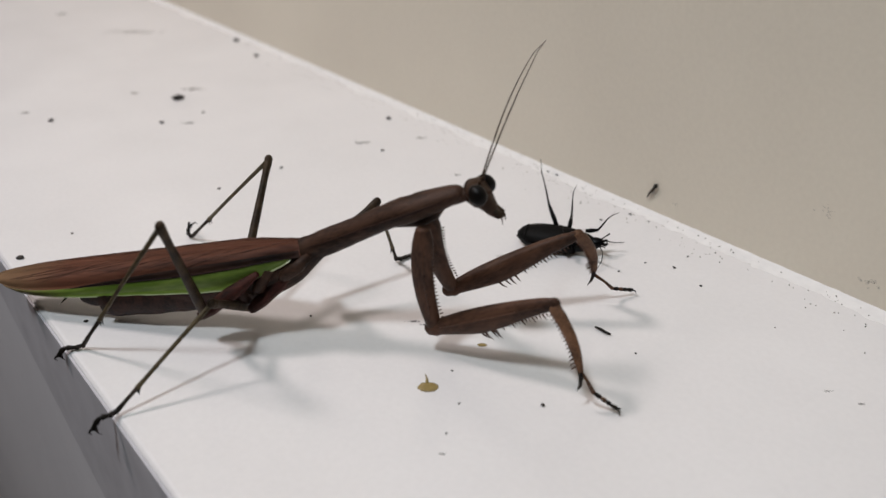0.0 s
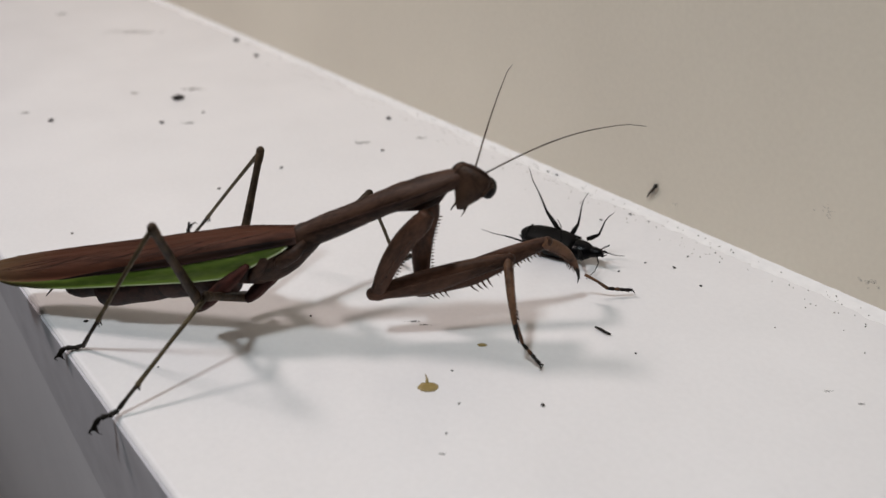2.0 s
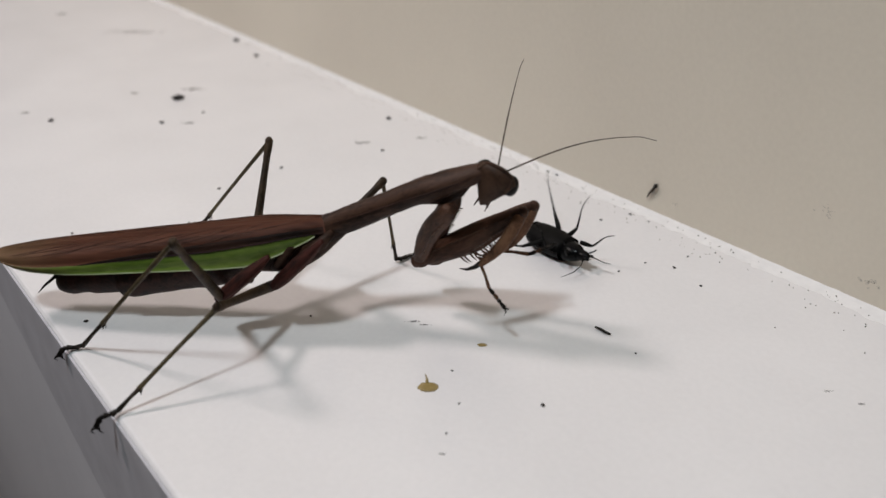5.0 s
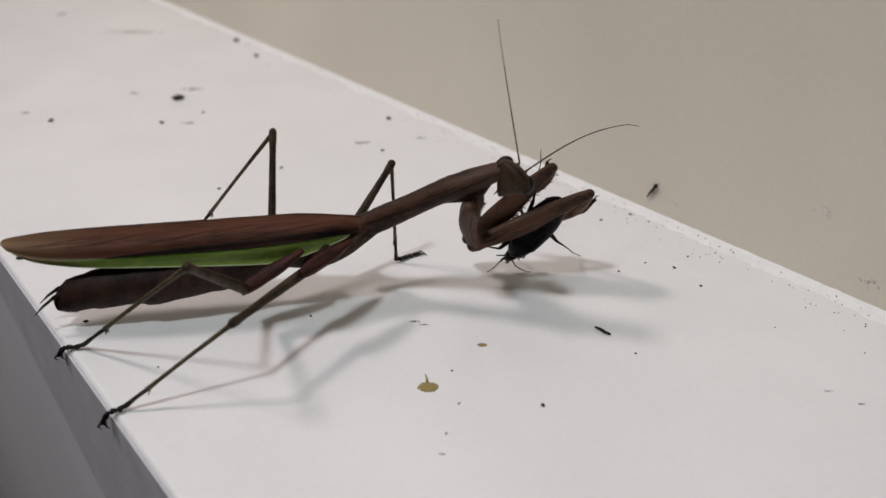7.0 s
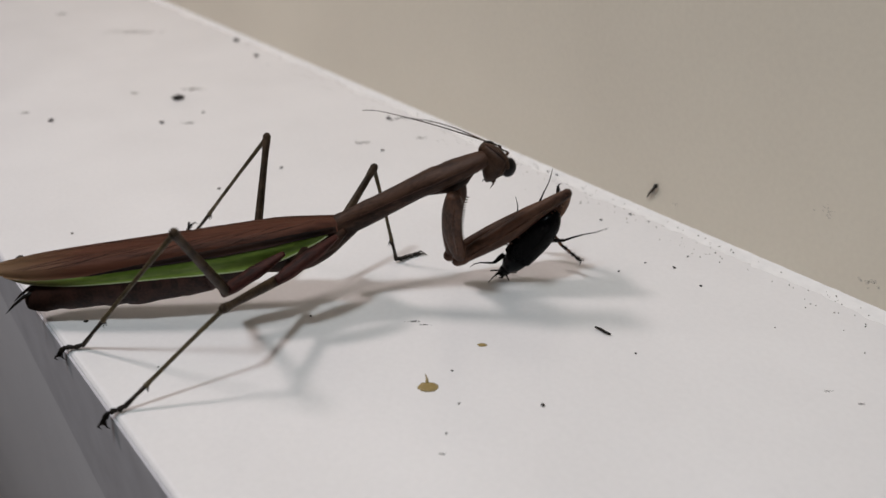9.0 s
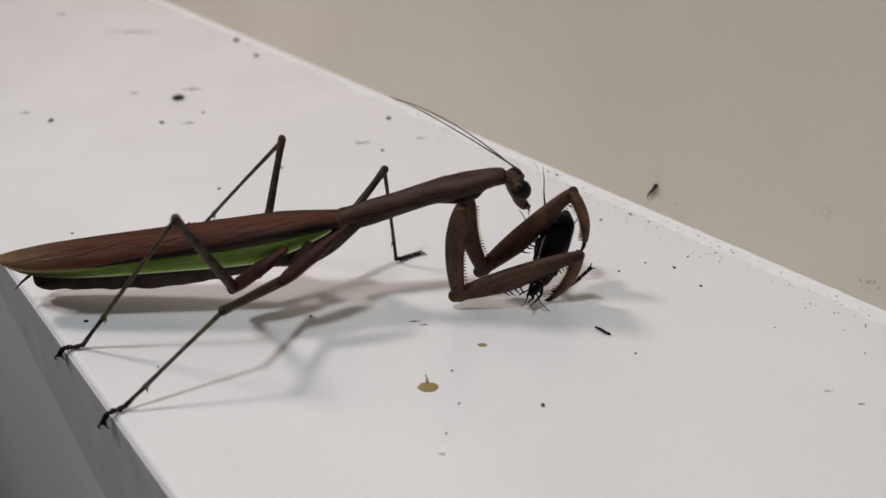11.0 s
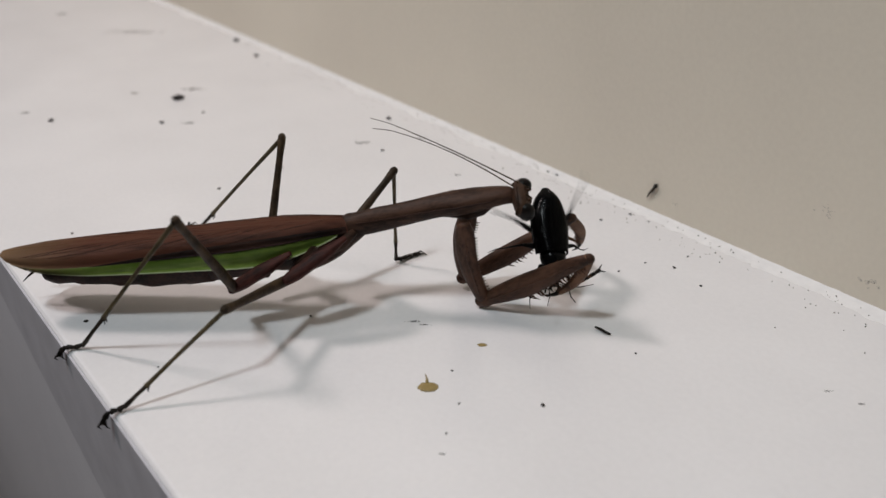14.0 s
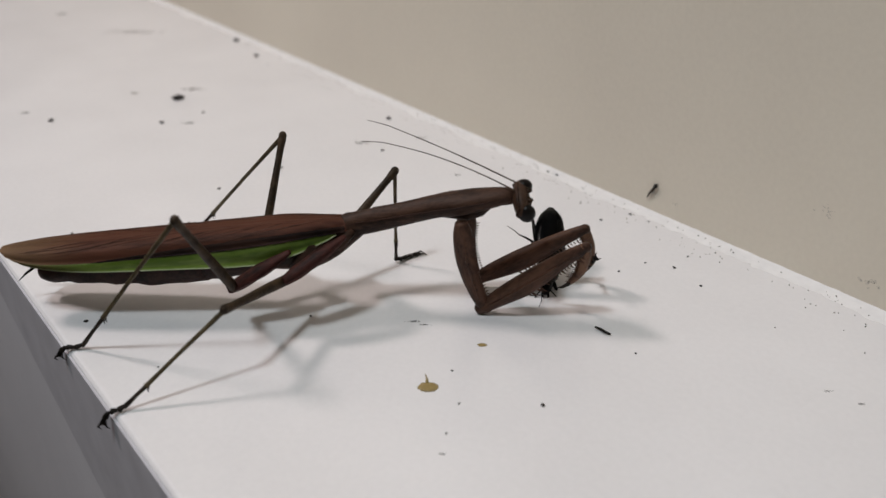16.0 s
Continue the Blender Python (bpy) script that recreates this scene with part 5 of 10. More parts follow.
    walk(mantis_parts["ncoxa"], [
        (0, pose(0.01751, 0.01095, 0.02402, 53.2, 83.2, 93.9)),
        (0.5, pose(0.01751, 0.01095, 0.02402, 52.9, 83.2, 93.7)),
        (1, pose(0.01649, 0.01220, 0.02492, 91.7, 87.5, 132.3)),
        (1.5, pose(0.01595, 0.01280, 0.02539, 171.9, 68.2, -148.1)),
        (2, pose(0.01626, 0.01260, 0.02614, 167.0, 60.0, -154.4)),
        (2.5, pose(0.01642, 0.01250, 0.02581, 170.5, 52.7, -151.3)),
        (3, pose(0.01613, 0.01261, 0.02528, 167.5, 53.2, -154.9)),
        (3.5, pose(0.01671, 0.01238, 0.02628, 166.4, 51.6, -156.6)),
        (3.75, pose(0.01726, 0.01154, 0.02571, 163.6, 54.2, -159.4)),
        (4, pose(0.01639, 0.01256, 0.02596, 165.0, 49.6, -158.8)),
        (4.2, pose(0.01641, 0.01256, 0.02599, 165.9, 49.2, -157.8)),
        (4.5, pose(0.01739, 0.01145, 0.02616, 154.4, 52.2, -170.7)),
        (4.8, pose(0.01727, 0.01156, 0.02592, 141.9, 52.5, 175.9)),
        (5.1, pose(0.01708, 0.01174, 0.02564, 128.9, 51.6, 162.8)),
        (5.4, pose(0.01686, 0.01197, 0.02532, 115.4, 49.6, 150.4)),
        (5.7, pose(0.01658, 0.01225, 0.02497, 101.6, 46.8, 139.0)),
        (6, pose(0.01626, 0.01258, 0.02453, 87.1, 43.0, 128.6)),
        (6.3, pose(0.01804, 0.00996, 0.02307, 70.1, 34.4, 119.0)),
        (6.5, pose(0.01829, 0.00951, 0.02354, 97.6, 43.4, 135.7)),
        (7, pose(0.01777, 0.01026, 0.02273, 95.7, 47.1, 134.7)),
        (7.25, pose(0.01500, 0.01382, 0.02250, 96.3, 49.8, 135.4)),
        (7.5, pose(0.01619, 0.01204, 0.02267, 90.7, 49.5, 131.0)),
        (7.75, pose(0.01476, 0.01403, 0.02219, 93.5, 50.9, 133.3)),
        (8, pose(0.01572, 0.01290, 0.02210, 92.1, 50.8, 132.2)),
        (8.5, pose(0.01527, 0.01310, 0.02293, 74.7, 53.7, 118.1)),
        (9, pose(0.01506, 0.01337, 0.02359, 91.1, 61.8, 131.5)),
        (9.2, pose(0.01528, 0.01367, 0.02261, 117.6, 75.6, 157.3)),
        (9.6, pose(0.01542, 0.01366, 0.02289, 114.5, 79.2, 154.6)),
        (10, pose(0.01546, 0.01369, 0.02269, 114.3, 80.0, 154.5)),
        (10.4, pose(0.01549, 0.01372, 0.02247, 113.9, 80.8, 154.1)),
        (10.8, pose(0.01551, 0.01375, 0.02224, 113.1, 81.4, 153.4)),
        (11.3, pose(0.01450, 0.01349, 0.02116, 95.8, 79.2, 136.2)),
        (11.5, pose(0.01444, 0.01354, 0.02110, 91.5, 78.5, 132.0)),
        (12, pose(0.01471, 0.01329, 0.02094, 93.2, 77.5, 133.7)),
        (12.5, pose(0.01490, 0.01315, 0.02052, 64.6, 74.2, 106.0)),
        (13, pose(0.01492, 0.01313, 0.02060, 62.5, 73.9, 103.9)),
        (13.25, pose(0.01503, 0.01307, 0.02033, 49.6, 73.8, 91.2)),
        (13.5, pose(0.01495, 0.01306, 0.02018, 48.6, 70.5, 90.8)),
        (13.75, pose(0.01525, 0.01288, 0.01990, 48.8, 72.1, 90.8)),
        (14, pose(0.01556, 0.01259, 0.01939, 59.5, 70.2, 101.6)),
        (14.25, pose(0.01541, 0.01273, 0.01968, 46.5, 72.6, 88.4)),
        (14.5, pose(0.01558, 0.01259, 0.01982, 47.3, 71.3, 89.4)),
        (14.75, pose(0.01547, 0.01267, 0.01972, 40.6, 73.0, 82.4)),
        (15, pose(0.01566, 0.01243, 0.01955, 50.1, 71.8, 92.1)),
        (15.5, pose(0.01614, 0.01196, 0.01933, 49.5, 74.2, 91.2)),
        (16, pose(0.01579, 0.01232, 0.01948, 46.8, 73.6, 88.5))])
    walk(mantis_parts["nfemur"], [
        (0, pose(0.01736, 0.01317, 0.00547, 6.4, -27.0, 24.4)),
        (0.5, pose(0.01737, 0.01316, 0.00547, 6.4, -27.0, 24.4)),
        (1, pose(0.01595, 0.01280, 0.00625, 9.5, -23.9, 22.9)),
        (1.5, pose(0.01006, 0.00913, 0.00803, -16.4, -7.7, 48.7)),
        (2, pose(0.00784, 0.00856, 0.00996, 2.4, -14.6, 54.3)),
        (2.5, pose(0.00649, 0.00707, 0.01095, -0.9, -12.9, 54.0)),
        (3, pose(0.00598, 0.00786, 0.01030, -6.5, -19.1, 57.1)),
        (3.5, pose(0.00605, 0.00777, 0.01165, -13.8, -22.9, 59.8)),
        (3.75, pose(0.00701, 0.00770, 0.01055, -11.6, -33.1, 52.6)),
        (4, pose(0.00510, 0.00818, 0.01172, 3.9, -32.2, 52.4)),
        (4.2, pose(0.00511, 0.00796, 0.01183, 3.7, -30.8, 57.1)),
        (4.5, pose(0.00610, 0.00959, 0.01140, -6.3, -35.3, 40.7)),
        (4.8, pose(0.00593, 0.01237, 0.01110, -7.9, -35.4, 31.5)),
        (5.1, pose(0.00600, 0.01516, 0.01100, -7.9, -34.8, 23.2)),
        (5.4, pose(0.00633, 0.01793, 0.01109, -7.8, -33.5, 15.7)),
        (5.7, pose(0.00692, 0.02065, 0.01137, -6.3, -31.7, 8.7)),
        (6, pose(0.00774, 0.02327, 0.01179, -1.2, -29.6, 2.3)),
        (6.3, pose(0.01055, 0.02345, 0.01251, 25.0, -24.4, -3.7)),
        (6.5, pose(0.00856, 0.01899, 0.01070, 14.7, -30.2, 37.4)),
        (7, pose(0.00883, 0.01929, 0.00903, 21.2, -27.9, 48.9)),
        (7.25, pose(0.00641, 0.02230, 0.00823, -4.2, -24.6, 52.5)),
        (7.5, pose(0.00822, 0.02119, 0.00846, 18.6, -28.6, 43.8)),
        (7.75, pose(0.00669, 0.02260, 0.00767, -0.7, -25.4, 53.2)),
        (8, pose(0.00779, 0.02166, 0.00762, 19.5, -35.0, 36.6)),
        (8.5, pose(0.01006, 0.02286, 0.00787, 19.3, -36.2, 33.4)),
        (9, pose(0.00920, 0.01998, 0.00712, 18.0, -33.1, 55.7)),
        (9.2, pose(0.01099, 0.01546, 0.00453, 12.6, -29.1, 57.9)),
        (9.6, pose(0.01225, 0.01516, 0.00455, -5.0, -27.7, 57.1)),
        (10, pose(0.01255, 0.01507, 0.00430, -5.1, -25.7, 55.8)),
        (10.4, pose(0.01280, 0.01503, 0.00404, -2.7, -23.6, 54.5)),
        (10.8, pose(0.01301, 0.01501, 0.00377, 0.4, -21.6, 53.1)),
        (11.3, pose(0.01196, 0.01592, 0.00281, 11.3, -18.9, 51.4)),
        (11.5, pose(0.01195, 0.01631, 0.00278, 11.6, -21.8, 46.0)),
        (12, pose(0.01192, 0.01621, 0.00270, 11.7, -24.1, 44.5)),
        (12.5, pose(0.01350, 0.01803, 0.00253, 16.1, -26.1, 34.3)),
        (13, pose(0.01367, 0.01817, 0.00264, 16.9, -25.0, 35.9)),
        (13.25, pose(0.01492, 0.01829, 0.00238, 5.5, -26.8, 39.0)),
        (13.5, pose(0.01487, 0.01931, 0.00257, 15.5, -27.9, 36.7)),
        (13.75, pose(0.01518, 0.01862, 0.00212, 8.9, -32.0, 32.7)),
        (14, pose(0.01429, 0.01880, 0.00182, 16.6, -34.8, 25.6)),
        (14.25, pose(0.01556, 0.01833, 0.00186, 11.5, -30.2, 29.7)),
        (14.5, pose(0.01565, 0.01858, 0.00213, 15.5, -24.9, 31.7)),
        (14.75, pose(0.01619, 0.01807, 0.00185, 8.4, -32.2, 37.3)),
        (15, pose(0.01545, 0.01827, 0.00182, 13.2, -37.3, 46.2)),
        (15.5, pose(0.01604, 0.01705, 0.00137, 22.0, -36.2, 31.1)),
        (16, pose(0.01593, 0.01758, 0.00156, 20.5, -40.5, 34.3))])
    walk(mantis_parts["ntibia"], [
        (0, pose(0.03603, 0.02165, 0.01592, -8.8, 52.2, -0.5)),
        (0.5, pose(0.03604, 0.02164, 0.01591, -8.8, 52.2, -0.5)),
        (1, pose(0.03533, 0.02102, 0.01559, 3.6, 52.2, 11.0)),
        (1.5, pose(0.02601, 0.02720, 0.01129, -44.7, 58.4, 17.2)),
        (2, pose(0.02080, 0.02680, 0.01573, 19.0, 43.5, -32.9)),
        (2.5, pose(0.01980, 0.02556, 0.01614, -14.5, 41.4, -26.3)),
        (3, pose(0.01843, 0.02717, 0.01823, -15.7, 52.7, 3.1)),
        (3.5, pose(0.01668, 0.02624, 0.02060, -58.4, 22.3, -35.4)),
        (3.75, pose(0.01869, 0.02307, 0.02313, -67.9, 38.9, -39.0)),
        (4, pose(0.01694, 0.02369, 0.02398, 113.7, 67.8, -48.2)),
        (4.2, pose(0.01583, 0.02464, 0.02358, 103.3, 61.9, -44.3)),
        (4.5, pose(0.02033, 0.02189, 0.02469, -116.5, 69.6, -85.3)),
        (4.8, pose(0.02190, 0.02222, 0.02444, -132.0, 57.7, -105.2)),
        (5.1, pose(0.02337, 0.02268, 0.02411, -142.3, 48.8, -118.8)),
        (5.4, pose(0.02481, 0.02315, 0.02379, -148.0, 42.1, -128.1)),
        (5.7, pose(0.02627, 0.02363, 0.02347, -153.4, 39.9, -136.4)),
        (6, pose(0.02775, 0.02411, 0.02313, -164.7, 40.7, -149.3)),
        (6.3, pose(0.03146, 0.02215, 0.02202, 147.3, 31.6, 169.1)),
        (6.5, pose(0.02433, 0.03112, 0.02228, 146.5, 51.0, -174.2)),
        (7, pose(0.02215, 0.03471, 0.01977, 120.2, 47.8, 166.7)),
        (7.25, pose(0.01947, 0.03946, 0.01804, -165.9, 52.1, -129.1)),
        (7.5, pose(0.02277, 0.03528, 0.01943, 133.6, 47.6, 177.0)),
        (7.75, pose(0.01921, 0.03951, 0.01762, -173.7, 54.9, -137.2)),
        (8, pose(0.02290, 0.03296, 0.02081, 128.7, 53.5, 171.5)),
        (8.5, pose(0.02554, 0.03311, 0.02147, 127.2, 56.9, 168.9)),
        (9, pose(0.01999, 0.03600, 0.01967, 115.8, 55.7, 164.2)),
        (9.2, pose(0.02221, 0.03344, 0.01630, 50.2, 50.4, 103.9)),
        (9.6, pose(0.02351, 0.03274, 0.01542, -136.1, 75.4, -98.6)),
        (10, pose(0.02433, 0.03258, 0.01438, -142.6, 71.2, -106.2)),
        (10.4, pose(0.02511, 0.03247, 0.01331, -157.1, 70.5, -120.5)),
        (10.8, pose(0.02591, 0.03232, 0.01225, -174.7, 69.8, -137.4)),
        (11.3, pose(0.02559, 0.03313, 0.01026, 138.3, 60.4, 179.6)),
        (11.5, pose(0.02678, 0.03177, 0.01128, 139.0, 60.3, 179.5)),
        (12, pose(0.02689, 0.03101, 0.01206, 135.4, 62.8, 176.1)),
        (12.5, pose(0.03055, 0.02975, 0.01265, 135.5, 53.9, 174.8)),
        (13, pose(0.03055, 0.03046, 0.01236, 132.8, 52.5, 172.9)),
        (13.25, pose(0.03088, 0.03127, 0.01273, 168.4, 63.1, -155.7)),
        (13.5, pose(0.03116, 0.03154, 0.01331, 135.8, 55.9, 175.8)),
        (13.75, pose(0.03158, 0.02920, 0.01432, 161.1, 63.0, -163.5)),
        (14, pose(0.03131, 0.02699, 0.01499, 142.9, 57.9, 179.4)),
        (14.25, pose(0.03282, 0.02824, 0.01343, 154.0, 58.8, -170.6)),
        (14.5, pose(0.03341, 0.02959, 0.01181, 139.6, 53.2, 177.2)),
        (14.75, pose(0.03165, 0.02993, 0.01411, 158.8, 65.3, -164.2)),
        (15, pose(0.02810, 0.03155, 0.01576, 128.8, 65.3, 172.5)),
        (15.5, pose(0.03192, 0.02668, 0.01498, 107.6, 58.5, 150.8)),
        (16, pose(0.03037, 0.02749, 0.01652, 108.4, 61.9, 152.4))])
    walk(mantis_parts["ntarsus"], [
        (0, pose(0.04234, 0.02156, 0.00780, 0.0, 45.9, 36.9)),
        (0.5, pose(0.04235, 0.02155, 0.00780, -0.0, 45.9, 36.9)),
        (1, pose(0.04139, 0.02217, 0.00766, -1.0, 45.1, 35.5)),
        (1.5, pose(0.03168, 0.02896, 0.00163, -26.7, 3.9, -18.8)),
        (2, pose(0.02681, 0.02288, 0.00906, -2.7, 56.8, 22.4)),
        (2.5, pose(0.02690, 0.02202, 0.00926, 4.7, 58.9, 31.1)),
        (3, pose(0.02476, 0.02749, 0.00996, -18.9, 62.4, 4.2)),
        (3.5, pose(0.02751, 0.01855, 0.01518, 49.3, 68.3, 77.5)),
        (3.75, pose(0.02595, 0.01719, 0.01566, -11.7, 80.4, 14.9)),
        (4, pose(0.01929, 0.02107, 0.01554, -76.9, 34.7, -55.0)),
        (4.2, pose(0.01894, 0.02161, 0.01562, -84.4, 30.0, -69.0)),
        (4.5, pose(0.02064, 0.01811, 0.01451, -104.7, 80.7, -91.2)),
        (4.8, pose(0.02038, 0.01662, 0.01525, 24.3, 75.0, 38.7)),
        (5.1, pose(0.01992, 0.01641, 0.01594, 26.0, 55.2, 40.6)),
        (5.4, pose(0.01984, 0.01681, 0.01650, 26.0, 36.7, 40.5)),
        (5.7, pose(0.02024, 0.01788, 0.01651, 25.7, 15.9, 39.9)),
        (6, pose(0.02067, 0.01990, 0.01605, 25.3, -7.0, 35.6)),
        (6.3, pose(0.02238, 0.02390, 0.01632, 37.1, -25.7, -4.2)),
        (6.5, pose(0.01753, 0.03043, 0.01384, 16.0, -43.4, 31.8)),
        (7, pose(0.01505, 0.03640, 0.01173, 35.1, -42.9, 4.1)),
        (7.25, pose(0.01527, 0.03428, 0.00946, 13.4, -47.0, 34.5)),
        (7.5, pose(0.01546, 0.03566, 0.01142, 20.1, -39.6, 24.7)),
        (7.75, pose(0.01463, 0.03526, 0.00873, 13.5, -48.2, 34.2)),
        (8, pose(0.01651, 0.03391, 0.01208, 32.5, -46.7, 8.7)),
        (8.5, pose(0.01971, 0.03425, 0.01238, 24.5, -54.9, 18.9)),
        (8.75, pose(0.01802, 0.03473, 0.01229, 23.4, -8.2, 20.9)),
        (9, pose(0.01411, 0.03766, 0.01070, 23.8, 38.5, 22.4)),
        (9.2, pose(0.02054, 0.04016, 0.00794, 111.9, 51.7, 129.5)),
        (9.6, pose(0.02310, 0.03004, 0.00491, 53.6, 20.9, 45.1)),
        (10, pose(0.02335, 0.02921, 0.00410, 53.0, -5.2, 40.9)),
        (10.4, pose(0.02327, 0.02935, 0.00307, 53.1, -25.8, 40.5)),
        (10.8, pose(0.02315, 0.02979, 0.00205, 53.6, -41.1, 39.6)),
        (11.3, pose(0.02022, 0.03317, 0.00082, 64.9, -56.3, 24.8)),
        (11.5, pose(0.02140, 0.03182, 0.00184, 65.2, -56.3, 24.4)),
        (12, pose(0.02195, 0.03135, 0.00240, 68.9, -62.0, 20.1)),
        (12.5, pose(0.02418, 0.03034, 0.00388, 80.7, -40.9, 5.3)),
        (13, pose(0.02398, 0.03128, 0.00375, 82.6, -40.5, 2.3)),
        (13.25, pose(0.02640, 0.02924, 0.00305, 62.7, -45.3, 31.2)),
        (13.5, pose(0.02510, 0.03198, 0.00432, 71.5, -38.2, 18.1)),
        (13.75, pose(0.02685, 0.02780, 0.00465, 60.9, -43.5, 34.3)),
        (14, pose(0.02554, 0.02705, 0.00578, 69.1, -43.1, 22.3)),
        (14.25, pose(0.02728, 0.02732, 0.00413, 61.7, -42.9, 33.2)),
        (14.5, pose(0.02691, 0.02991, 0.00312, 76.3, -36.6, 10.5)),
        (14.75, pose(0.02729, 0.02869, 0.00424, 61.6, -46.8, 32.4)),
        (15, pose(0.02360, 0.03214, 0.00590, 72.6, -49.5, 17.7)),
        (15.5, pose(0.02697, 0.02945, 0.00572, 90.4, -52.5, -5.1)),
        (16, pose(0.02584, 0.02986, 0.00694, 90.7, -53.4, -5.5))])
    walk(mantis_parts["fcoxa"], [
        (0, pose(0.01413, 0.01490, 0.02402, 69.8, 66.0, 112.0)),
        (0.5, pose(0.01413, 0.01490, 0.02401, 69.8, 66.0, 111.9)),
        (1, pose(0.01312, 0.01615, 0.02492, 78.1, 73.7, 119.1)),
        (1.5, pose(0.01266, 0.01679, 0.02567, 116.1, 76.7, 156.0)),
        (2, pose(0.01290, 0.01656, 0.02619, 126.0, 78.0, 166.0)),
        (2.5, pose(0.01308, 0.01647, 0.02590, 127.7, 77.3, 167.6)),
        (3, pose(0.01294, 0.01665, 0.02561, 131.8, 77.0, 171.6)),
        (3.5, pose(0.01325, 0.01630, 0.02615, 155.9, 70.3, -164.8)),
        (3.75, pose(0.01397, 0.01553, 0.02585, 159.7, 66.6, -161.4)),
        (4, pose(0.01311, 0.01656, 0.02611, 167.8, 62.1, -153.2)),
        (4.2, pose(0.01313, 0.01655, 0.02613, 168.1, 61.0, -153.0)),
        (4.5, pose(0.01400, 0.01539, 0.02614, 151.2, 62.3, -171.3)),
        (4.8, pose(0.01387, 0.01551, 0.02590, 135.3, 61.6, 172.2)),
        (5.1, pose(0.01368, 0.01569, 0.02562, 120.2, 59.5, 157.2)),
        (5.4, pose(0.01346, 0.01592, 0.02530, 106.3, 56.3, 144.2)),
        (5.7, pose(0.01319, 0.01621, 0.02496, 93.3, 52.2, 133.1)),
        (6, pose(0.01287, 0.01654, 0.02453, 80.6, 47.4, 123.6)),
        (6.3, pose(0.01470, 0.01385, 0.02310, 65.3, 39.9, 114.1)),
        (6.5, pose(0.01478, 0.01355, 0.02338, 108.3, 45.5, 143.8)),
        (7, pose(0.01433, 0.01425, 0.02263, 106.7, 50.4, 143.5)),
        (7.25, pose(0.01158, 0.01778, 0.02244, 114.2, 54.2, 150.6)),
        (7.5, pose(0.01255, 0.01613, 0.02224, 119.3, 55.8, 155.5)),
        (7.75, pose(0.01135, 0.01799, 0.02213, 119.4, 56.6, 155.7)),
        (8, pose(0.01235, 0.01683, 0.02212, 117.9, 57.4, 154.5)),
        (8.5, pose(0.01188, 0.01702, 0.02293, 102.3, 62.2, 141.5)),
        (9, pose(0.01168, 0.01731, 0.02359, 110.1, 67.9, 149.3)),
        (9.2, pose(0.01181, 0.01768, 0.02227, 91.2, 63.8, 131.6)),
        (9.6, pose(0.01203, 0.01760, 0.02283, 84.5, 67.8, 125.5)),
        (10, pose(0.01208, 0.01763, 0.02264, 80.3, 68.9, 121.4)),
        (10.4, pose(0.01211, 0.01767, 0.02242, 75.6, 69.9, 117.0)),
        (10.8, pose(0.01213, 0.01770, 0.02220, 70.5, 70.8, 112.0)),
        (11.3, pose(0.01115, 0.01735, 0.02149, 59.8, 68.8, 102.0)),
        (11.5, pose(0.01110, 0.01740, 0.02144, 58.9, 68.7, 101.3)),
        (12, pose(0.01137, 0.01716, 0.02124, 61.2, 67.9, 103.5)),
        (12.5, pose(0.01153, 0.01702, 0.02078, 50.4, 69.4, 92.8)),
        (13, pose(0.01155, 0.01699, 0.02089, 50.2, 69.4, 92.6)),
        (13.25, pose(0.01167, 0.01695, 0.02054, 65.1, 66.9, 107.4)),
        (13.5, pose(0.01155, 0.01703, 0.02015, 82.7, 63.3, 124.0)),
        (13.75, pose(0.01190, 0.01678, 0.02005, 89.7, 66.4, 130.2)),
        (14, pose(0.01225, 0.01649, 0.01959, 103.4, 66.8, 142.9)),
        (14.25, pose(0.01206, 0.01667, 0.01976, 114.6, 66.4, 153.3)),
        (14.5, pose(0.01237, 0.01646, 0.02025, 126.2, 62.6, 163.6)),
        (14.75, pose(0.01212, 0.01661, 0.01977, 115.6, 66.2, 154.2)),
        (15, pose(0.01232, 0.01641, 0.01949, 105.0, 66.0, 144.3)),
        (15.5, pose(0.01278, 0.01593, 0.01925, 84.2, 65.0, 125.3)),
        (16, pose(0.01244, 0.01628, 0.01942, 84.9, 67.1, 125.8))])
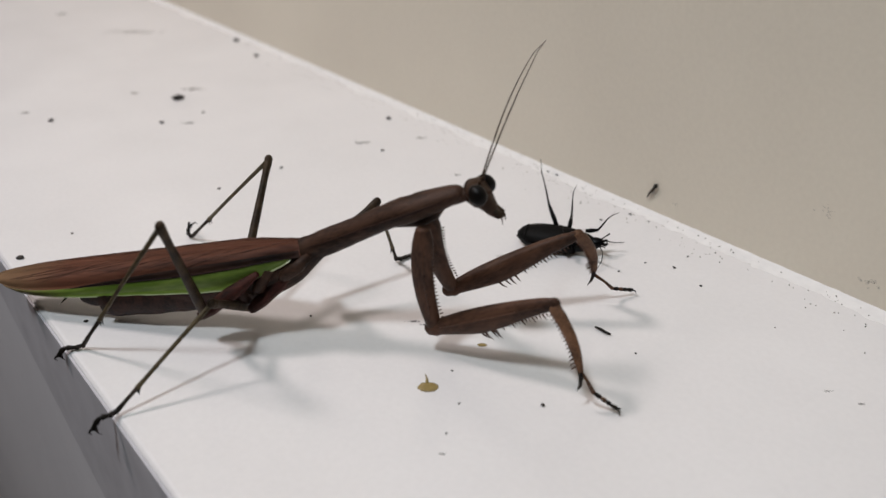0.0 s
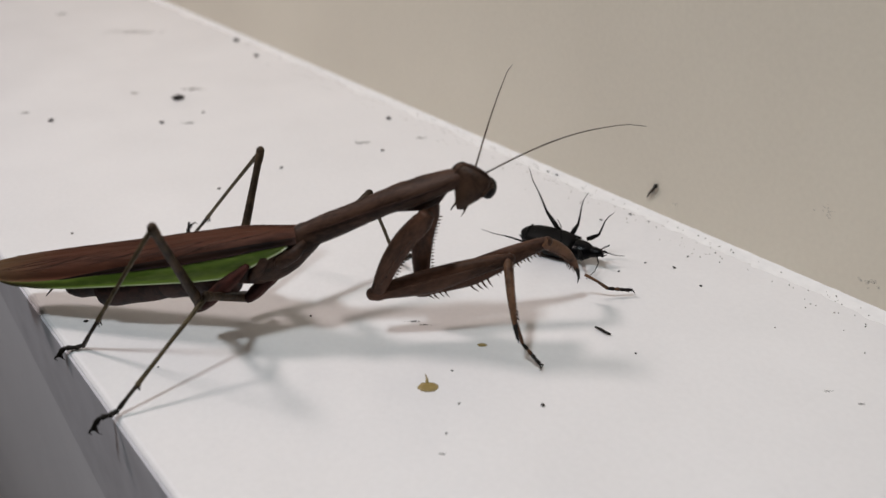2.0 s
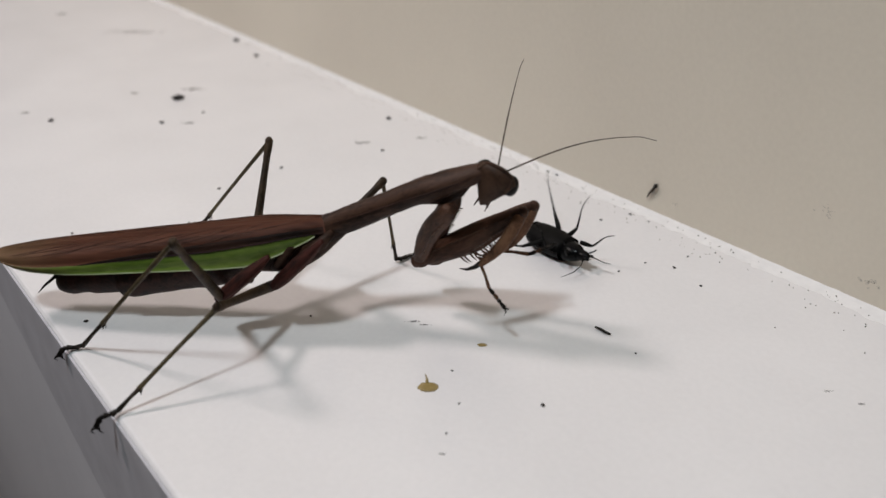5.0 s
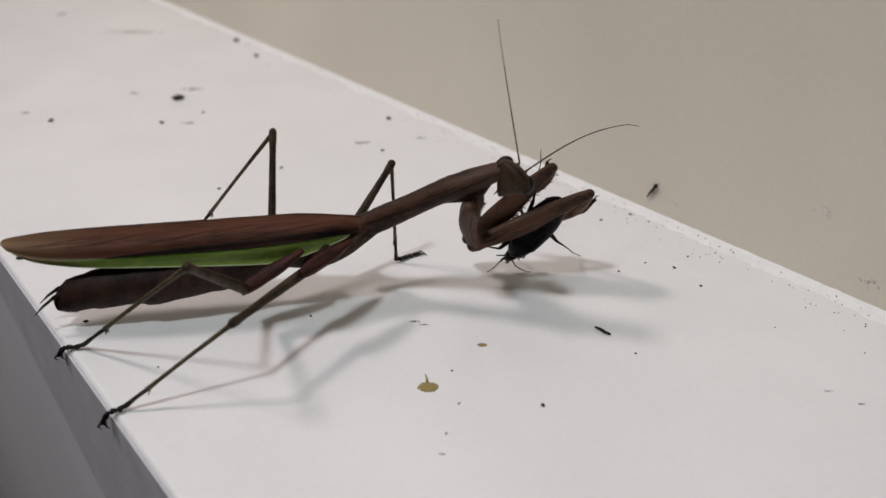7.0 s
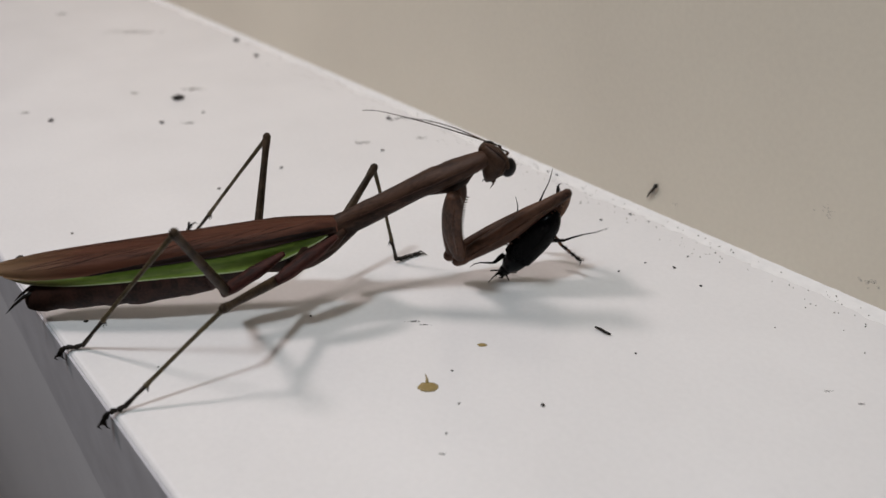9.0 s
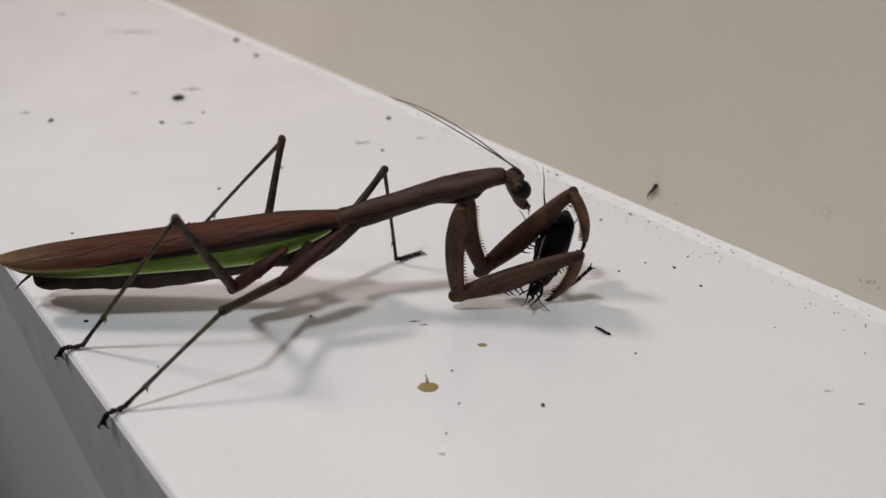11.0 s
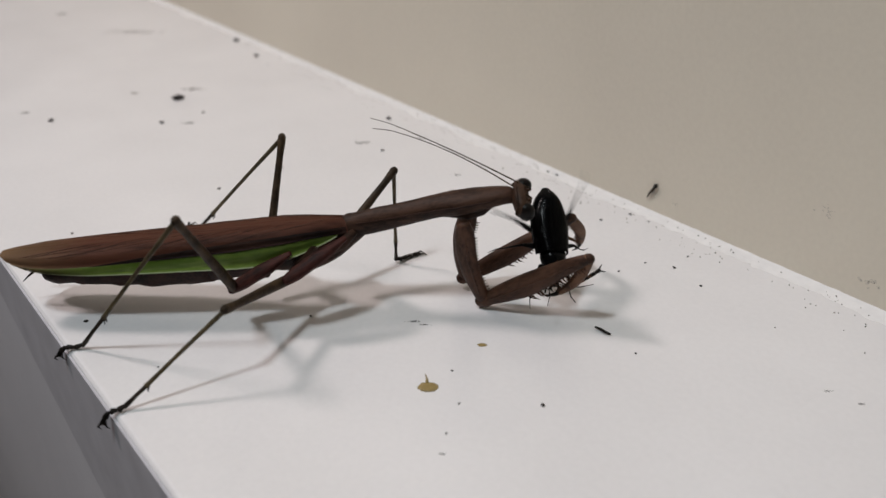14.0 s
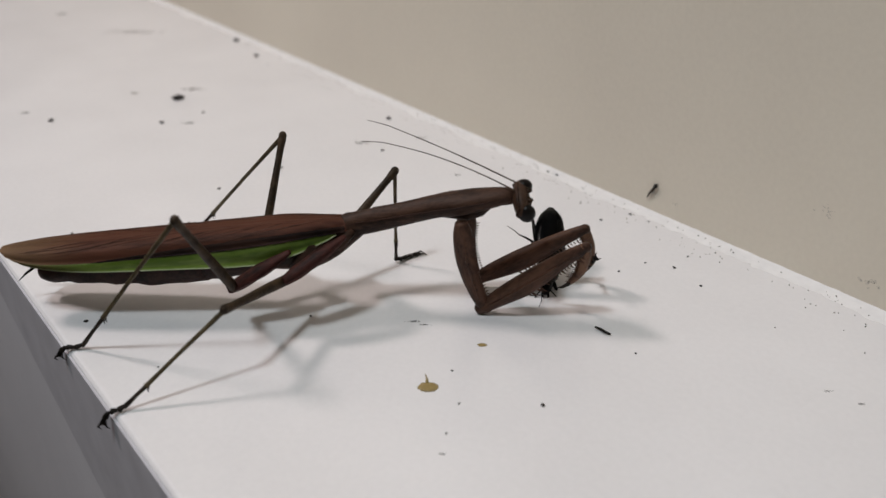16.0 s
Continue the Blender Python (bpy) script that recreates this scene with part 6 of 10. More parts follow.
    walk(mantis_parts["ffemur"], [
        (0, pose(0.01128, 0.02196, 0.00696, 0.0, -24.5, 54.4)),
        (0.5, pose(0.01129, 0.02195, 0.00695, 0.0, -24.5, 54.4)),
        (1, pose(0.01057, 0.02072, 0.00699, -3.9, -25.1, 55.5)),
        (1.5, pose(0.00873, 0.01853, 0.00749, -6.0, -21.5, 54.7)),
        (2, pose(0.00913, 0.01750, 0.00791, -11.2, -18.9, 59.8)),
        (2.5, pose(0.00908, 0.01735, 0.00767, -11.2, -21.6, 55.3)),
        (3, pose(0.00877, 0.01726, 0.00741, -14.0, -20.5, 57.3)),
        (3.5, pose(0.00717, 0.01466, 0.00856, 5.4, -34.5, 45.2)),
        (3.75, pose(0.00694, 0.01317, 0.00870, -0.1, -36.9, 49.6)),
        (4, pose(0.00530, 0.01262, 0.00960, -0.2, -39.7, 51.4)),
        (4.2, pose(0.00505, 0.01244, 0.00980, 0.8, -38.6, 50.8)),
        (4.5, pose(0.00541, 0.01408, 0.00961, 2.7, -38.9, 40.9)),
        (4.8, pose(0.00507, 0.01672, 0.00947, 5.0, -38.2, 32.0)),
        (5.1, pose(0.00494, 0.01937, 0.00952, 7.5, -36.9, 24.1)),
        (5.4, pose(0.00504, 0.02199, 0.00977, 10.5, -34.9, 17.0)),
        (5.7, pose(0.00536, 0.02456, 0.01020, 12.8, -32.4, 10.7)),
        (6, pose(0.00588, 0.02707, 0.01077, 15.0, -29.5, 5.0)),
        (6.3, pose(0.00885, 0.02695, 0.01110, 24.5, -25.6, -0.7)),
        (6.5, pose(0.00421, 0.02128, 0.01003, 19.7, -42.4, 7.4)),
        (7, pose(0.00474, 0.02135, 0.00824, 30.2, -47.9, 27.5)),
        (7.25, pose(0.00206, 0.02315, 0.00728, 29.8, -51.0, 22.8)),
        (7.5, pose(0.00299, 0.02049, 0.00676, 40.1, -52.2, 9.6)),
        (7.75, pose(0.00198, 0.02221, 0.00652, 20.7, -43.6, 31.6)),
        (8, pose(0.00325, 0.02117, 0.00639, 20.8, -27.8, 55.8)),
        (8.5, pose(0.00505, 0.02246, 0.00640, 19.9, -32.9, 46.7)),
        (9, pose(0.00562, 0.02090, 0.00628, 16.6, -28.1, 56.5)),
        (9.2, pose(0.00634, 0.02385, 0.00550, 27.3, -37.9, 40.0)),
        (9.6, pose(0.00794, 0.02335, 0.00553, 7.2, -40.4, 40.7)),
        (10, pose(0.00857, 0.02336, 0.00521, 5.4, -42.0, 42.4)),
        (10.4, pose(0.00919, 0.02338, 0.00488, 4.2, -43.5, 44.3)),
        (10.8, pose(0.00982, 0.02340, 0.00456, 4.0, -44.9, 46.7)),
        (11.3, pose(0.00974, 0.02395, 0.00407, 18.9, -46.9, 48.0)),
        (11.5, pose(0.00977, 0.02406, 0.00404, 19.2, -47.2, 47.4)),
        (12, pose(0.00972, 0.02399, 0.00394, 18.7, -48.3, 46.8)),
        (12.5, pose(0.01121, 0.02359, 0.00329, 23.2, -50.2, 47.4)),
        (13, pose(0.01125, 0.02356, 0.00341, 20.7, -50.1, 51.1)),
        (13.25, pose(0.00947, 0.02395, 0.00337, 19.4, -60.8, 35.3)),
        (13.5, pose(0.00686, 0.02398, 0.00345, 1.3, -66.6, 24.0)),
        (13.75, pose(0.00706, 0.02250, 0.00294, 27.5, -53.1, 29.8)),
        (14, pose(0.00638, 0.02093, 0.00243, 21.4, -32.5, 51.3)),
        (14.25, pose(0.00537, 0.02004, 0.00265, 1.9, -43.7, 52.2)),
        (14.5, pose(0.00414, 0.01889, 0.00368, 14.9, -50.8, 64.4)),
        (14.75, pose(0.00533, 0.01989, 0.00268, 4.4, -45.4, 47.6)),
        (15, pose(0.00616, 0.02085, 0.00243, 22.8, -36.5, 40.6)),
        (15.5, pose(0.00822, 0.02238, 0.00232, 19.3, -28.4, 38.8)),
        (16, pose(0.00820, 0.02216, 0.00221, 14.5, -30.3, 45.3))])
    walk(mantis_parts["ftibia"], [
        (0, pose(0.02420, 0.03993, 0.01708, 26.4, 58.7, 95.3)),
        (0.5, pose(0.02421, 0.03993, 0.01708, 26.4, 58.7, 95.3)),
        (1, pose(0.02296, 0.03865, 0.01727, 13.8, 54.6, 94.1)),
        (1.5, pose(0.02148, 0.03633, 0.01618, 6.0, 45.6, 93.3)),
        (2, pose(0.02019, 0.03627, 0.01541, -3.7, 42.9, 86.4)),
        (2.5, pose(0.02134, 0.03490, 0.01622, -3.6, 42.4, 91.7)),
        (3, pose(0.02051, 0.03534, 0.01553, -8.6, 42.0, 85.6)),
        (3.5, pose(0.02051, 0.02819, 0.02157, 5.0, 34.6, 17.1)),
        (3.75, pose(0.01885, 0.02723, 0.02250, -7.8, 47.1, -4.3)),
        (4, pose(0.01634, 0.02651, 0.02429, -14.8, 58.9, -23.3)),
        (4.2, pose(0.01640, 0.02646, 0.02413, -24.4, 63.6, -38.6)),
        (4.5, pose(0.01892, 0.02586, 0.02405, -176.6, 69.9, -140.5)),
        (4.8, pose(0.02038, 0.02634, 0.02372, -179.7, 62.1, -146.4)),
        (5.1, pose(0.02175, 0.02691, 0.02332, 176.6, 59.5, -152.7)),
        (5.4, pose(0.02311, 0.02755, 0.02291, 169.2, 61.5, -161.8)),
        (5.7, pose(0.02446, 0.02819, 0.02252, 164.1, 57.0, -169.1)),
        (6, pose(0.02584, 0.02887, 0.02209, 160.0, 49.3, -175.5)),
        (6.3, pose(0.02961, 0.02671, 0.02103, 148.1, 32.5, 171.3)),
        (6.5, pose(0.02104, 0.02348, 0.02556, 155.1, 37.8, 173.2)),
        (7, pose(0.01839, 0.02852, 0.02534, 124.3, 47.3, 170.2)),
        (7.25, pose(0.01540, 0.02879, 0.02517, 38.7, 51.5, 83.3)),
        (7.33, pose(0.01588, 0.02682, 0.02510, 23.2, 17.6, 50.3)),
        (7.42, pose(0.01647, 0.02473, 0.02505, 27.8, -18.2, 26.4)),
        (7.5, pose(0.01688, 0.02285, 0.02493, 54.4, -46.9, -12.4)),
        (7.58, pose(0.01681, 0.02537, 0.02417, 27.2, -19.3, 24.1)),
        (7.67, pose(0.01646, 0.02822, 0.02329, 20.1, 15.4, 45.3)),
        (7.75, pose(0.01616, 0.03100, 0.02237, 28.7, 50.2, 71.0)),
        (8, pose(0.01470, 0.03822, 0.01713, 120.6, 46.6, 169.2)),
        (8.5, pose(0.01824, 0.03659, 0.01888, 120.9, 51.2, 167.8)),
        (9, pose(0.01711, 0.03840, 0.01739, 114.9, 54.0, 164.4)),
        (9.2, pose(0.02022, 0.03558, 0.01963, 75.2, 47.0, 127.4)),
        (9.6, pose(0.02120, 0.03483, 0.02045, 7.7, 68.2, 44.7)),
        (10, pose(0.02118, 0.03493, 0.02060, -0.8, 53.9, 34.7)),
        (10.4, pose(0.02110, 0.03512, 0.02071, -3.0, 59.7, 32.8)),
        (10.8, pose(0.02097, 0.03533, 0.02081, -1.7, 67.8, 35.3)),
        (11.3, pose(0.02024, 0.03572, 0.02086, 63.5, 60.7, 113.7)),
        (11.5, pose(0.02034, 0.03563, 0.02093, 63.7, 60.7, 113.8)),
        (12, pose(0.02017, 0.03523, 0.02112, 60.1, 61.5, 109.7)),
        (12.5, pose(0.02116, 0.03450, 0.02098, 94.4, 57.2, 147.3)),
        (13, pose(0.02051, 0.03513, 0.02107, 95.5, 59.6, 148.0)),
        (13.25, pose(0.01864, 0.03048, 0.02346, 12.5, 47.0, 53.4)),
        (13.38, pose(0.01700, 0.02901, 0.02407, 1.3, 2.9, 14.1)),
        (13.5, pose(0.01520, 0.02773, 0.02457, 22.2, -37.8, -26.8)),
        (13.58, pose(0.01657, 0.02818, 0.02357, 6.3, -11.0, 8.5)),
        (13.67, pose(0.01792, 0.02866, 0.02253, 8.0, 19.2, 37.1)),
        (13.75, pose(0.01904, 0.02942, 0.02135, 29.5, 43.6, 77.2)),
        (14, pose(0.01848, 0.03616, 0.01478, 60.5, 48.9, 112.2)),
        (14.25, pose(0.01552, 0.03327, 0.01854, -1.2, 57.2, 37.2)),
        (14.5, pose(0.01038, 0.03208, 0.02154, 41.7, 51.4, 98.2)),
        (14.75, pose(0.01620, 0.03191, 0.01904, 3.4, 66.6, 41.9)),
        (15, pose(0.02019, 0.03296, 0.01610, 81.2, 54.7, 130.0)),
        (15.5, pose(0.02398, 0.03513, 0.01326, 75.6, 59.4, 119.6)),
        (16, pose(0.02215, 0.03636, 0.01379, 71.2, 66.9, 114.8))])
    walk(mantis_parts["ftarsus"], [
        (0, pose(0.02356, 0.04660, 0.00612, 0.0, 30.2, 71.7)),
        (0.5, pose(0.02357, 0.04659, 0.00612, -0.0, 30.2, 71.7)),
        (1, pose(0.02235, 0.04681, 0.00579, -1.5, 27.5, 68.6)),
        (1.5, pose(0.02082, 0.04731, 0.00494, -5.4, 22.1, 59.2)),
        (2, pose(0.02082, 0.04732, 0.00511, -6.9, 22.2, 55.2)),
        (2.5, pose(0.02092, 0.04708, 0.00509, -7.0, 22.2, 55.2)),
        (3, pose(0.02134, 0.04682, 0.00516, -6.9, 22.3, 55.3)),
        (3.5, pose(0.02872, 0.03068, 0.01568, 2.6, 32.9, 75.6)),
        (3.75, pose(0.02603, 0.02666, 0.01482, -11.9, 50.1, 54.2)),
        (4, pose(0.02120, 0.02440, 0.01563, 21.9, 59.3, 94.8)),
        (4.2, pose(0.01988, 0.02368, 0.01531, 25.6, 62.0, 99.1)),
        (4.5, pose(0.01604, 0.02349, 0.01385, -17.4, 32.1, 44.2)),
        (4.8, pose(0.01614, 0.02352, 0.01412, -18.4, 5.6, 41.0)),
        (5.1, pose(0.01685, 0.02439, 0.01397, -18.4, -22.0, 40.8)),
        (5.4, pose(0.01819, 0.02594, 0.01336, -18.8, -52.8, 41.4)),
        (5.7, pose(0.01865, 0.02707, 0.01341, -19.1, -71.0, 41.7)),
        (6, pose(0.01878, 0.02832, 0.01386, -46.2, -85.3, 69.2)),
        (6.3, pose(0.02055, 0.02809, 0.01519, -137.0, -67.5, 160.9)),
        (6.5, pose(0.01251, 0.02449, 0.01891, -6.3, -41.9, 23.0)),
        (7, pose(0.01112, 0.02977, 0.01736, 10.1, -59.1, 2.1)),
        (7.25, pose(0.01618, 0.03551, 0.01668, 159.8, -68.7, -150.5)),
        (7.33, pose(0.01882, 0.03077, 0.02207, -167.1, -28.9, 168.8)),
        (7.42, pose(0.02156, 0.02591, 0.02749, -165.3, 15.2, 154.6)),
        (7.5, pose(0.02412, 0.02126, 0.03285, 179.4, 57.8, 130.7)),
        (7.58, pose(0.02239, 0.02651, 0.02667, -163.3, 18.8, 156.8)),
        (7.67, pose(0.02038, 0.03208, 0.02036, -163.7, -22.2, 171.5)),
        (7.75, pose(0.01842, 0.03758, 0.01402, 175.6, -60.6, -159.3)),
        (8, pose(0.00737, 0.03962, 0.00923, 11.7, -57.1, 6.9)),
        (8.5, pose(0.01159, 0.03803, 0.01042, 6.4, -61.5, 13.0)),
        (9, pose(0.01097, 0.04012, 0.00860, 9.4, -72.6, 9.8)),
        (9.2, pose(0.01572, 0.04147, 0.01170, 129.8, -75.0, -112.5)),
        (9.6, pose(0.02407, 0.03766, 0.01037, 153.6, -66.2, -137.7)),
        (10, pose(0.02644, 0.03858, 0.01182, 155.5, -55.3, -139.9)),
        (10.4, pose(0.02571, 0.03809, 0.01133, 155.0, -62.1, -139.3)),
        (10.8, pose(0.02432, 0.03770, 0.01075, 152.3, -70.5, -136.4)),
        (11.3, pose(0.01811, 0.04057, 0.01139, 94.2, -75.2, -76.1)),
        (11.5, pose(0.01820, 0.04049, 0.01146, 94.2, -75.2, -76.0)),
        (12, pose(0.01843, 0.04010, 0.01158, 94.0, -75.2, -75.9)),
        (12.5, pose(0.01620, 0.03769, 0.01186, 67.3, -52.3, -46.7)),
        (13, pose(0.01585, 0.03805, 0.01170, 79.3, -49.4, -62.2)),
        (13.25, pose(0.02305, 0.03642, 0.01551, 121.1, -42.1, -118.2)),
        (13.33, pose(0.02306, 0.03214, 0.02080, 133.1, -1.1, -148.3)),
        (13.42, pose(0.02298, 0.02795, 0.02605, 122.5, 40.2, -177.6)),
        (13.5, pose(0.02285, 0.02386, 0.03122, 60.4, 59.7, 106.9)),
        (13.58, pose(0.02225, 0.02815, 0.02551, 149.5, 57.2, -154.9)),
        (13.67, pose(0.02163, 0.03248, 0.01976, 170.0, 17.0, -123.4)),
        (13.75, pose(0.02079, 0.03708, 0.01386, 168.4, -26.1, -105.1)),
        (14, pose(0.01579, 0.04277, 0.00661, 161.7, -18.6, -87.4)),
        (14.25, pose(0.02021, 0.03683, 0.00941, 163.4, 14.8, -134.6)),
        (14.5, pose(0.00942, 0.03877, 0.01306, 134.8, 64.9, -174.2)),
        (14.75, pose(0.01941, 0.03479, 0.00907, 164.9, 22.8, -134.4)),
        (15, pose(0.01616, 0.03777, 0.00724, 174.2, 0.7, -91.4)),
        (15.5, pose(0.02126, 0.03993, 0.00391, 154.7, -38.8, -38.4)),
        (16, pose(0.02037, 0.04023, 0.00380, 154.7, -38.8, -38.4))])
    walk(mantis_parts["mcoxa"], [
        (0, pose(-0.00606, -0.00789, 0.00647, 84.8, -45.1, 47.8)),
        (0.5, pose(-0.00605, -0.00790, 0.00646, 84.8, -45.1, 47.9)),
        (1, pose(-0.00742, -0.00735, 0.00650, 90.2, -46.3, 40.3)),
        (1.5, pose(-0.00807, -0.00716, 0.00700, 92.5, -47.3, 37.2)),
        (2, pose(-0.00863, -0.00672, 0.00728, 94.3, -47.4, 34.8)),
        (2.5, pose(-0.00927, -0.00665, 0.00677, 94.4, -47.5, 34.5)),
        (3, pose(-0.00891, -0.00682, 0.00678, 93.0, -47.5, 36.4)),
        (3.5, pose(-0.00948, -0.00649, 0.00701, 96.1, -47.8, 32.3)),
        (3.75, pose(-0.00652, -0.00782, 0.00811, 87.8, -48.7, 43.4)),
        (4, pose(-0.01063, -0.00588, 0.00599, 96.8, -48.6, 31.4)),
        (4.2, pose(-0.01074, -0.00583, 0.00593, 97.5, -48.6, 30.5)),
        (4.5, pose(-0.00654, -0.00791, 0.00832, 94.5, -48.5, 34.5)),
        (4.8, pose(-0.00465, -0.00879, 0.00968, 89.1, -47.2, 41.8)),
        (5.1, pose(-0.00262, -0.00979, 0.01113, 81.9, -44.5, 51.8)),
        (5.4, pose(-0.00068, -0.01080, 0.01253, 73.7, -39.8, 63.9)),
        (5.7, pose(0.00114, -0.01183, 0.01384, 66.0, -32.3, 76.9)),
        (6, pose(0.00276, -0.01286, 0.01496, 60.0, -21.5, 90.2)),
        (6.3, pose(0.00851, -0.01831, 0.01670, 56.3, 4.5, 114.4)),
        (6.5, pose(0.00830, -0.01752, 0.01659, 56.3, 3.4, 114.9)),
        (7, pose(0.00589, -0.01599, 0.01459, 56.2, -2.3, 106.4)),
        (7.25, pose(0.00235, -0.01260, 0.01339, 59.6, -20.1, 89.4)),
        (7.5, pose(0.00344, -0.01480, 0.01289, 58.0, -10.2, 95.2)),
        (7.75, pose(0.00122, -0.01242, 0.01245, 61.9, -23.8, 82.1)),
        (8, pose(0.00159, -0.01390, 0.01236, 60.6, -16.0, 85.9)),
        (8.5, pose(0.00243, -0.01439, 0.01185, 59.9, -19.2, 88.4)),
        (9, pose(0.00162, -0.01362, 0.01188, 61.8, -24.5, 83.2)),
        (9.2, pose(0.00121, -0.01341, 0.01222, 62.8, -24.6, 80.8)),
        (9.6, pose(0.00107, -0.01300, 0.01201, 65.0, -32.5, 76.3)),
        (10, pose(0.00115, -0.01313, 0.01202, 64.9, -33.1, 76.5)),
        (10.4, pose(0.00122, -0.01325, 0.01203, 64.6, -33.4, 77.0)),
        (10.8, pose(0.00126, -0.01337, 0.01202, 64.1, -33.5, 77.9)),
        (11.3, pose(0.00118, -0.01372, 0.01227, 62.3, -29.1, 81.3)),
        (11.5, pose(0.00118, -0.01371, 0.01228, 62.2, -29.0, 81.5)),
        (12, pose(0.00125, -0.01390, 0.01226, 62.0, -27.2, 82.0)),
        (12.5, pose(0.00111, -0.01369, 0.01201, 62.3, -27.4, 81.3)),
        (13, pose(0.00099, -0.01360, 0.01200, 62.8, -28.1, 80.4)),
        (13.25, pose(0.00099, -0.01320, 0.01153, 64.0, -32.5, 77.9)),
        (13.5, pose(0.00135, -0.01382, 0.01149, 61.9, -27.1, 82.0)),
        (13.75, pose(0.00073, -0.01319, 0.01150, 64.6, -32.3, 76.6)),
        (14, pose(0.00027, -0.01341, 0.01187, 64.7, -27.5, 76.5)),
        (14.25, pose(0.00049, -0.01329, 0.01178, 65.0, -31.4, 75.9)),
        (14.5, pose(0.00017, -0.01340, 0.01198, 64.8, -27.6, 76.3)),
        (14.75, pose(0.00051, -0.01329, 0.01170, 64.7, -31.3, 76.5)),
        (15, pose(0.00040, -0.01341, 0.01178, 64.1, -27.2, 77.7)),
        (15.5, pose(0.00094, -0.01343, 0.01222, 62.8, -26.5, 80.6)),
        (16, pose(0.00065, -0.01339, 0.01206, 63.5, -26.9, 79.0))])
    walk(mantis_parts["mfemur"], [
        (0, pose(-0.01063, -0.00584, 0.00338, 0.0, -33.4, -51.3)),
        (0.5, pose(-0.01062, -0.00584, 0.00337, 0.0, -33.4, -51.3)),
        (1, pose(-0.01164, -0.00545, 0.00365, 0.0, -33.2, -50.8)),
        (1.5, pose(-0.01209, -0.00537, 0.00433, 0.0, -32.3, -50.9)),
        (2, pose(-0.01196, -0.00524, 0.00509, 0.0, -31.1, -51.5)),
        (2.5, pose(-0.01184, -0.00550, 0.00508, 0.0, -31.6, -51.2)),
        (3, pose(-0.01149, -0.00567, 0.00508, 0.0, -31.6, -51.2)),
        (3.5, pose(-0.01216, -0.00529, 0.00525, 0.0, -30.9, -51.2)),
        (3.75, pose(-0.01068, -0.00596, 0.00538, 0.0, -29.9, -53.3)),
        (4, pose(-0.01177, -0.00537, 0.00524, 0.0, -31.5, -50.7)),
        (4.2, pose(-0.01180, -0.00536, 0.00524, 0.0, -31.5, -50.6)),
        (4.5, pose(-0.01005, -0.00628, 0.00602, 0.0, -24.8, -54.9)),
        (4.8, pose(-0.00896, -0.00673, 0.00686, 0.0, -19.6, -59.0)),
        (5.1, pose(-0.00540, -0.00841, 0.00932, 0.0, -14.7, -62.1)),
        (5.4, pose(-0.00278, -0.00973, 0.01117, 0.0, -9.8, -65.5)),
        (5.7, pose(-0.00065, -0.01089, 0.01268, 0.0, -4.6, -69.2)),
        (6, pose(0.00106, -0.01195, 0.01386, 0.0, 0.9, -73.2)),
        (6.3, pose(0.00712, -0.01754, 0.01580, 0.0, 7.9, -78.4)),
        (6.5, pose(0.00690, -0.01675, 0.01568, 0.0, 8.4, -75.6)),
        (7, pose(0.00421, -0.01509, 0.01351, 0.0, 1.3, -69.5)),
        (7.25, pose(0.00016, -0.01144, 0.01197, 0.0, -1.9, -67.2)),
        (7.5, pose(0.00110, -0.01357, 0.01138, 0.0, -3.9, -65.1)),
        (7.75, pose(-0.00135, -0.01107, 0.01078, 0.0, -5.1, -65.0)),
        (8, pose(-0.00084, -0.01263, 0.01078, 0.0, -6.0, -64.5)),
        (8.5, pose(0.00040, -0.01338, 0.01053, 0.0, -12.2, -59.2)),
        (9, pose(-0.00059, -0.01252, 0.01046, 0.0, -12.8, -59.3)),
        (9.2, pose(-0.00080, -0.01241, 0.01092, 0.0, -12.1, -60.6)),
        (9.6, pose(-0.00107, -0.01192, 0.01062, 0.0, -12.1, -60.7)),
        (10, pose(-0.00095, -0.01208, 0.01066, 0.0, -12.1, -61.0)),
        (10.4, pose(-0.00085, -0.01221, 0.01069, 0.0, -12.1, -61.2)),
        (10.8, pose(-0.00080, -0.01234, 0.01069, 0.0, -12.2, -61.4)),
        (11.3, pose(-0.00068, -0.01279, 0.01106, 0.0, -12.2, -62.0)),
        (11.5, pose(-0.00068, -0.01278, 0.01107, 0.0, -12.2, -62.0)),
        (12, pose(-0.00061, -0.01297, 0.01105, 0.0, -12.2, -61.9)),
        (12.5, pose(-0.00100, -0.01263, 0.01064, 0.0, -12.4, -63.1)),
        (13, pose(-0.00112, -0.01253, 0.01063, 0.0, -12.4, -63.1)),
        (13.25, pose(-0.00136, -0.01200, 0.00999, 0.0, -12.9, -62.5)),
        (13.5, pose(-0.00082, -0.01272, 0.01007, 0.0, -13.7, -62.2)),
        (13.75, pose(-0.00166, -0.01198, 0.00995, 0.0, -12.7, -62.8)),
        (14, pose(-0.00195, -0.01228, 0.01042, 0.0, -12.0, -63.4)),
        (14.25, pose(-0.00186, -0.01209, 0.01025, 0.0, -11.5, -63.6)),
        (14.5, pose(-0.00198, -0.01230, 0.01058, 0.0, -11.4, -63.7)),
        (14.75, pose(-0.00183, -0.01209, 0.01017, 0.0, -11.5, -63.6)),
        (15, pose(-0.00174, -0.01231, 0.01038, 0.0, -11.7, -63.3)),
        (15.5, pose(-0.00131, -0.01229, 0.01077, 0.0, -11.3, -63.3)),
        (16, pose(-0.00151, -0.01229, 0.01066, 0.0, -11.7, -63.6))])
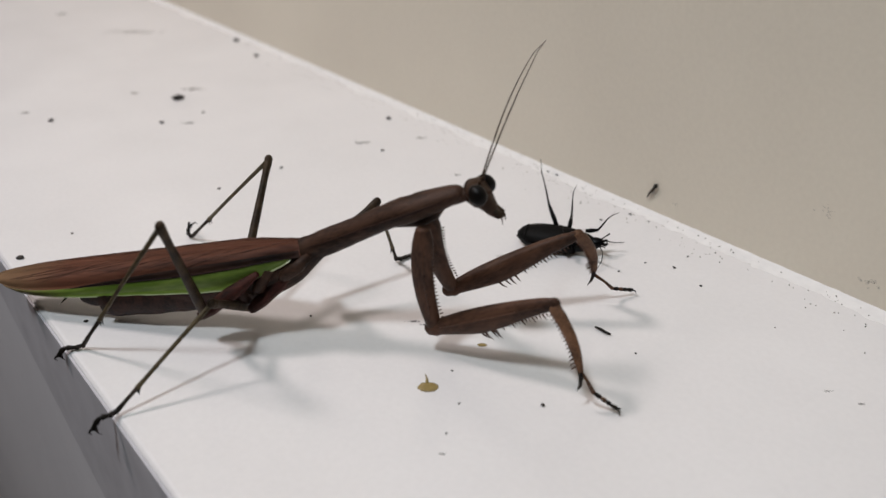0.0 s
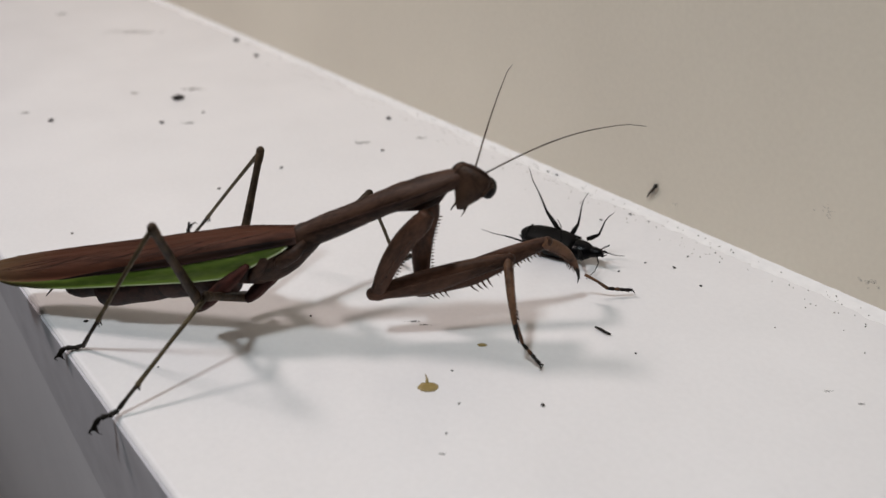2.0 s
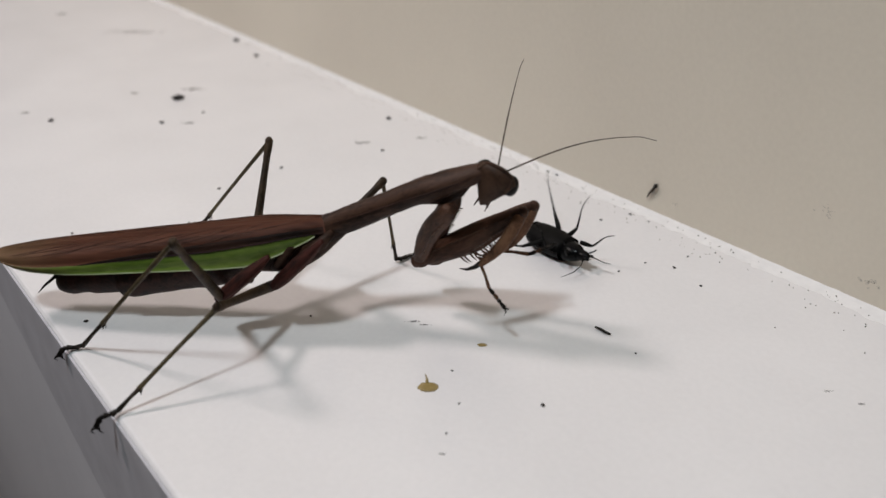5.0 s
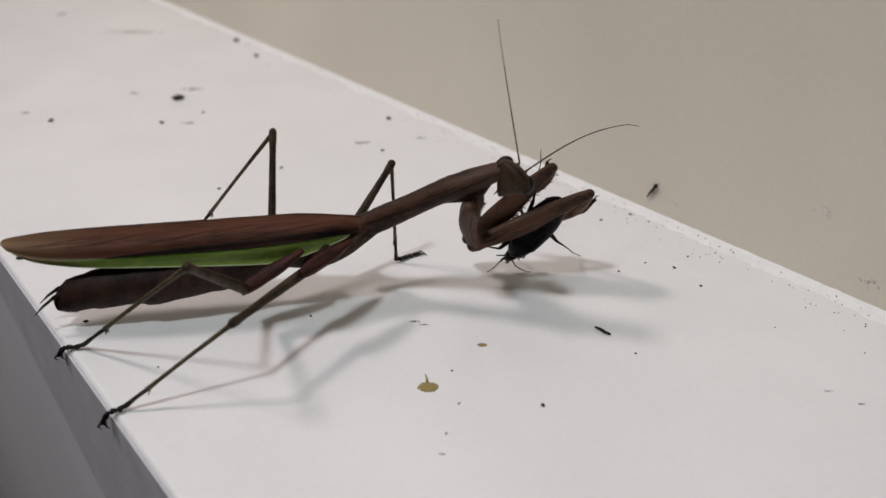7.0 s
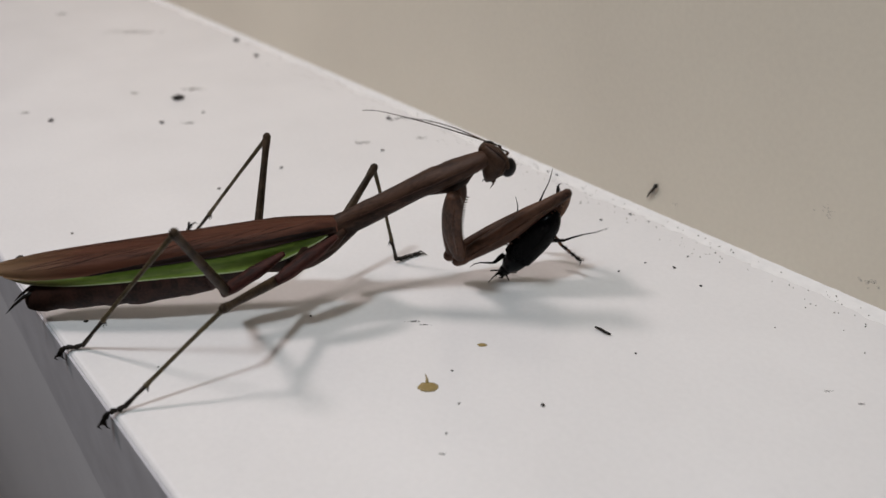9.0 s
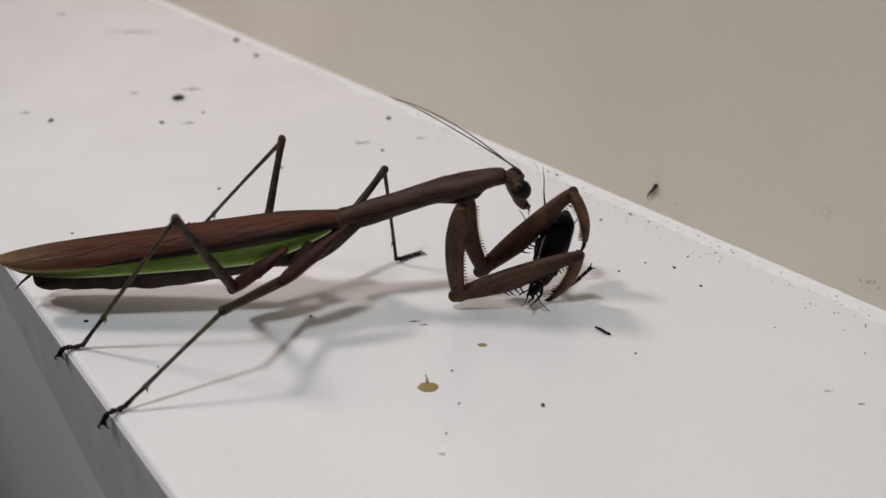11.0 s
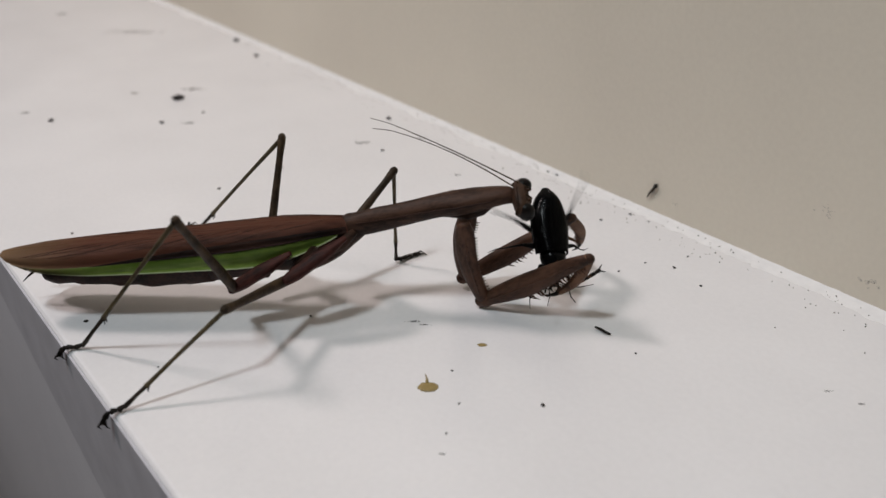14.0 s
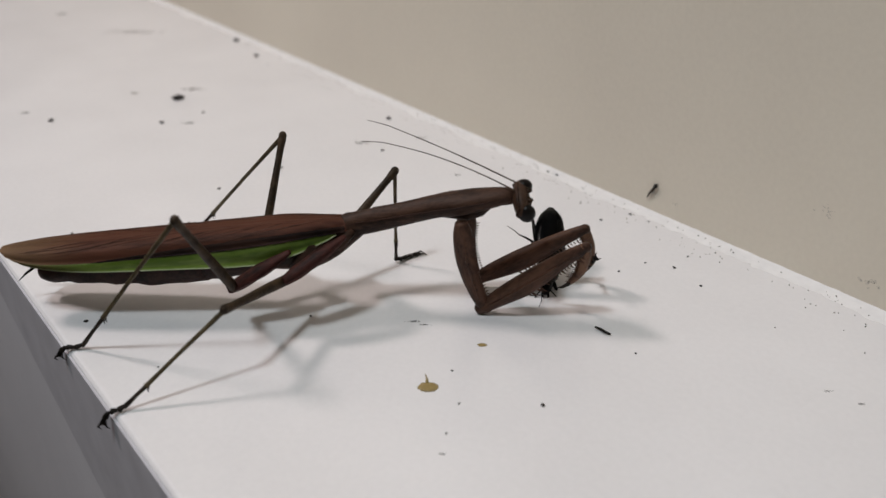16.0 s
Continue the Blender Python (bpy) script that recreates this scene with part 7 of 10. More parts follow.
    walk(mantis_parts["mtibia"], [
        (0, pose(-0.00149, -0.01724, 0.01301, 0.0, 33.9, -87.1)),
        (0.5, pose(-0.00148, -0.01725, 0.01300, 0.0, 33.9, -87.1)),
        (1, pose(-0.00240, -0.01681, 0.01323, 0.0, 34.4, -86.7)),
        (1.5, pose(-0.00276, -0.01685, 0.01367, 0.0, 35.7, -85.5)),
        (2, pose(-0.00263, -0.01697, 0.01412, 0.0, 36.8, -84.5)),
        (2.5, pose(-0.00250, -0.01711, 0.01424, 0.0, 36.9, -84.6)),
        (3, pose(-0.00215, -0.01729, 0.01425, 0.0, 36.9, -84.6)),
        (3.5, pose(-0.00275, -0.01700, 0.01424, 0.0, 36.9, -84.6)),
        (3.75, pose(-0.00161, -0.01813, 0.01410, 0.0, 37.2, -84.0)),
        (4, pose(-0.00232, -0.01691, 0.01438, 0.0, 36.9, -84.7)),
        (4.2, pose(-0.00233, -0.01689, 0.01438, 0.0, 36.9, -84.7)),
        (4.5, pose(-0.00092, -0.01927, 0.01337, 0.0, 34.5, -86.8)),
        (4.8, pose(-0.00047, -0.02086, 0.01273, 0.0, 33.0, -88.2)),
        (5.1, pose(0.00252, -0.02337, 0.01377, 0.0, 36.6, -98.2)),
        (5.4, pose(0.00437, -0.02543, 0.01415, 0.0, 37.8, -105.0)),
        (5.7, pose(0.00555, -0.02719, 0.01409, 0.0, 37.6, -109.5)),
        (6, pose(0.00611, -0.02870, 0.01360, 0.0, 36.0, -111.0)),
        (6.3, pose(0.01062, -0.03452, 0.01339, 0.0, 35.3, -115.4)),
        (6.5, pose(0.01121, -0.03351, 0.01313, 0.0, 34.5, -116.3)),
        (7, pose(0.01033, -0.03148, 0.01311, 0.0, 34.4, -112.9)),
        (7.25, pose(0.00693, -0.02756, 0.01255, 0.0, 32.6, -106.7)),
        (7.5, pose(0.00845, -0.02941, 0.01256, 0.0, 32.7, -105.3)),
        (7.75, pose(0.00601, -0.02687, 0.01234, 0.0, 32.0, -103.3)),
        (8, pose(0.00667, -0.02834, 0.01261, 0.0, 32.8, -104.4)),
        (8.5, pose(0.00917, -0.02807, 0.01423, 0.0, 38.1, -107.1)),
        (9, pose(0.00812, -0.02719, 0.01435, 0.0, 38.5, -104.2)),
        (9.2, pose(0.00761, -0.02731, 0.01458, 0.0, 39.3, -106.5)),
        (9.6, pose(0.00729, -0.02685, 0.01428, 0.0, 38.3, -105.0)),
        (10, pose(0.00735, -0.02704, 0.01433, 0.0, 38.4, -105.5)),
        (10.4, pose(0.00739, -0.02721, 0.01436, 0.0, 38.6, -105.9)),
        (10.8, pose(0.00738, -0.02736, 0.01438, 0.0, 38.6, -106.0)),
        (11.3, pose(0.00736, -0.02788, 0.01476, 0.0, 39.9, -108.5)),
        (11.5, pose(0.00736, -0.02788, 0.01477, 0.0, 40.0, -108.5)),
        (12, pose(0.00746, -0.02806, 0.01475, 0.0, 39.9, -108.5)),
        (12.5, pose(0.00673, -0.02787, 0.01441, 0.0, 38.7, -105.0)),
        (13, pose(0.00661, -0.02777, 0.01440, 0.0, 38.7, -105.0)),
        (13.25, pose(0.00651, -0.02714, 0.01391, 0.0, 37.0, -102.9)),
        (13.5, pose(0.00713, -0.02776, 0.01421, 0.0, 38.0, -104.7)),
        (13.75, pose(0.00614, -0.02716, 0.01380, 0.0, 36.7, -102.7)),
        (14, pose(0.00570, -0.02759, 0.01407, 0.0, 37.6, -104.1)),
        (14.25, pose(0.00577, -0.02745, 0.01374, 0.0, 36.5, -103.2)),
        (14.5, pose(0.00562, -0.02768, 0.01403, 0.0, 37.4, -105.1)),
        (14.75, pose(0.00579, -0.02746, 0.01365, 0.0, 36.2, -103.5)),
        (15, pose(0.00595, -0.02763, 0.01395, 0.0, 37.2, -105.4)),
        (15.5, pose(0.00641, -0.02762, 0.01421, 0.0, 38.0, -103.4)),
        (16, pose(0.00610, -0.02764, 0.01419, 0.0, 38.0, -104.6))])
    walk(mantis_parts["mtarsus"], [
        (0, pose(-0.00059, -0.03520, 0.00090, 0.0, 0.0, 0.0)),
        (0.5, pose(-0.00058, -0.03521, 0.00090, 0.0, 0.0, 0.0)),
        (1, pose(-0.00137, -0.03476, 0.00090, 0.0, 0.0, 0.0)),
        (1.5, pose(-0.00137, -0.03455, 0.00090, 0.0, 0.0, 0.0)),
        (2, pose(-0.00095, -0.03456, 0.00090, 0.0, 0.0, 0.0)),
        (2.5, pose(-0.00083, -0.03483, 0.00090, 0.0, 0.0, 0.0)),
        (3, pose(-0.00047, -0.03500, 0.00090, 0.0, 0.0, 0.0)),
        (3.5, pose(-0.00107, -0.03469, 0.00090, 0.0, 0.0, 0.0)),
        (3.75, pose(0.00021, -0.03542, 0.00090, 0.0, 0.0, 0.0)),
        (4, pose(-0.00065, -0.03478, 0.00090, 0.0, 0.0, 0.0)),
        (4.2, pose(-0.00067, -0.03477, 0.00090, 0.0, 0.0, 0.0)),
        (4.5, pose(0.00009, -0.03738, 0.00090, 0.0, 0.0, 0.0)),
        (4.8, pose(0.00012, -0.03909, 0.00090, 0.0, 0.0, 0.0)),
        (5.1, pose(0.00005, -0.04054, 0.00090, 0.0, 0.0, 0.0)),
        (5.4, pose(-0.00005, -0.04191, 0.00090, 0.0, 0.0, 0.0)),
        (5.7, pose(-0.00015, -0.04332, 0.00090, 0.0, 0.0, 0.0)),
        (6, pose(-0.00015, -0.04501, 0.00090, 0.0, 0.0, 0.0)),
        (6.3, pose(0.00305, -0.05043, 0.00090, 0.0, 0.0, 0.0)),
        (6.5, pose(0.00331, -0.04947, 0.00090, 0.0, 0.0, 0.0)),
        (7, pose(0.00338, -0.04789, 0.00090, 0.0, 0.0, 0.0)),
        (7.25, pose(0.00169, -0.04498, 0.00090, 0.0, 0.0, 0.0)),
        (7.5, pose(0.00365, -0.04695, 0.00090, 0.0, 0.0, 0.0)),
        (7.75, pose(0.00179, -0.04470, 0.00090, 0.0, 0.0, 0.0)),
        (8, pose(0.00215, -0.04592, 0.00090, 0.0, 0.0, 0.0)),
        (8.5, pose(0.00417, -0.04431, 0.00090, 0.0, 0.0, 0.0)),
        (9, pose(0.00398, -0.04358, 0.00090, 0.0, 0.0, 0.0)),
        (9.2, pose(0.00287, -0.04334, 0.00090, 0.0, 0.0, 0.0)),
        (9.6, pose(0.00289, -0.04323, 0.00090, 0.0, 0.0, 0.0)),
        (10, pose(0.00283, -0.04334, 0.00090, 0.0, 0.0, 0.0)),
        (10.4, pose(0.00277, -0.04346, 0.00090, 0.0, 0.0, 0.0)),
        (10.8, pose(0.00271, -0.04358, 0.00090, 0.0, 0.0, 0.0)),
        (11.3, pose(0.00211, -0.04359, 0.00090, 0.0, 0.0, 0.0)),
        (11.5, pose(0.00211, -0.04358, 0.00090, 0.0, 0.0, 0.0)),
        (12, pose(0.00219, -0.04377, 0.00090, 0.0, 0.0, 0.0)),
        (12.5, pose(0.00237, -0.04415, 0.00090, 0.0, 0.0, 0.0)),
        (13, pose(0.00225, -0.04406, 0.00090, 0.0, 0.0, 0.0)),
        (13.25, pose(0.00265, -0.04394, 0.00090, 0.0, 0.0, 0.0)),
        (13.5, pose(0.00280, -0.04421, 0.00090, 0.0, 0.0, 0.0)),
        (13.75, pose(0.00232, -0.04406, 0.00090, 0.0, 0.0, 0.0)),
        (14, pose(0.00154, -0.04420, 0.00090, 0.0, 0.0, 0.0)),
        (14.25, pose(0.00180, -0.04436, 0.00090, 0.0, 0.0, 0.0)),
        (14.5, pose(0.00115, -0.04424, 0.00090, 0.0, 0.0, 0.0)),
        (14.75, pose(0.00173, -0.04441, 0.00090, 0.0, 0.0, 0.0)),
        (15, pose(0.00136, -0.04422, 0.00090, 0.0, 0.0, 0.0)),
        (15.5, pose(0.00246, -0.04416, 0.00090, 0.0, 0.0, 0.0)),
        (16, pose(0.00180, -0.04412, 0.00090, 0.0, 0.0, 0.0))])
    walk(mantis_parts["hcoxa"], [
        (0, pose(-0.00848, -0.01596, 0.00717, 79.8, -37.0, 57.2)),
        (0.5, pose(-0.00848, -0.01597, 0.00717, 79.7, -37.0, 57.3)),
        (1, pose(-0.00907, -0.01559, 0.00728, 82.0, -40.3, 53.6)),
        (1.5, pose(-0.00940, -0.01553, 0.00796, 83.7, -41.9, 51.1)),
        (2, pose(-0.00963, -0.01540, 0.00825, 85.5, -42.8, 48.4)),
        (2.5, pose(-0.00952, -0.01566, 0.00824, 84.7, -42.7, 49.6)),
        (3, pose(-0.00924, -0.01581, 0.00820, 83.8, -42.5, 50.9)),
        (3.5, pose(-0.00983, -0.01550, 0.00820, 86.1, -43.8, 47.5)),
        (3.75, pose(-0.00859, -0.01614, 0.00818, 81.6, -43.8, 54.0)),
        (4, pose(-0.00949, -0.01555, 0.00815, 85.3, -44.6, 48.7)),
        (4.2, pose(-0.00950, -0.01555, 0.00816, 85.4, -44.6, 48.6)),
        (4.5, pose(-0.00889, -0.01668, 0.00818, 82.7, -43.3, 52.5)),
        (4.8, pose(-0.00895, -0.01715, 0.00823, 83.0, -42.2, 52.1)),
        (5.1, pose(-0.00903, -0.01757, 0.00828, 83.3, -41.2, 51.7)),
        (5.4, pose(-0.00909, -0.01799, 0.00834, 83.5, -40.2, 51.2)),
        (5.7, pose(-0.00916, -0.01837, 0.00843, 83.9, -39.2, 50.6)),
        (6, pose(-0.00916, -0.01880, 0.00855, 84.4, -38.2, 49.8)),
        (6.3, pose(-0.00623, -0.02278, 0.00863, 76.7, -29.5, 63.6)),
        (6.5, pose(-0.00545, -0.02241, 0.00889, 74.7, -30.7, 67.6)),
        (7, pose(-0.00419, -0.02235, 0.00888, 71.4, -26.6, 74.5)),
        (7.25, pose(-0.00617, -0.02027, 0.00859, 76.1, -33.4, 65.2)),
        (7.5, pose(-0.00452, -0.02319, 0.00836, 71.6, -25.0, 74.3)),
        (7.75, pose(-0.00629, -0.02111, 0.00836, 75.3, -31.1, 66.4)),
        (8, pose(-0.00584, -0.02267, 0.00841, 73.9, -26.1, 69.3)),
        (8.5, pose(-0.00460, -0.02194, 0.00861, 72.0, -25.3, 73.8)),
        (9, pose(-0.00531, -0.02083, 0.00874, 74.4, -28.7, 68.4)),
        (9.2, pose(-0.00637, -0.02039, 0.00869, 76.5, -29.9, 64.1)),
        (9.6, pose(-0.00630, -0.01996, 0.00871, 76.5, -33.5, 64.2)),
        (10, pose(-0.00636, -0.01982, 0.00876, 76.8, -34.2, 63.6)),
        (10.4, pose(-0.00643, -0.01968, 0.00878, 77.2, -34.9, 63.0)),
        (10.8, pose(-0.00650, -0.01954, 0.00882, 77.6, -35.6, 62.2)),
        (11.3, pose(-0.00731, -0.01923, 0.00881, 80.8, -35.5, 56.8)),
        (11.5, pose(-0.00731, -0.01922, 0.00882, 80.8, -35.5, 56.7)),
        (12, pose(-0.00727, -0.01950, 0.00883, 80.5, -33.9, 57.3)),
        (12.5, pose(-0.00701, -0.01991, 0.00890, 79.2, -32.6, 59.5)),
        (13, pose(-0.00706, -0.01985, 0.00893, 79.3, -32.7, 59.4)),
        (13.25, pose(-0.00645, -0.01987, 0.00877, 77.4, -33.6, 62.8)),
        (13.5, pose(-0.00639, -0.02033, 0.00857, 77.2, -31.2, 63.2)),
        (13.75, pose(-0.00672, -0.01996, 0.00873, 77.8, -33.3, 62.2)),
        (14, pose(-0.00765, -0.01995, 0.00886, 80.1, -31.3, 57.9)),
        (14.25, pose(-0.00713, -0.01996, 0.00887, 78.5, -33.3, 60.8)),
        (14.5, pose(-0.00790, -0.01973, 0.00882, 80.6, -32.2, 56.9)),
        (14.75, pose(-0.00711, -0.01991, 0.00878, 78.4, -33.6, 60.9)),
        (15, pose(-0.00760, -0.01979, 0.00867, 79.9, -32.0, 58.2)),
        (15.5, pose(-0.00708, -0.02012, 0.00925, 78.5, -31.0, 60.9)),
        (16, pose(-0.00745, -0.01993, 0.00898, 79.5, -31.6, 59.1))])
    walk(mantis_parts["hfemur"], [
        (0, pose(-0.00848, -0.01596, 0.00717, 0.0, -62.2, -41.6)),
        (0.5, pose(-0.00848, -0.01597, 0.00717, 0.0, -62.2, -41.6)),
        (1, pose(-0.00907, -0.01559, 0.00728, 0.0, -61.7, -42.8)),
        (1.5, pose(-0.00940, -0.01553, 0.00796, 0.0, -59.0, -43.8)),
        (2, pose(-0.00963, -0.01540, 0.00825, 0.0, -58.3, -42.4)),
        (2.5, pose(-0.00952, -0.01566, 0.00824, 0.0, -58.3, -42.4)),
        (3, pose(-0.00924, -0.01581, 0.00820, 0.0, -57.7, -41.5)),
        (3.5, pose(-0.00983, -0.01550, 0.00820, 0.0, -57.7, -41.5)),
        (3.75, pose(-0.00859, -0.01614, 0.00818, 0.0, -57.4, -41.3)),
        (4, pose(-0.00949, -0.01555, 0.00815, 0.0, -56.9, -40.5)),
        (4.2, pose(-0.00950, -0.01555, 0.00816, 0.0, -56.8, -40.6)),
        (4.5, pose(-0.00889, -0.01668, 0.00818, 0.0, -54.2, -41.1)),
        (4.8, pose(-0.00895, -0.01715, 0.00823, 0.0, -51.4, -41.4)),
        (5.1, pose(-0.00903, -0.01757, 0.00828, 0.0, -48.6, -41.8)),
        (5.4, pose(-0.00909, -0.01799, 0.00834, 0.0, -45.7, -42.3)),
        (5.7, pose(-0.00916, -0.01837, 0.00843, 0.0, -42.9, -42.8)),
        (6, pose(-0.00916, -0.01880, 0.00855, 0.0, -40.1, -43.4)),
        (6.3, pose(-0.00623, -0.02278, 0.00863, 0.0, -37.2, -43.2)),
        (6.5, pose(-0.00545, -0.02241, 0.00889, 0.0, -37.4, -44.5)),
        (7, pose(-0.00419, -0.02235, 0.00888, 0.0, -38.3, -46.5)),
        (7.25, pose(-0.00617, -0.02027, 0.00859, 0.0, -39.2, -44.4)),
        (7.5, pose(-0.00452, -0.02319, 0.00836, 0.0, -39.7, -42.1)),
        (7.75, pose(-0.00629, -0.02111, 0.00836, 0.0, -40.1, -42.4)),
        (8, pose(-0.00584, -0.02267, 0.00841, 0.0, -40.1, -42.4)),
        (8.5, pose(-0.00460, -0.02194, 0.00861, 0.0, -45.1, -42.0)),
        (9, pose(-0.00531, -0.02083, 0.00874, 0.0, -50.5, -44.7)),
        (9.2, pose(-0.00637, -0.02039, 0.00869, 0.0, -50.9, -45.2)),
        (9.6, pose(-0.00630, -0.01996, 0.00871, 0.0, -51.7, -46.7)),
        (10, pose(-0.00636, -0.01982, 0.00876, 0.0, -52.3, -47.8)),
        (10.4, pose(-0.00643, -0.01968, 0.00878, 0.0, -53.0, -48.9)),
        (10.8, pose(-0.00650, -0.01954, 0.00882, 0.0, -53.7, -50.1)),
        (11.3, pose(-0.00731, -0.01923, 0.00881, 0.0, -54.5, -50.9)),
        (11.5, pose(-0.00731, -0.01922, 0.00882, 0.0, -54.5, -50.9)),
        (12, pose(-0.00727, -0.01950, 0.00883, 0.0, -54.2, -50.3)),
        (12.5, pose(-0.00701, -0.01991, 0.00890, 0.0, -53.6, -50.3)),
        (13, pose(-0.00706, -0.01985, 0.00893, 0.0, -53.6, -50.6)),
        (13.25, pose(-0.00645, -0.01987, 0.00877, 0.0, -53.6, -50.3)),
        (13.5, pose(-0.00639, -0.02033, 0.00857, 0.0, -53.4, -48.6)),
        (13.75, pose(-0.00672, -0.01996, 0.00873, 0.0, -53.6, -50.3)),
        (14, pose(-0.00765, -0.01995, 0.00886, 0.0, -53.5, -50.6)),
        (14.25, pose(-0.00713, -0.01996, 0.00887, 0.0, -53.6, -51.9)),
        (14.5, pose(-0.00790, -0.01973, 0.00882, 0.0, -53.7, -51.6)),
        (14.75, pose(-0.00711, -0.01991, 0.00878, 0.0, -53.4, -51.8)),
        (15, pose(-0.00760, -0.01979, 0.00867, 0.0, -53.1, -50.6)),
        (15.5, pose(-0.00708, -0.02012, 0.00925, 0.0, -53.0, -50.4)),
        (16, pose(-0.00745, -0.01993, 0.00898, 0.0, -53.4, -50.7))])
    walk(mantis_parts["htibia"], [
        (0, pose(0.00042, -0.02385, 0.02972, 0.0, 50.2, -156.9)),
        (0.5, pose(0.00043, -0.02387, 0.02973, 0.0, 50.2, -157.0)),
        (1, pose(-0.00020, -0.02381, 0.02973, 0.0, 50.2, -158.0)),
        (1.5, pose(0.00008, -0.02463, 0.02981, 0.0, 50.4, -160.5)),
        (2, pose(0.00026, -0.02445, 0.02994, 0.0, 50.8, -159.9)),
        (2.5, pose(0.00038, -0.02470, 0.02994, 0.0, 50.7, -159.8)),
        (3, pose(0.00098, -0.02484, 0.02975, 0.0, 50.3, -160.0)),
        (3.5, pose(0.00037, -0.02453, 0.02975, 0.0, 50.3, -160.0)),
        (3.75, pose(0.00173, -0.02519, 0.02967, 0.0, 50.1, -159.9)),
        (4, pose(0.00110, -0.02461, 0.02951, 0.0, 49.7, -160.2)),
        (4.2, pose(0.00110, -0.02463, 0.02950, 0.0, 49.7, -160.3)),
        (4.5, pose(0.00234, -0.02647, 0.02887, 0.0, 48.2, -159.0)),
        (4.8, pose(0.00297, -0.02767, 0.02816, 0.0, 46.6, -158.1)),
        (5.1, pose(0.00354, -0.02882, 0.02740, 0.0, 45.0, -157.2)),
        (5.4, pose(0.00407, -0.02997, 0.02660, 0.0, 43.3, -156.3)),
        (5.7, pose(0.00454, -0.03106, 0.02580, 0.0, 41.6, -155.4)),
        (6, pose(0.00502, -0.03220, 0.02498, 0.0, 39.9, -154.5)),
        (6.3, pose(0.00859, -0.03667, 0.02405, 0.0, 38.1, -153.1)),
        (6.5, pose(0.00901, -0.03661, 0.02437, 0.0, 38.7, -154.8)),
        (7, pose(0.00959, -0.03686, 0.02468, 0.0, 39.4, -158.5)),
        (7.25, pose(0.00794, -0.03411, 0.02470, 0.0, 39.4, -158.9)),
        (7.5, pose(0.01004, -0.03633, 0.02466, 0.0, 39.3, -159.4)),
        (7.75, pose(0.00812, -0.03425, 0.02479, 0.0, 39.6, -159.7)),
        (8, pose(0.00856, -0.03581, 0.02485, 0.0, 39.7, -160.4)),
        (8.5, pose(0.00877, -0.03399, 0.02667, 0.0, 43.4, -158.7)),
        (9, pose(0.00623, -0.03224, 0.02841, 0.0, 47.2, -154.6)),
        (9.2, pose(0.00496, -0.03181, 0.02847, 0.0, 47.3, -154.1)),
        (9.6, pose(0.00454, -0.03145, 0.02873, 0.0, 47.9, -153.1)),
        (10, pose(0.00410, -0.03136, 0.02895, 0.0, 48.4, -152.3)),
        (10.4, pose(0.00364, -0.03124, 0.02916, 0.0, 48.9, -151.4)),
        (10.8, pose(0.00318, -0.03113, 0.02936, 0.0, 49.4, -150.5)),
        (11.3, pose(0.00203, -0.03071, 0.02958, 0.0, 49.9, -148.9)),
        (11.5, pose(0.00203, -0.03070, 0.02959, 0.0, 49.9, -148.9)),
        (12, pose(0.00228, -0.03098, 0.02950, 0.0, 49.7, -149.3)),
        (12.5, pose(0.00265, -0.03154, 0.02944, 0.0, 49.6, -149.9)),
        (13, pose(0.00254, -0.03154, 0.02946, 0.0, 49.6, -150.1)),
        (13.25, pose(0.00322, -0.03151, 0.02930, 0.0, 49.2, -150.6)),
        (13.5, pose(0.00366, -0.03172, 0.02905, 0.0, 48.7, -150.9)),
        (13.75, pose(0.00296, -0.03161, 0.02924, 0.0, 49.1, -150.7)),
        (14, pose(0.00198, -0.03168, 0.02936, 0.0, 49.4, -150.3)),
        (14.25, pose(0.00220, -0.03187, 0.02940, 0.0, 49.5, -150.3)),
        (14.5, pose(0.00149, -0.03157, 0.02937, 0.0, 49.4, -149.9)),
        (14.75, pose(0.00228, -0.03186, 0.02926, 0.0, 49.1, -150.4)),
        (15, pose(0.00212, -0.03160, 0.02907, 0.0, 48.7, -150.5)),
        (15.5, pose(0.00270, -0.03193, 0.02963, 0.0, 50.0, -150.7)),
        (16, pose(0.00217, -0.03170, 0.02945, 0.0, 49.6, -150.4))])
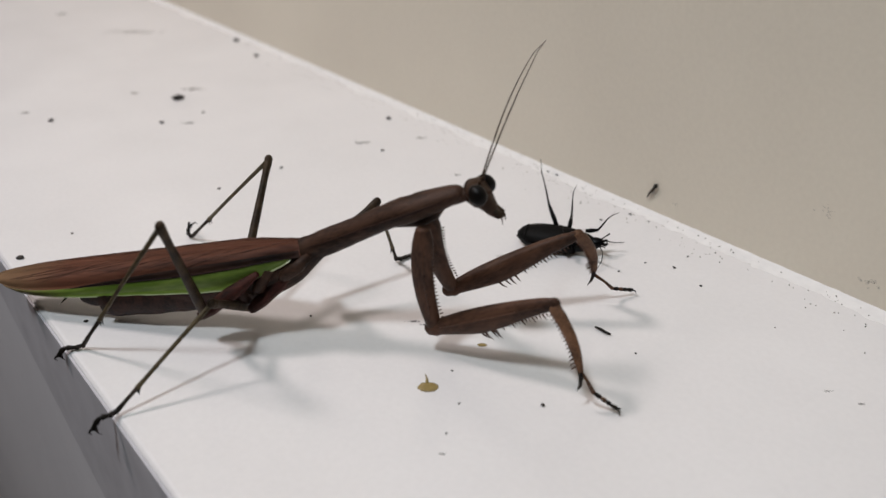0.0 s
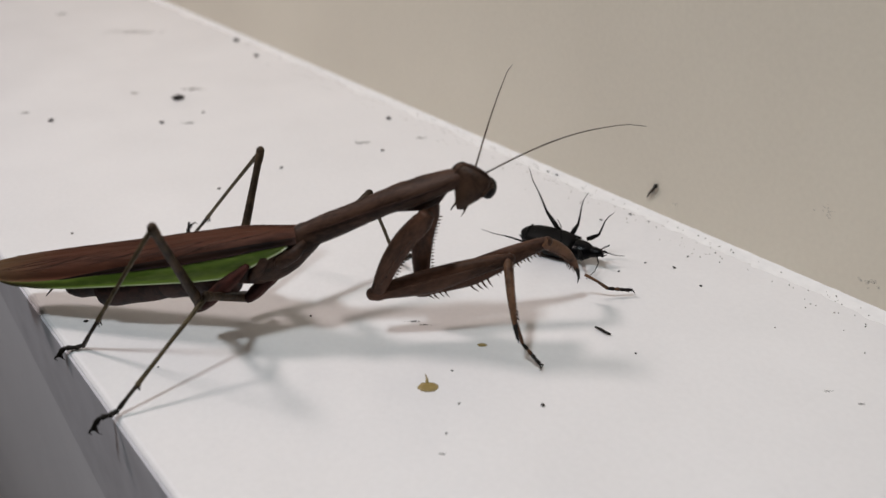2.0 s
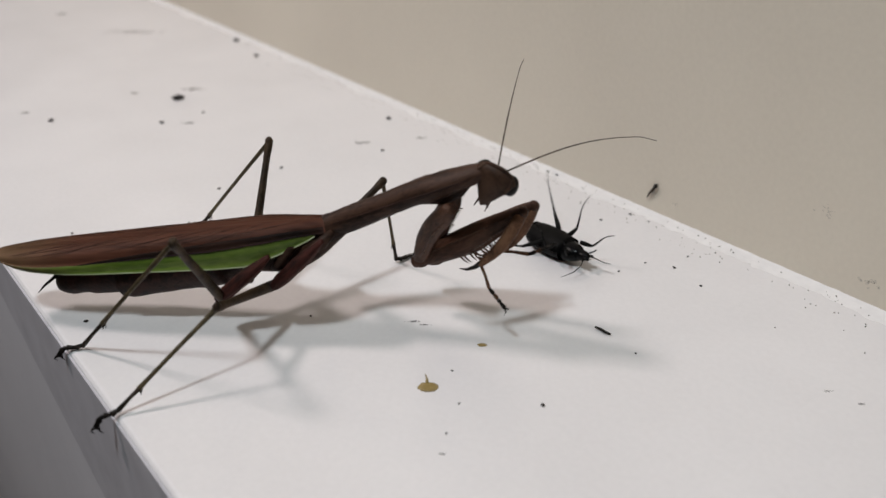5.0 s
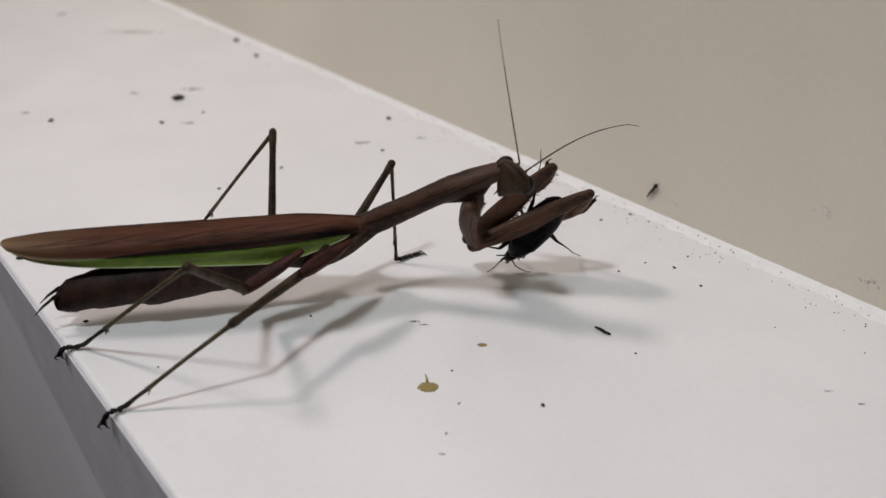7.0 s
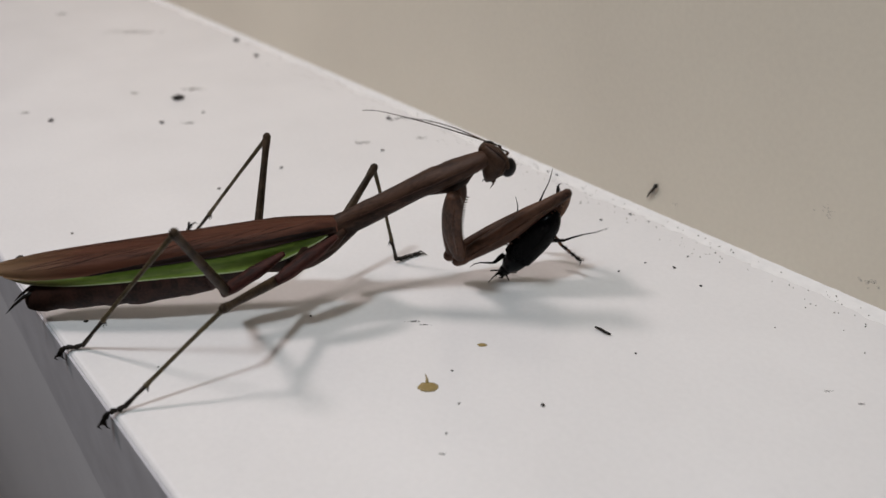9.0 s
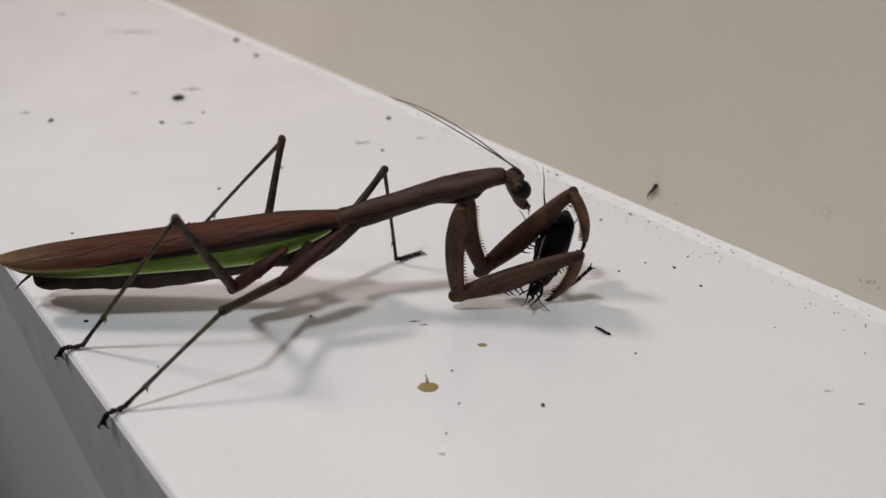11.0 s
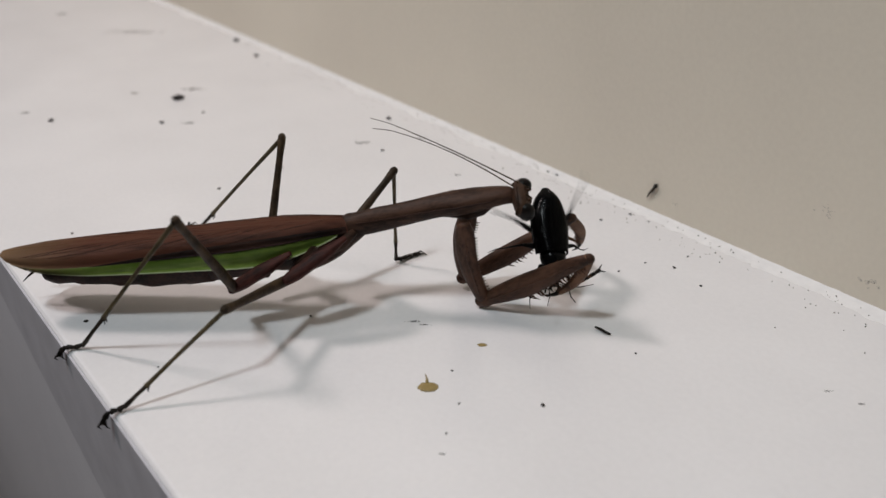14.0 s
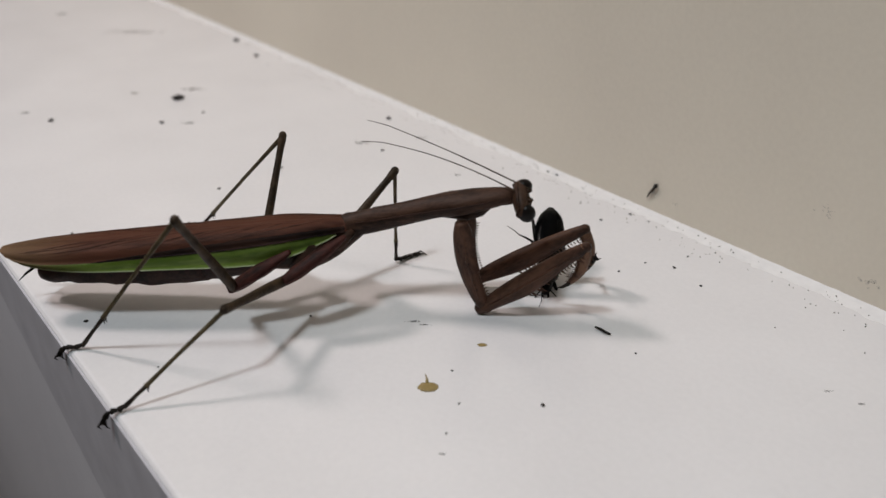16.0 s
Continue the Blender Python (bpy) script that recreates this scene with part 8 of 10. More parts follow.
    walk(mantis_parts["htarsus"], [
        (0, pose(-0.02165, -0.03325, 0.00090, 0.0, 0.0, 0.0)),
        (0.5, pose(-0.02164, -0.03326, 0.00090, 0.0, 0.0, 0.0)),
        (1, pose(-0.02243, -0.03281, 0.00090, 0.0, 0.0, 0.0)),
        (1.5, pose(-0.02243, -0.03260, 0.00090, 0.0, 0.0, 0.0)),
        (2, pose(-0.02201, -0.03261, 0.00090, 0.0, 0.0, 0.0)),
        (2.5, pose(-0.02189, -0.03288, 0.00090, 0.0, 0.0, 0.0)),
        (3, pose(-0.02153, -0.03305, 0.00090, 0.0, 0.0, 0.0)),
        (3.5, pose(-0.02213, -0.03274, 0.00090, 0.0, 0.0, 0.0)),
        (3.75, pose(-0.02085, -0.03347, 0.00090, 0.0, 0.0, 0.0)),
        (4, pose(-0.02171, -0.03283, 0.00090, 0.0, 0.0, 0.0)),
        (4.2, pose(-0.02173, -0.03282, 0.00090, 0.0, 0.0, 0.0)),
        (4.5, pose(-0.02097, -0.03543, 0.00090, 0.0, 0.0, 0.0)),
        (4.8, pose(-0.02092, -0.03729, 0.00090, 0.0, 0.0, 0.0)),
        (5.1, pose(-0.02091, -0.03912, 0.00090, 0.0, 0.0, 0.0)),
        (5.4, pose(-0.02093, -0.04094, 0.00090, 0.0, 0.0, 0.0)),
        (5.7, pose(-0.02096, -0.04274, 0.00090, 0.0, 0.0, 0.0)),
        (6, pose(-0.02092, -0.04459, 0.00090, 0.0, 0.0, 0.0)),
        (6.3, pose(-0.01772, -0.05001, 0.00090, 0.0, 0.0, 0.0)),
        (6.5, pose(-0.01746, -0.04905, 0.00090, 0.0, 0.0, 0.0)),
        (7, pose(-0.01739, -0.04747, 0.00090, 0.0, 0.0, 0.0)),
        (7.25, pose(-0.01908, -0.04456, 0.00090, 0.0, 0.0, 0.0)),
        (7.5, pose(-0.01712, -0.04653, 0.00090, 0.0, 0.0, 0.0)),
        (7.75, pose(-0.01898, -0.04428, 0.00090, 0.0, 0.0, 0.0)),
        (8, pose(-0.01862, -0.04550, 0.00090, 0.0, 0.0, 0.0)),
        (8.5, pose(-0.01660, -0.04389, 0.00090, 0.0, 0.0, 0.0)),
        (9, pose(-0.01679, -0.04316, 0.00090, 0.0, 0.0, 0.0)),
        (9.2, pose(-0.01790, -0.04292, 0.00090, 0.0, 0.0, 0.0)),
        (9.6, pose(-0.01788, -0.04281, 0.00090, 0.0, 0.0, 0.0)),
        (10, pose(-0.01794, -0.04292, 0.00090, 0.0, 0.0, 0.0)),
        (10.4, pose(-0.01800, -0.04304, 0.00090, 0.0, 0.0, 0.0)),
        (10.8, pose(-0.01806, -0.04316, 0.00090, 0.0, 0.0, 0.0)),
        (11.3, pose(-0.01866, -0.04317, 0.00090, 0.0, 0.0, 0.0)),
        (11.5, pose(-0.01866, -0.04316, 0.00090, 0.0, 0.0, 0.0)),
        (12, pose(-0.01858, -0.04335, 0.00090, 0.0, 0.0, 0.0)),
        (12.5, pose(-0.01840, -0.04373, 0.00090, 0.0, 0.0, 0.0)),
        (13, pose(-0.01852, -0.04364, 0.00090, 0.0, 0.0, 0.0)),
        (13.25, pose(-0.01812, -0.04352, 0.00090, 0.0, 0.0, 0.0)),
        (13.5, pose(-0.01797, -0.04379, 0.00090, 0.0, 0.0, 0.0)),
        (13.75, pose(-0.01845, -0.04364, 0.00090, 0.0, 0.0, 0.0)),
        (14, pose(-0.01923, -0.04378, 0.00090, 0.0, 0.0, 0.0)),
        (14.25, pose(-0.01897, -0.04394, 0.00090, 0.0, 0.0, 0.0)),
        (14.5, pose(-0.01962, -0.04382, 0.00090, 0.0, 0.0, 0.0)),
        (14.75, pose(-0.01904, -0.04399, 0.00090, 0.0, 0.0, 0.0)),
        (15, pose(-0.01941, -0.04380, 0.00090, 0.0, 0.0, 0.0)),
        (15.5, pose(-0.01831, -0.04374, 0.00090, 0.0, 0.0, 0.0)),
        (16, pose(-0.01897, -0.04370, 0.00090, 0.0, 0.0, 0.0))])
    walk(mantis_parts["Mcoxa"], [
        (0, pose(-0.00744, 0.00358, 0.01016, -33.9, -42.3, -25.1)),
        (0.5, pose(-0.00742, 0.00356, 0.01017, -34.0, -42.3, -25.0)),
        (1, pose(-0.00775, 0.00324, 0.01084, -36.7, -43.5, -21.1)),
        (1.5, pose(-0.00785, 0.00284, 0.01179, -39.2, -45.0, -17.5)),
        (2, pose(-0.00778, 0.00286, 0.01238, -38.9, -45.1, -17.9)),
        (2.5, pose(-0.00778, 0.00262, 0.01236, -40.4, -45.8, -15.8)),
        (3, pose(-0.00771, 0.00257, 0.01219, -40.6, -45.9, -15.5)),
        (3.5, pose(-0.00785, 0.00261, 0.01269, -40.7, -46.0, -15.4)),
        (3.75, pose(-0.00749, 0.00258, 0.01255, -40.1, -46.6, -16.2)),
        (4, pose(-0.00772, 0.00298, 0.01296, -38.0, -44.8, -19.1)),
        (4.2, pose(-0.00772, 0.00301, 0.01295, -37.8, -44.9, -19.3)),
        (4.5, pose(-0.00751, 0.00239, 0.01272, -40.9, -46.0, -15.0)),
        (4.8, pose(-0.00749, 0.00216, 0.01261, -41.9, -45.5, -13.6)),
        (5.1, pose(-0.00745, 0.00191, 0.01252, -43.1, -44.9, -12.0)),
        (5.4, pose(-0.00742, 0.00167, 0.01247, -44.1, -44.0, -10.5)),
        (5.7, pose(-0.00742, 0.00145, 0.01244, -45.1, -42.9, -9.1)),
        (6, pose(-0.00748, 0.00123, 0.01230, -46.1, -41.6, -7.6)),
        (6.3, pose(-0.00657, -0.00052, 0.01096, -56.9, -38.6, 9.1)),
        (6.5, pose(-0.00685, -0.00002, 0.01124, -52.8, -36.9, 2.5)),
        (7, pose(-0.00662, -0.00004, 0.01039, -53.7, -38.2, 3.9)),
        (7.25, pose(-0.00720, 0.00083, 0.01076, -48.6, -42.3, -3.9)),
        (7.5, pose(-0.00640, -0.00039, 0.00960, -57.7, -42.8, 9.5)),
        (7.75, pose(-0.00705, 0.00047, 0.01021, -51.3, -44.8, 0.2)),
        (8, pose(-0.00680, -0.00024, 0.00966, -56.3, -43.3, 7.4)),
        (8.5, pose(-0.00643, 0.00037, 0.00960, -52.6, -46.3, 2.1)),
        (9, pose(-0.00643, 0.00075, 0.01031, -49.9, -47.0, -1.6)),
        (9.2, pose(-0.00677, 0.00083, 0.01046, -49.3, -45.8, -2.4)),
        (9.6, pose(-0.00666, 0.00070, 0.01092, -50.9, -49.1, -0.2)),
        (10, pose(-0.00667, 0.00075, 0.01113, -50.4, -48.8, -0.9)),
        (10.4, pose(-0.00666, 0.00076, 0.01130, -50.2, -48.8, -1.1)),
        (10.8, pose(-0.00664, 0.00074, 0.01144, -50.3, -48.9, -1.0)),
        (11.3, pose(-0.00674, 0.00105, 0.01170, -47.4, -46.0, -5.0)),
        (11.5, pose(-0.00672, 0.00103, 0.01168, -47.5, -46.3, -4.8)),
        (12, pose(-0.00665, 0.00089, 0.01137, -48.6, -46.6, -3.4)),
        (12.5, pose(-0.00663, 0.00068, 0.01109, -50.1, -46.8, -1.2)),
        (13, pose(-0.00668, 0.00080, 0.01119, -49.1, -46.3, -2.6)),
        (13.25, pose(-0.00660, 0.00066, 0.01094, -50.6, -48.6, -0.5)),
        (13.5, pose(-0.00650, 0.00073, 0.01064, -49.6, -46.3, -1.9)),
        (13.75, pose(-0.00664, 0.00075, 0.01099, -49.8, -48.0, -1.7)),
        (14, pose(-0.00683, 0.00116, 0.01125, -46.0, -43.4, -7.0)),
        (14.25, pose(-0.00672, 0.00080, 0.01126, -49.2, -47.1, -2.5)),
        (14.5, pose(-0.00694, 0.00125, 0.01141, -45.3, -42.8, -7.9)),
        (14.75, pose(-0.00674, 0.00082, 0.01123, -49.0, -46.9, -2.8)),
        (15, pose(-0.00686, 0.00125, 0.01119, -45.2, -42.7, -8.1)),
        (15.5, pose(-0.00670, 0.00116, 0.01141, -45.7, -43.9, -7.5)),
        (16, pose(-0.00681, 0.00124, 0.01137, -45.2, -43.1, -8.1))])
    walk(mantis_parts["Mfemur"], [
        (0, pose(-0.00751, 0.00314, 0.00988, 0.0, -32.0, 81.0)),
        (0.5, pose(-0.00749, 0.00312, 0.00989, 0.0, -32.0, 81.0)),
        (1, pose(-0.00778, 0.00291, 0.01065, 0.0, -29.7, 85.5)),
        (1.5, pose(-0.00785, 0.00260, 0.01167, 0.0, -27.1, 89.5)),
        (2, pose(-0.00778, 0.00263, 0.01227, 0.0, -25.9, 90.5)),
        (2.5, pose(-0.00778, 0.00238, 0.01224, 0.0, -26.0, 90.1)),
        (3, pose(-0.00771, 0.00230, 0.01205, 0.0, -26.6, 89.0)),
        (3.5, pose(-0.00785, 0.00237, 0.01258, 0.0, -24.8, 90.7)),
        (3.75, pose(-0.00751, 0.00204, 0.01228, 0.0, -26.4, 88.2)),
        (4, pose(-0.00771, 0.00270, 0.01283, 0.0, -24.9, 91.1)),
        (4.2, pose(-0.00771, 0.00271, 0.01281, 0.0, -24.9, 91.2)),
        (4.5, pose(-0.00752, 0.00166, 0.01233, 0.0, -28.4, 89.1)),
        (4.8, pose(-0.00751, 0.00131, 0.01211, 0.0, -30.7, 88.9)),
        (5.1, pose(-0.00747, 0.00100, 0.01193, 0.0, -32.8, 89.0)),
        (5.4, pose(-0.00743, 0.00068, 0.01179, 0.0, -34.5, 89.4)),
        (5.7, pose(-0.00742, 0.00038, 0.01166, 0.0, -35.9, 90.1)),
        (6, pose(-0.00747, 0.00012, 0.01145, 0.0, -37.5, 90.7)),
        (6.3, pose(-0.00659, -0.00126, 0.01025, 0.0, -43.8, 88.2)),
        (6.5, pose(-0.00683, -0.00085, 0.01046, 0.0, -43.3, 91.4)),
        (7, pose(-0.00660, -0.00062, 0.00978, 0.0, -46.4, 91.9)),
        (7.25, pose(-0.00720, 0.00007, 0.01003, 0.0, -44.0, 90.2)),
        (7.5, pose(-0.00643, -0.00082, 0.00911, 0.0, -48.6, 86.6)),
        (7.75, pose(-0.00708, -0.00015, 0.00959, 0.0, -45.2, 87.7)),
        (8, pose(-0.00682, -0.00067, 0.00920, 0.0, -47.2, 87.2)),
        (8.5, pose(-0.00643, -0.00006, 0.00913, 0.0, -47.6, 90.1)),
        (9, pose(-0.00637, 0.00022, 0.00979, 0.0, -44.6, 96.2)),
        (9.2, pose(-0.00671, 0.00029, 0.00994, 0.0, -43.9, 96.9)),
        (9.6, pose(-0.00662, -0.00019, 0.01009, 0.0, -42.8, 92.7)),
        (10, pose(-0.00664, -0.00022, 0.01025, 0.0, -42.2, 91.5)),
        (10.4, pose(-0.00665, -0.00022, 0.01043, 0.0, -41.6, 90.7)),
        (10.8, pose(-0.00664, -0.00020, 0.01063, 0.0, -40.9, 90.1)),
        (11.3, pose(-0.00670, 0.00044, 0.01120, 0.0, -39.1, 93.9)),
        (11.5, pose(-0.00668, 0.00044, 0.01120, 0.0, -39.1, 94.0)),
        (12, pose(-0.00663, 0.00035, 0.01092, 0.0, -40.2, 92.0)),
        (12.5, pose(-0.00664, 0.00018, 0.01065, 0.0, -41.1, 89.0)),
        (13, pose(-0.00669, 0.00027, 0.01073, 0.0, -40.7, 88.9)),
        (13.25, pose(-0.00667, 0.00000, 0.01035, 0.0, -41.6, 84.3)),
        (13.5, pose(-0.00654, 0.00024, 0.01019, 0.0, -42.7, 85.1)),
        (13.75, pose(-0.00671, 0.00008, 0.01040, 0.0, -41.3, 84.1)),
        (14, pose(-0.00685, 0.00060, 0.01077, 0.0, -40.4, 88.3)),
        (14.25, pose(-0.00678, 0.00008, 0.01065, 0.0, -40.3, 85.0)),
        (14.5, pose(-0.00695, 0.00067, 0.01093, 0.0, -39.7, 88.8)),
        (14.75, pose(-0.00681, 0.00011, 0.01063, 0.0, -40.3, 84.5)),
        (15, pose(-0.00688, 0.00072, 0.01074, 0.0, -40.4, 87.5)),
        (15.5, pose(-0.00674, 0.00065, 0.01098, 0.0, -39.7, 85.5)),
        (16, pose(-0.00684, 0.00073, 0.01094, 0.0, -39.7, 86.8))])
    walk(mantis_parts["Mtibia"], [
        (0, pose(-0.00518, 0.01779, 0.01916, 0.0, 57.7, 128.6)),
        (0.5, pose(-0.00516, 0.01778, 0.01916, 0.0, 57.7, 128.7)),
        (1, pose(-0.00658, 0.01807, 0.01931, 0.0, 58.5, 125.7)),
        (1.5, pose(-0.00771, 0.01818, 0.01963, 0.0, 60.1, 120.5)),
        (2, pose(-0.00792, 0.01838, 0.01990, 0.0, 61.6, 118.0)),
        (2.5, pose(-0.00781, 0.01811, 0.01991, 0.0, 61.6, 118.0)),
        (3, pose(-0.00745, 0.01794, 0.01990, 0.0, 61.6, 118.0)),
        (3.5, pose(-0.00805, 0.01826, 0.01991, 0.0, 61.6, 118.0)),
        (3.75, pose(-0.00701, 0.01771, 0.02005, 0.0, 62.5, 117.2)),
        (4, pose(-0.00802, 0.01858, 0.02019, 0.0, 63.3, 117.1)),
        (4.2, pose(-0.00804, 0.01858, 0.02019, 0.0, 63.2, 117.1)),
        (4.5, pose(-0.00728, 0.01706, 0.02064, 0.0, 66.1, 120.3)),
        (4.8, pose(-0.00721, 0.01635, 0.02105, 0.0, 68.9, 124.7)),
        (5.1, pose(-0.00722, 0.01571, 0.02140, 0.0, 71.7, 130.0)),
        (5.4, pose(-0.00728, 0.01510, 0.02170, 0.0, 74.3, 137.1)),
        (5.7, pose(-0.00744, 0.01455, 0.02193, 0.0, 76.8, 146.4)),
        (6, pose(-0.00763, 0.01400, 0.02211, 0.0, 79.1, 160.0)),
        (6.3, pose(-0.00620, 0.01136, 0.02235, 0.0, 83.4, -146.5)),
        (6.5, pose(-0.00715, 0.01188, 0.02246, 0.0, 86.6, -133.3)),
        (7, pose(-0.00700, 0.01144, 0.02245, 0.0, 86.2, 131.2)),
        (7.25, pose(-0.00724, 0.01266, 0.02219, 0.0, 80.2, 130.9)),
        (7.5, pose(-0.00574, 0.01073, 0.02224, 0.0, 81.1, 125.4)),
        (7.75, pose(-0.00657, 0.01218, 0.02200, 0.0, 77.7, 130.0)),
        (8, pose(-0.00625, 0.01120, 0.02204, 0.0, 78.2, 131.7)),
        (8.5, pose(-0.00644, 0.01175, 0.02204, 0.0, 78.2, 99.4)),
        (9, pose(-0.00771, 0.01261, 0.02208, 0.0, 78.7, 85.1)),
        (9.2, pose(-0.00821, 0.01281, 0.02207, 0.0, 78.6, 93.4)),
        (9.6, pose(-0.00723, 0.01264, 0.02198, 0.0, 77.4, 105.0)),
        (10, pose(-0.00699, 0.01274, 0.02201, 0.0, 77.7, 109.2)),
        (10.4, pose(-0.00680, 0.01287, 0.02204, 0.0, 78.1, 113.4)),
        (10.8, pose(-0.00667, 0.01304, 0.02207, 0.0, 78.6, 117.2)),
        (11.3, pose(-0.00762, 0.01398, 0.02225, 0.0, 81.3, 119.4)),
        (11.5, pose(-0.00763, 0.01398, 0.02225, 0.0, 81.3, 119.3)),
        (12, pose(-0.00710, 0.01372, 0.02220, 0.0, 80.5, 124.9)),
        (12.5, pose(-0.00641, 0.01336, 0.02215, 0.0, 79.7, 131.3)),
        (13, pose(-0.00643, 0.01353, 0.02215, 0.0, 79.6, 133.2)),
        (13.25, pose(-0.00537, 0.01303, 0.02196, 0.0, 77.2, 133.9)),
        (13.5, pose(-0.00545, 0.01306, 0.02205, 0.0, 78.2, 134.5)),
        (13.75, pose(-0.00536, 0.01317, 0.02195, 0.0, 77.0, 138.9)),
        (14, pose(-0.00645, 0.01392, 0.02212, 0.0, 79.2, 145.5)),
        (14.25, pose(-0.00563, 0.01337, 0.02197, 0.0, 77.3, 145.5)),
        (14.5, pose(-0.00668, 0.01413, 0.02212, 0.0, 79.2, 149.7)),
        (14.75, pose(-0.00554, 0.01340, 0.02195, 0.0, 77.1, 147.3)),
        (15, pose(-0.00630, 0.01404, 0.02208, 0.0, 78.6, 149.6)),
        (15.5, pose(-0.00568, 0.01408, 0.02215, 0.0, 79.7, 145.7)),
        (16, pose(-0.00608, 0.01417, 0.02212, 0.0, 79.2, 148.4))])
    walk(mantis_parts["Mtarsus"], [
        (0, pose(-0.01238, 0.02681, 0.00090, 0.0, 0.0, 0.0)),
        (0.5, pose(-0.01237, 0.02680, 0.00090, 0.0, 0.0, 0.0)),
        (1, pose(-0.01316, 0.02725, 0.00090, 0.0, 0.0, 0.0)),
        (1.5, pose(-0.01316, 0.02746, 0.00090, 0.0, 0.0, 0.0)),
        (2, pose(-0.01274, 0.02745, 0.00090, 0.0, 0.0, 0.0)),
        (2.5, pose(-0.01262, 0.02718, 0.00090, 0.0, 0.0, 0.0)),
        (3, pose(-0.01226, 0.02701, 0.00090, 0.0, 0.0, 0.0)),
        (3.5, pose(-0.01286, 0.02732, 0.00090, 0.0, 0.0, 0.0)),
        (3.75, pose(-0.01158, 0.02659, 0.00090, 0.0, 0.0, 0.0)),
        (4, pose(-0.01244, 0.02723, 0.00090, 0.0, 0.0, 0.0)),
        (4.2, pose(-0.01246, 0.02724, 0.00090, 0.0, 0.0, 0.0)),
        (4.5, pose(-0.01170, 0.02463, 0.00090, 0.0, 0.0, 0.0)),
        (4.8, pose(-0.01163, 0.02276, 0.00090, 0.0, 0.0, 0.0)),
        (5.1, pose(-0.01158, 0.02092, 0.00090, 0.0, 0.0, 0.0)),
        (5.4, pose(-0.01155, 0.01908, 0.00090, 0.0, 0.0, 0.0)),
        (5.7, pose(-0.01153, 0.01727, 0.00090, 0.0, 0.0, 0.0)),
        (6, pose(-0.01148, 0.01541, 0.00090, 0.0, 0.0, 0.0)),
        (6.3, pose(-0.00828, 0.00999, 0.00090, 0.0, 0.0, 0.0)),
        (6.5, pose(-0.00802, 0.01095, 0.00090, 0.0, 0.0, 0.0)),
        (7, pose(-0.00795, 0.01253, 0.00090, 0.0, 0.0, 0.0)),
        (7.25, pose(-0.00964, 0.01544, 0.00090, 0.0, 0.0, 0.0)),
        (7.5, pose(-0.00768, 0.01347, 0.00090, 0.0, 0.0, 0.0)),
        (7.75, pose(-0.00954, 0.01572, 0.00090, 0.0, 0.0, 0.0)),
        (8, pose(-0.00918, 0.01450, 0.00090, 0.0, 0.0, 0.0)),
        (8.5, pose(-0.00716, 0.01611, 0.00090, 0.0, 0.0, 0.0)),
        (9, pose(-0.00735, 0.01684, 0.00090, 0.0, 0.0, 0.0)),
        (9.2, pose(-0.00846, 0.01708, 0.00090, 0.0, 0.0, 0.0)),
        (9.6, pose(-0.00844, 0.01719, 0.00090, 0.0, 0.0, 0.0)),
        (10, pose(-0.00850, 0.01708, 0.00090, 0.0, 0.0, 0.0)),
        (10.4, pose(-0.00856, 0.01696, 0.00090, 0.0, 0.0, 0.0)),
        (10.8, pose(-0.00862, 0.01684, 0.00090, 0.0, 0.0, 0.0)),
        (11.3, pose(-0.00922, 0.01683, 0.00090, 0.0, 0.0, 0.0)),
        (11.5, pose(-0.00922, 0.01684, 0.00090, 0.0, 0.0, 0.0)),
        (12, pose(-0.00914, 0.01665, 0.00090, 0.0, 0.0, 0.0)),
        (12.5, pose(-0.00896, 0.01627, 0.00090, 0.0, 0.0, 0.0)),
        (13, pose(-0.00908, 0.01636, 0.00090, 0.0, 0.0, 0.0)),
        (13.25, pose(-0.00868, 0.01648, 0.00090, 0.0, 0.0, 0.0)),
        (13.5, pose(-0.00853, 0.01621, 0.00090, 0.0, 0.0, 0.0)),
        (13.75, pose(-0.00901, 0.01636, 0.00090, 0.0, 0.0, 0.0)),
        (14, pose(-0.00979, 0.01622, 0.00090, 0.0, 0.0, 0.0)),
        (14.25, pose(-0.00953, 0.01606, 0.00090, 0.0, 0.0, 0.0)),
        (14.5, pose(-0.01018, 0.01618, 0.00090, 0.0, 0.0, 0.0)),
        (14.75, pose(-0.00960, 0.01601, 0.00090, 0.0, 0.0, 0.0)),
        (15, pose(-0.00997, 0.01620, 0.00090, 0.0, 0.0, 0.0)),
        (15.5, pose(-0.00887, 0.01626, 0.00090, 0.0, 0.0, 0.0)),
        (16, pose(-0.00953, 0.01630, 0.00090, 0.0, 0.0, 0.0))])
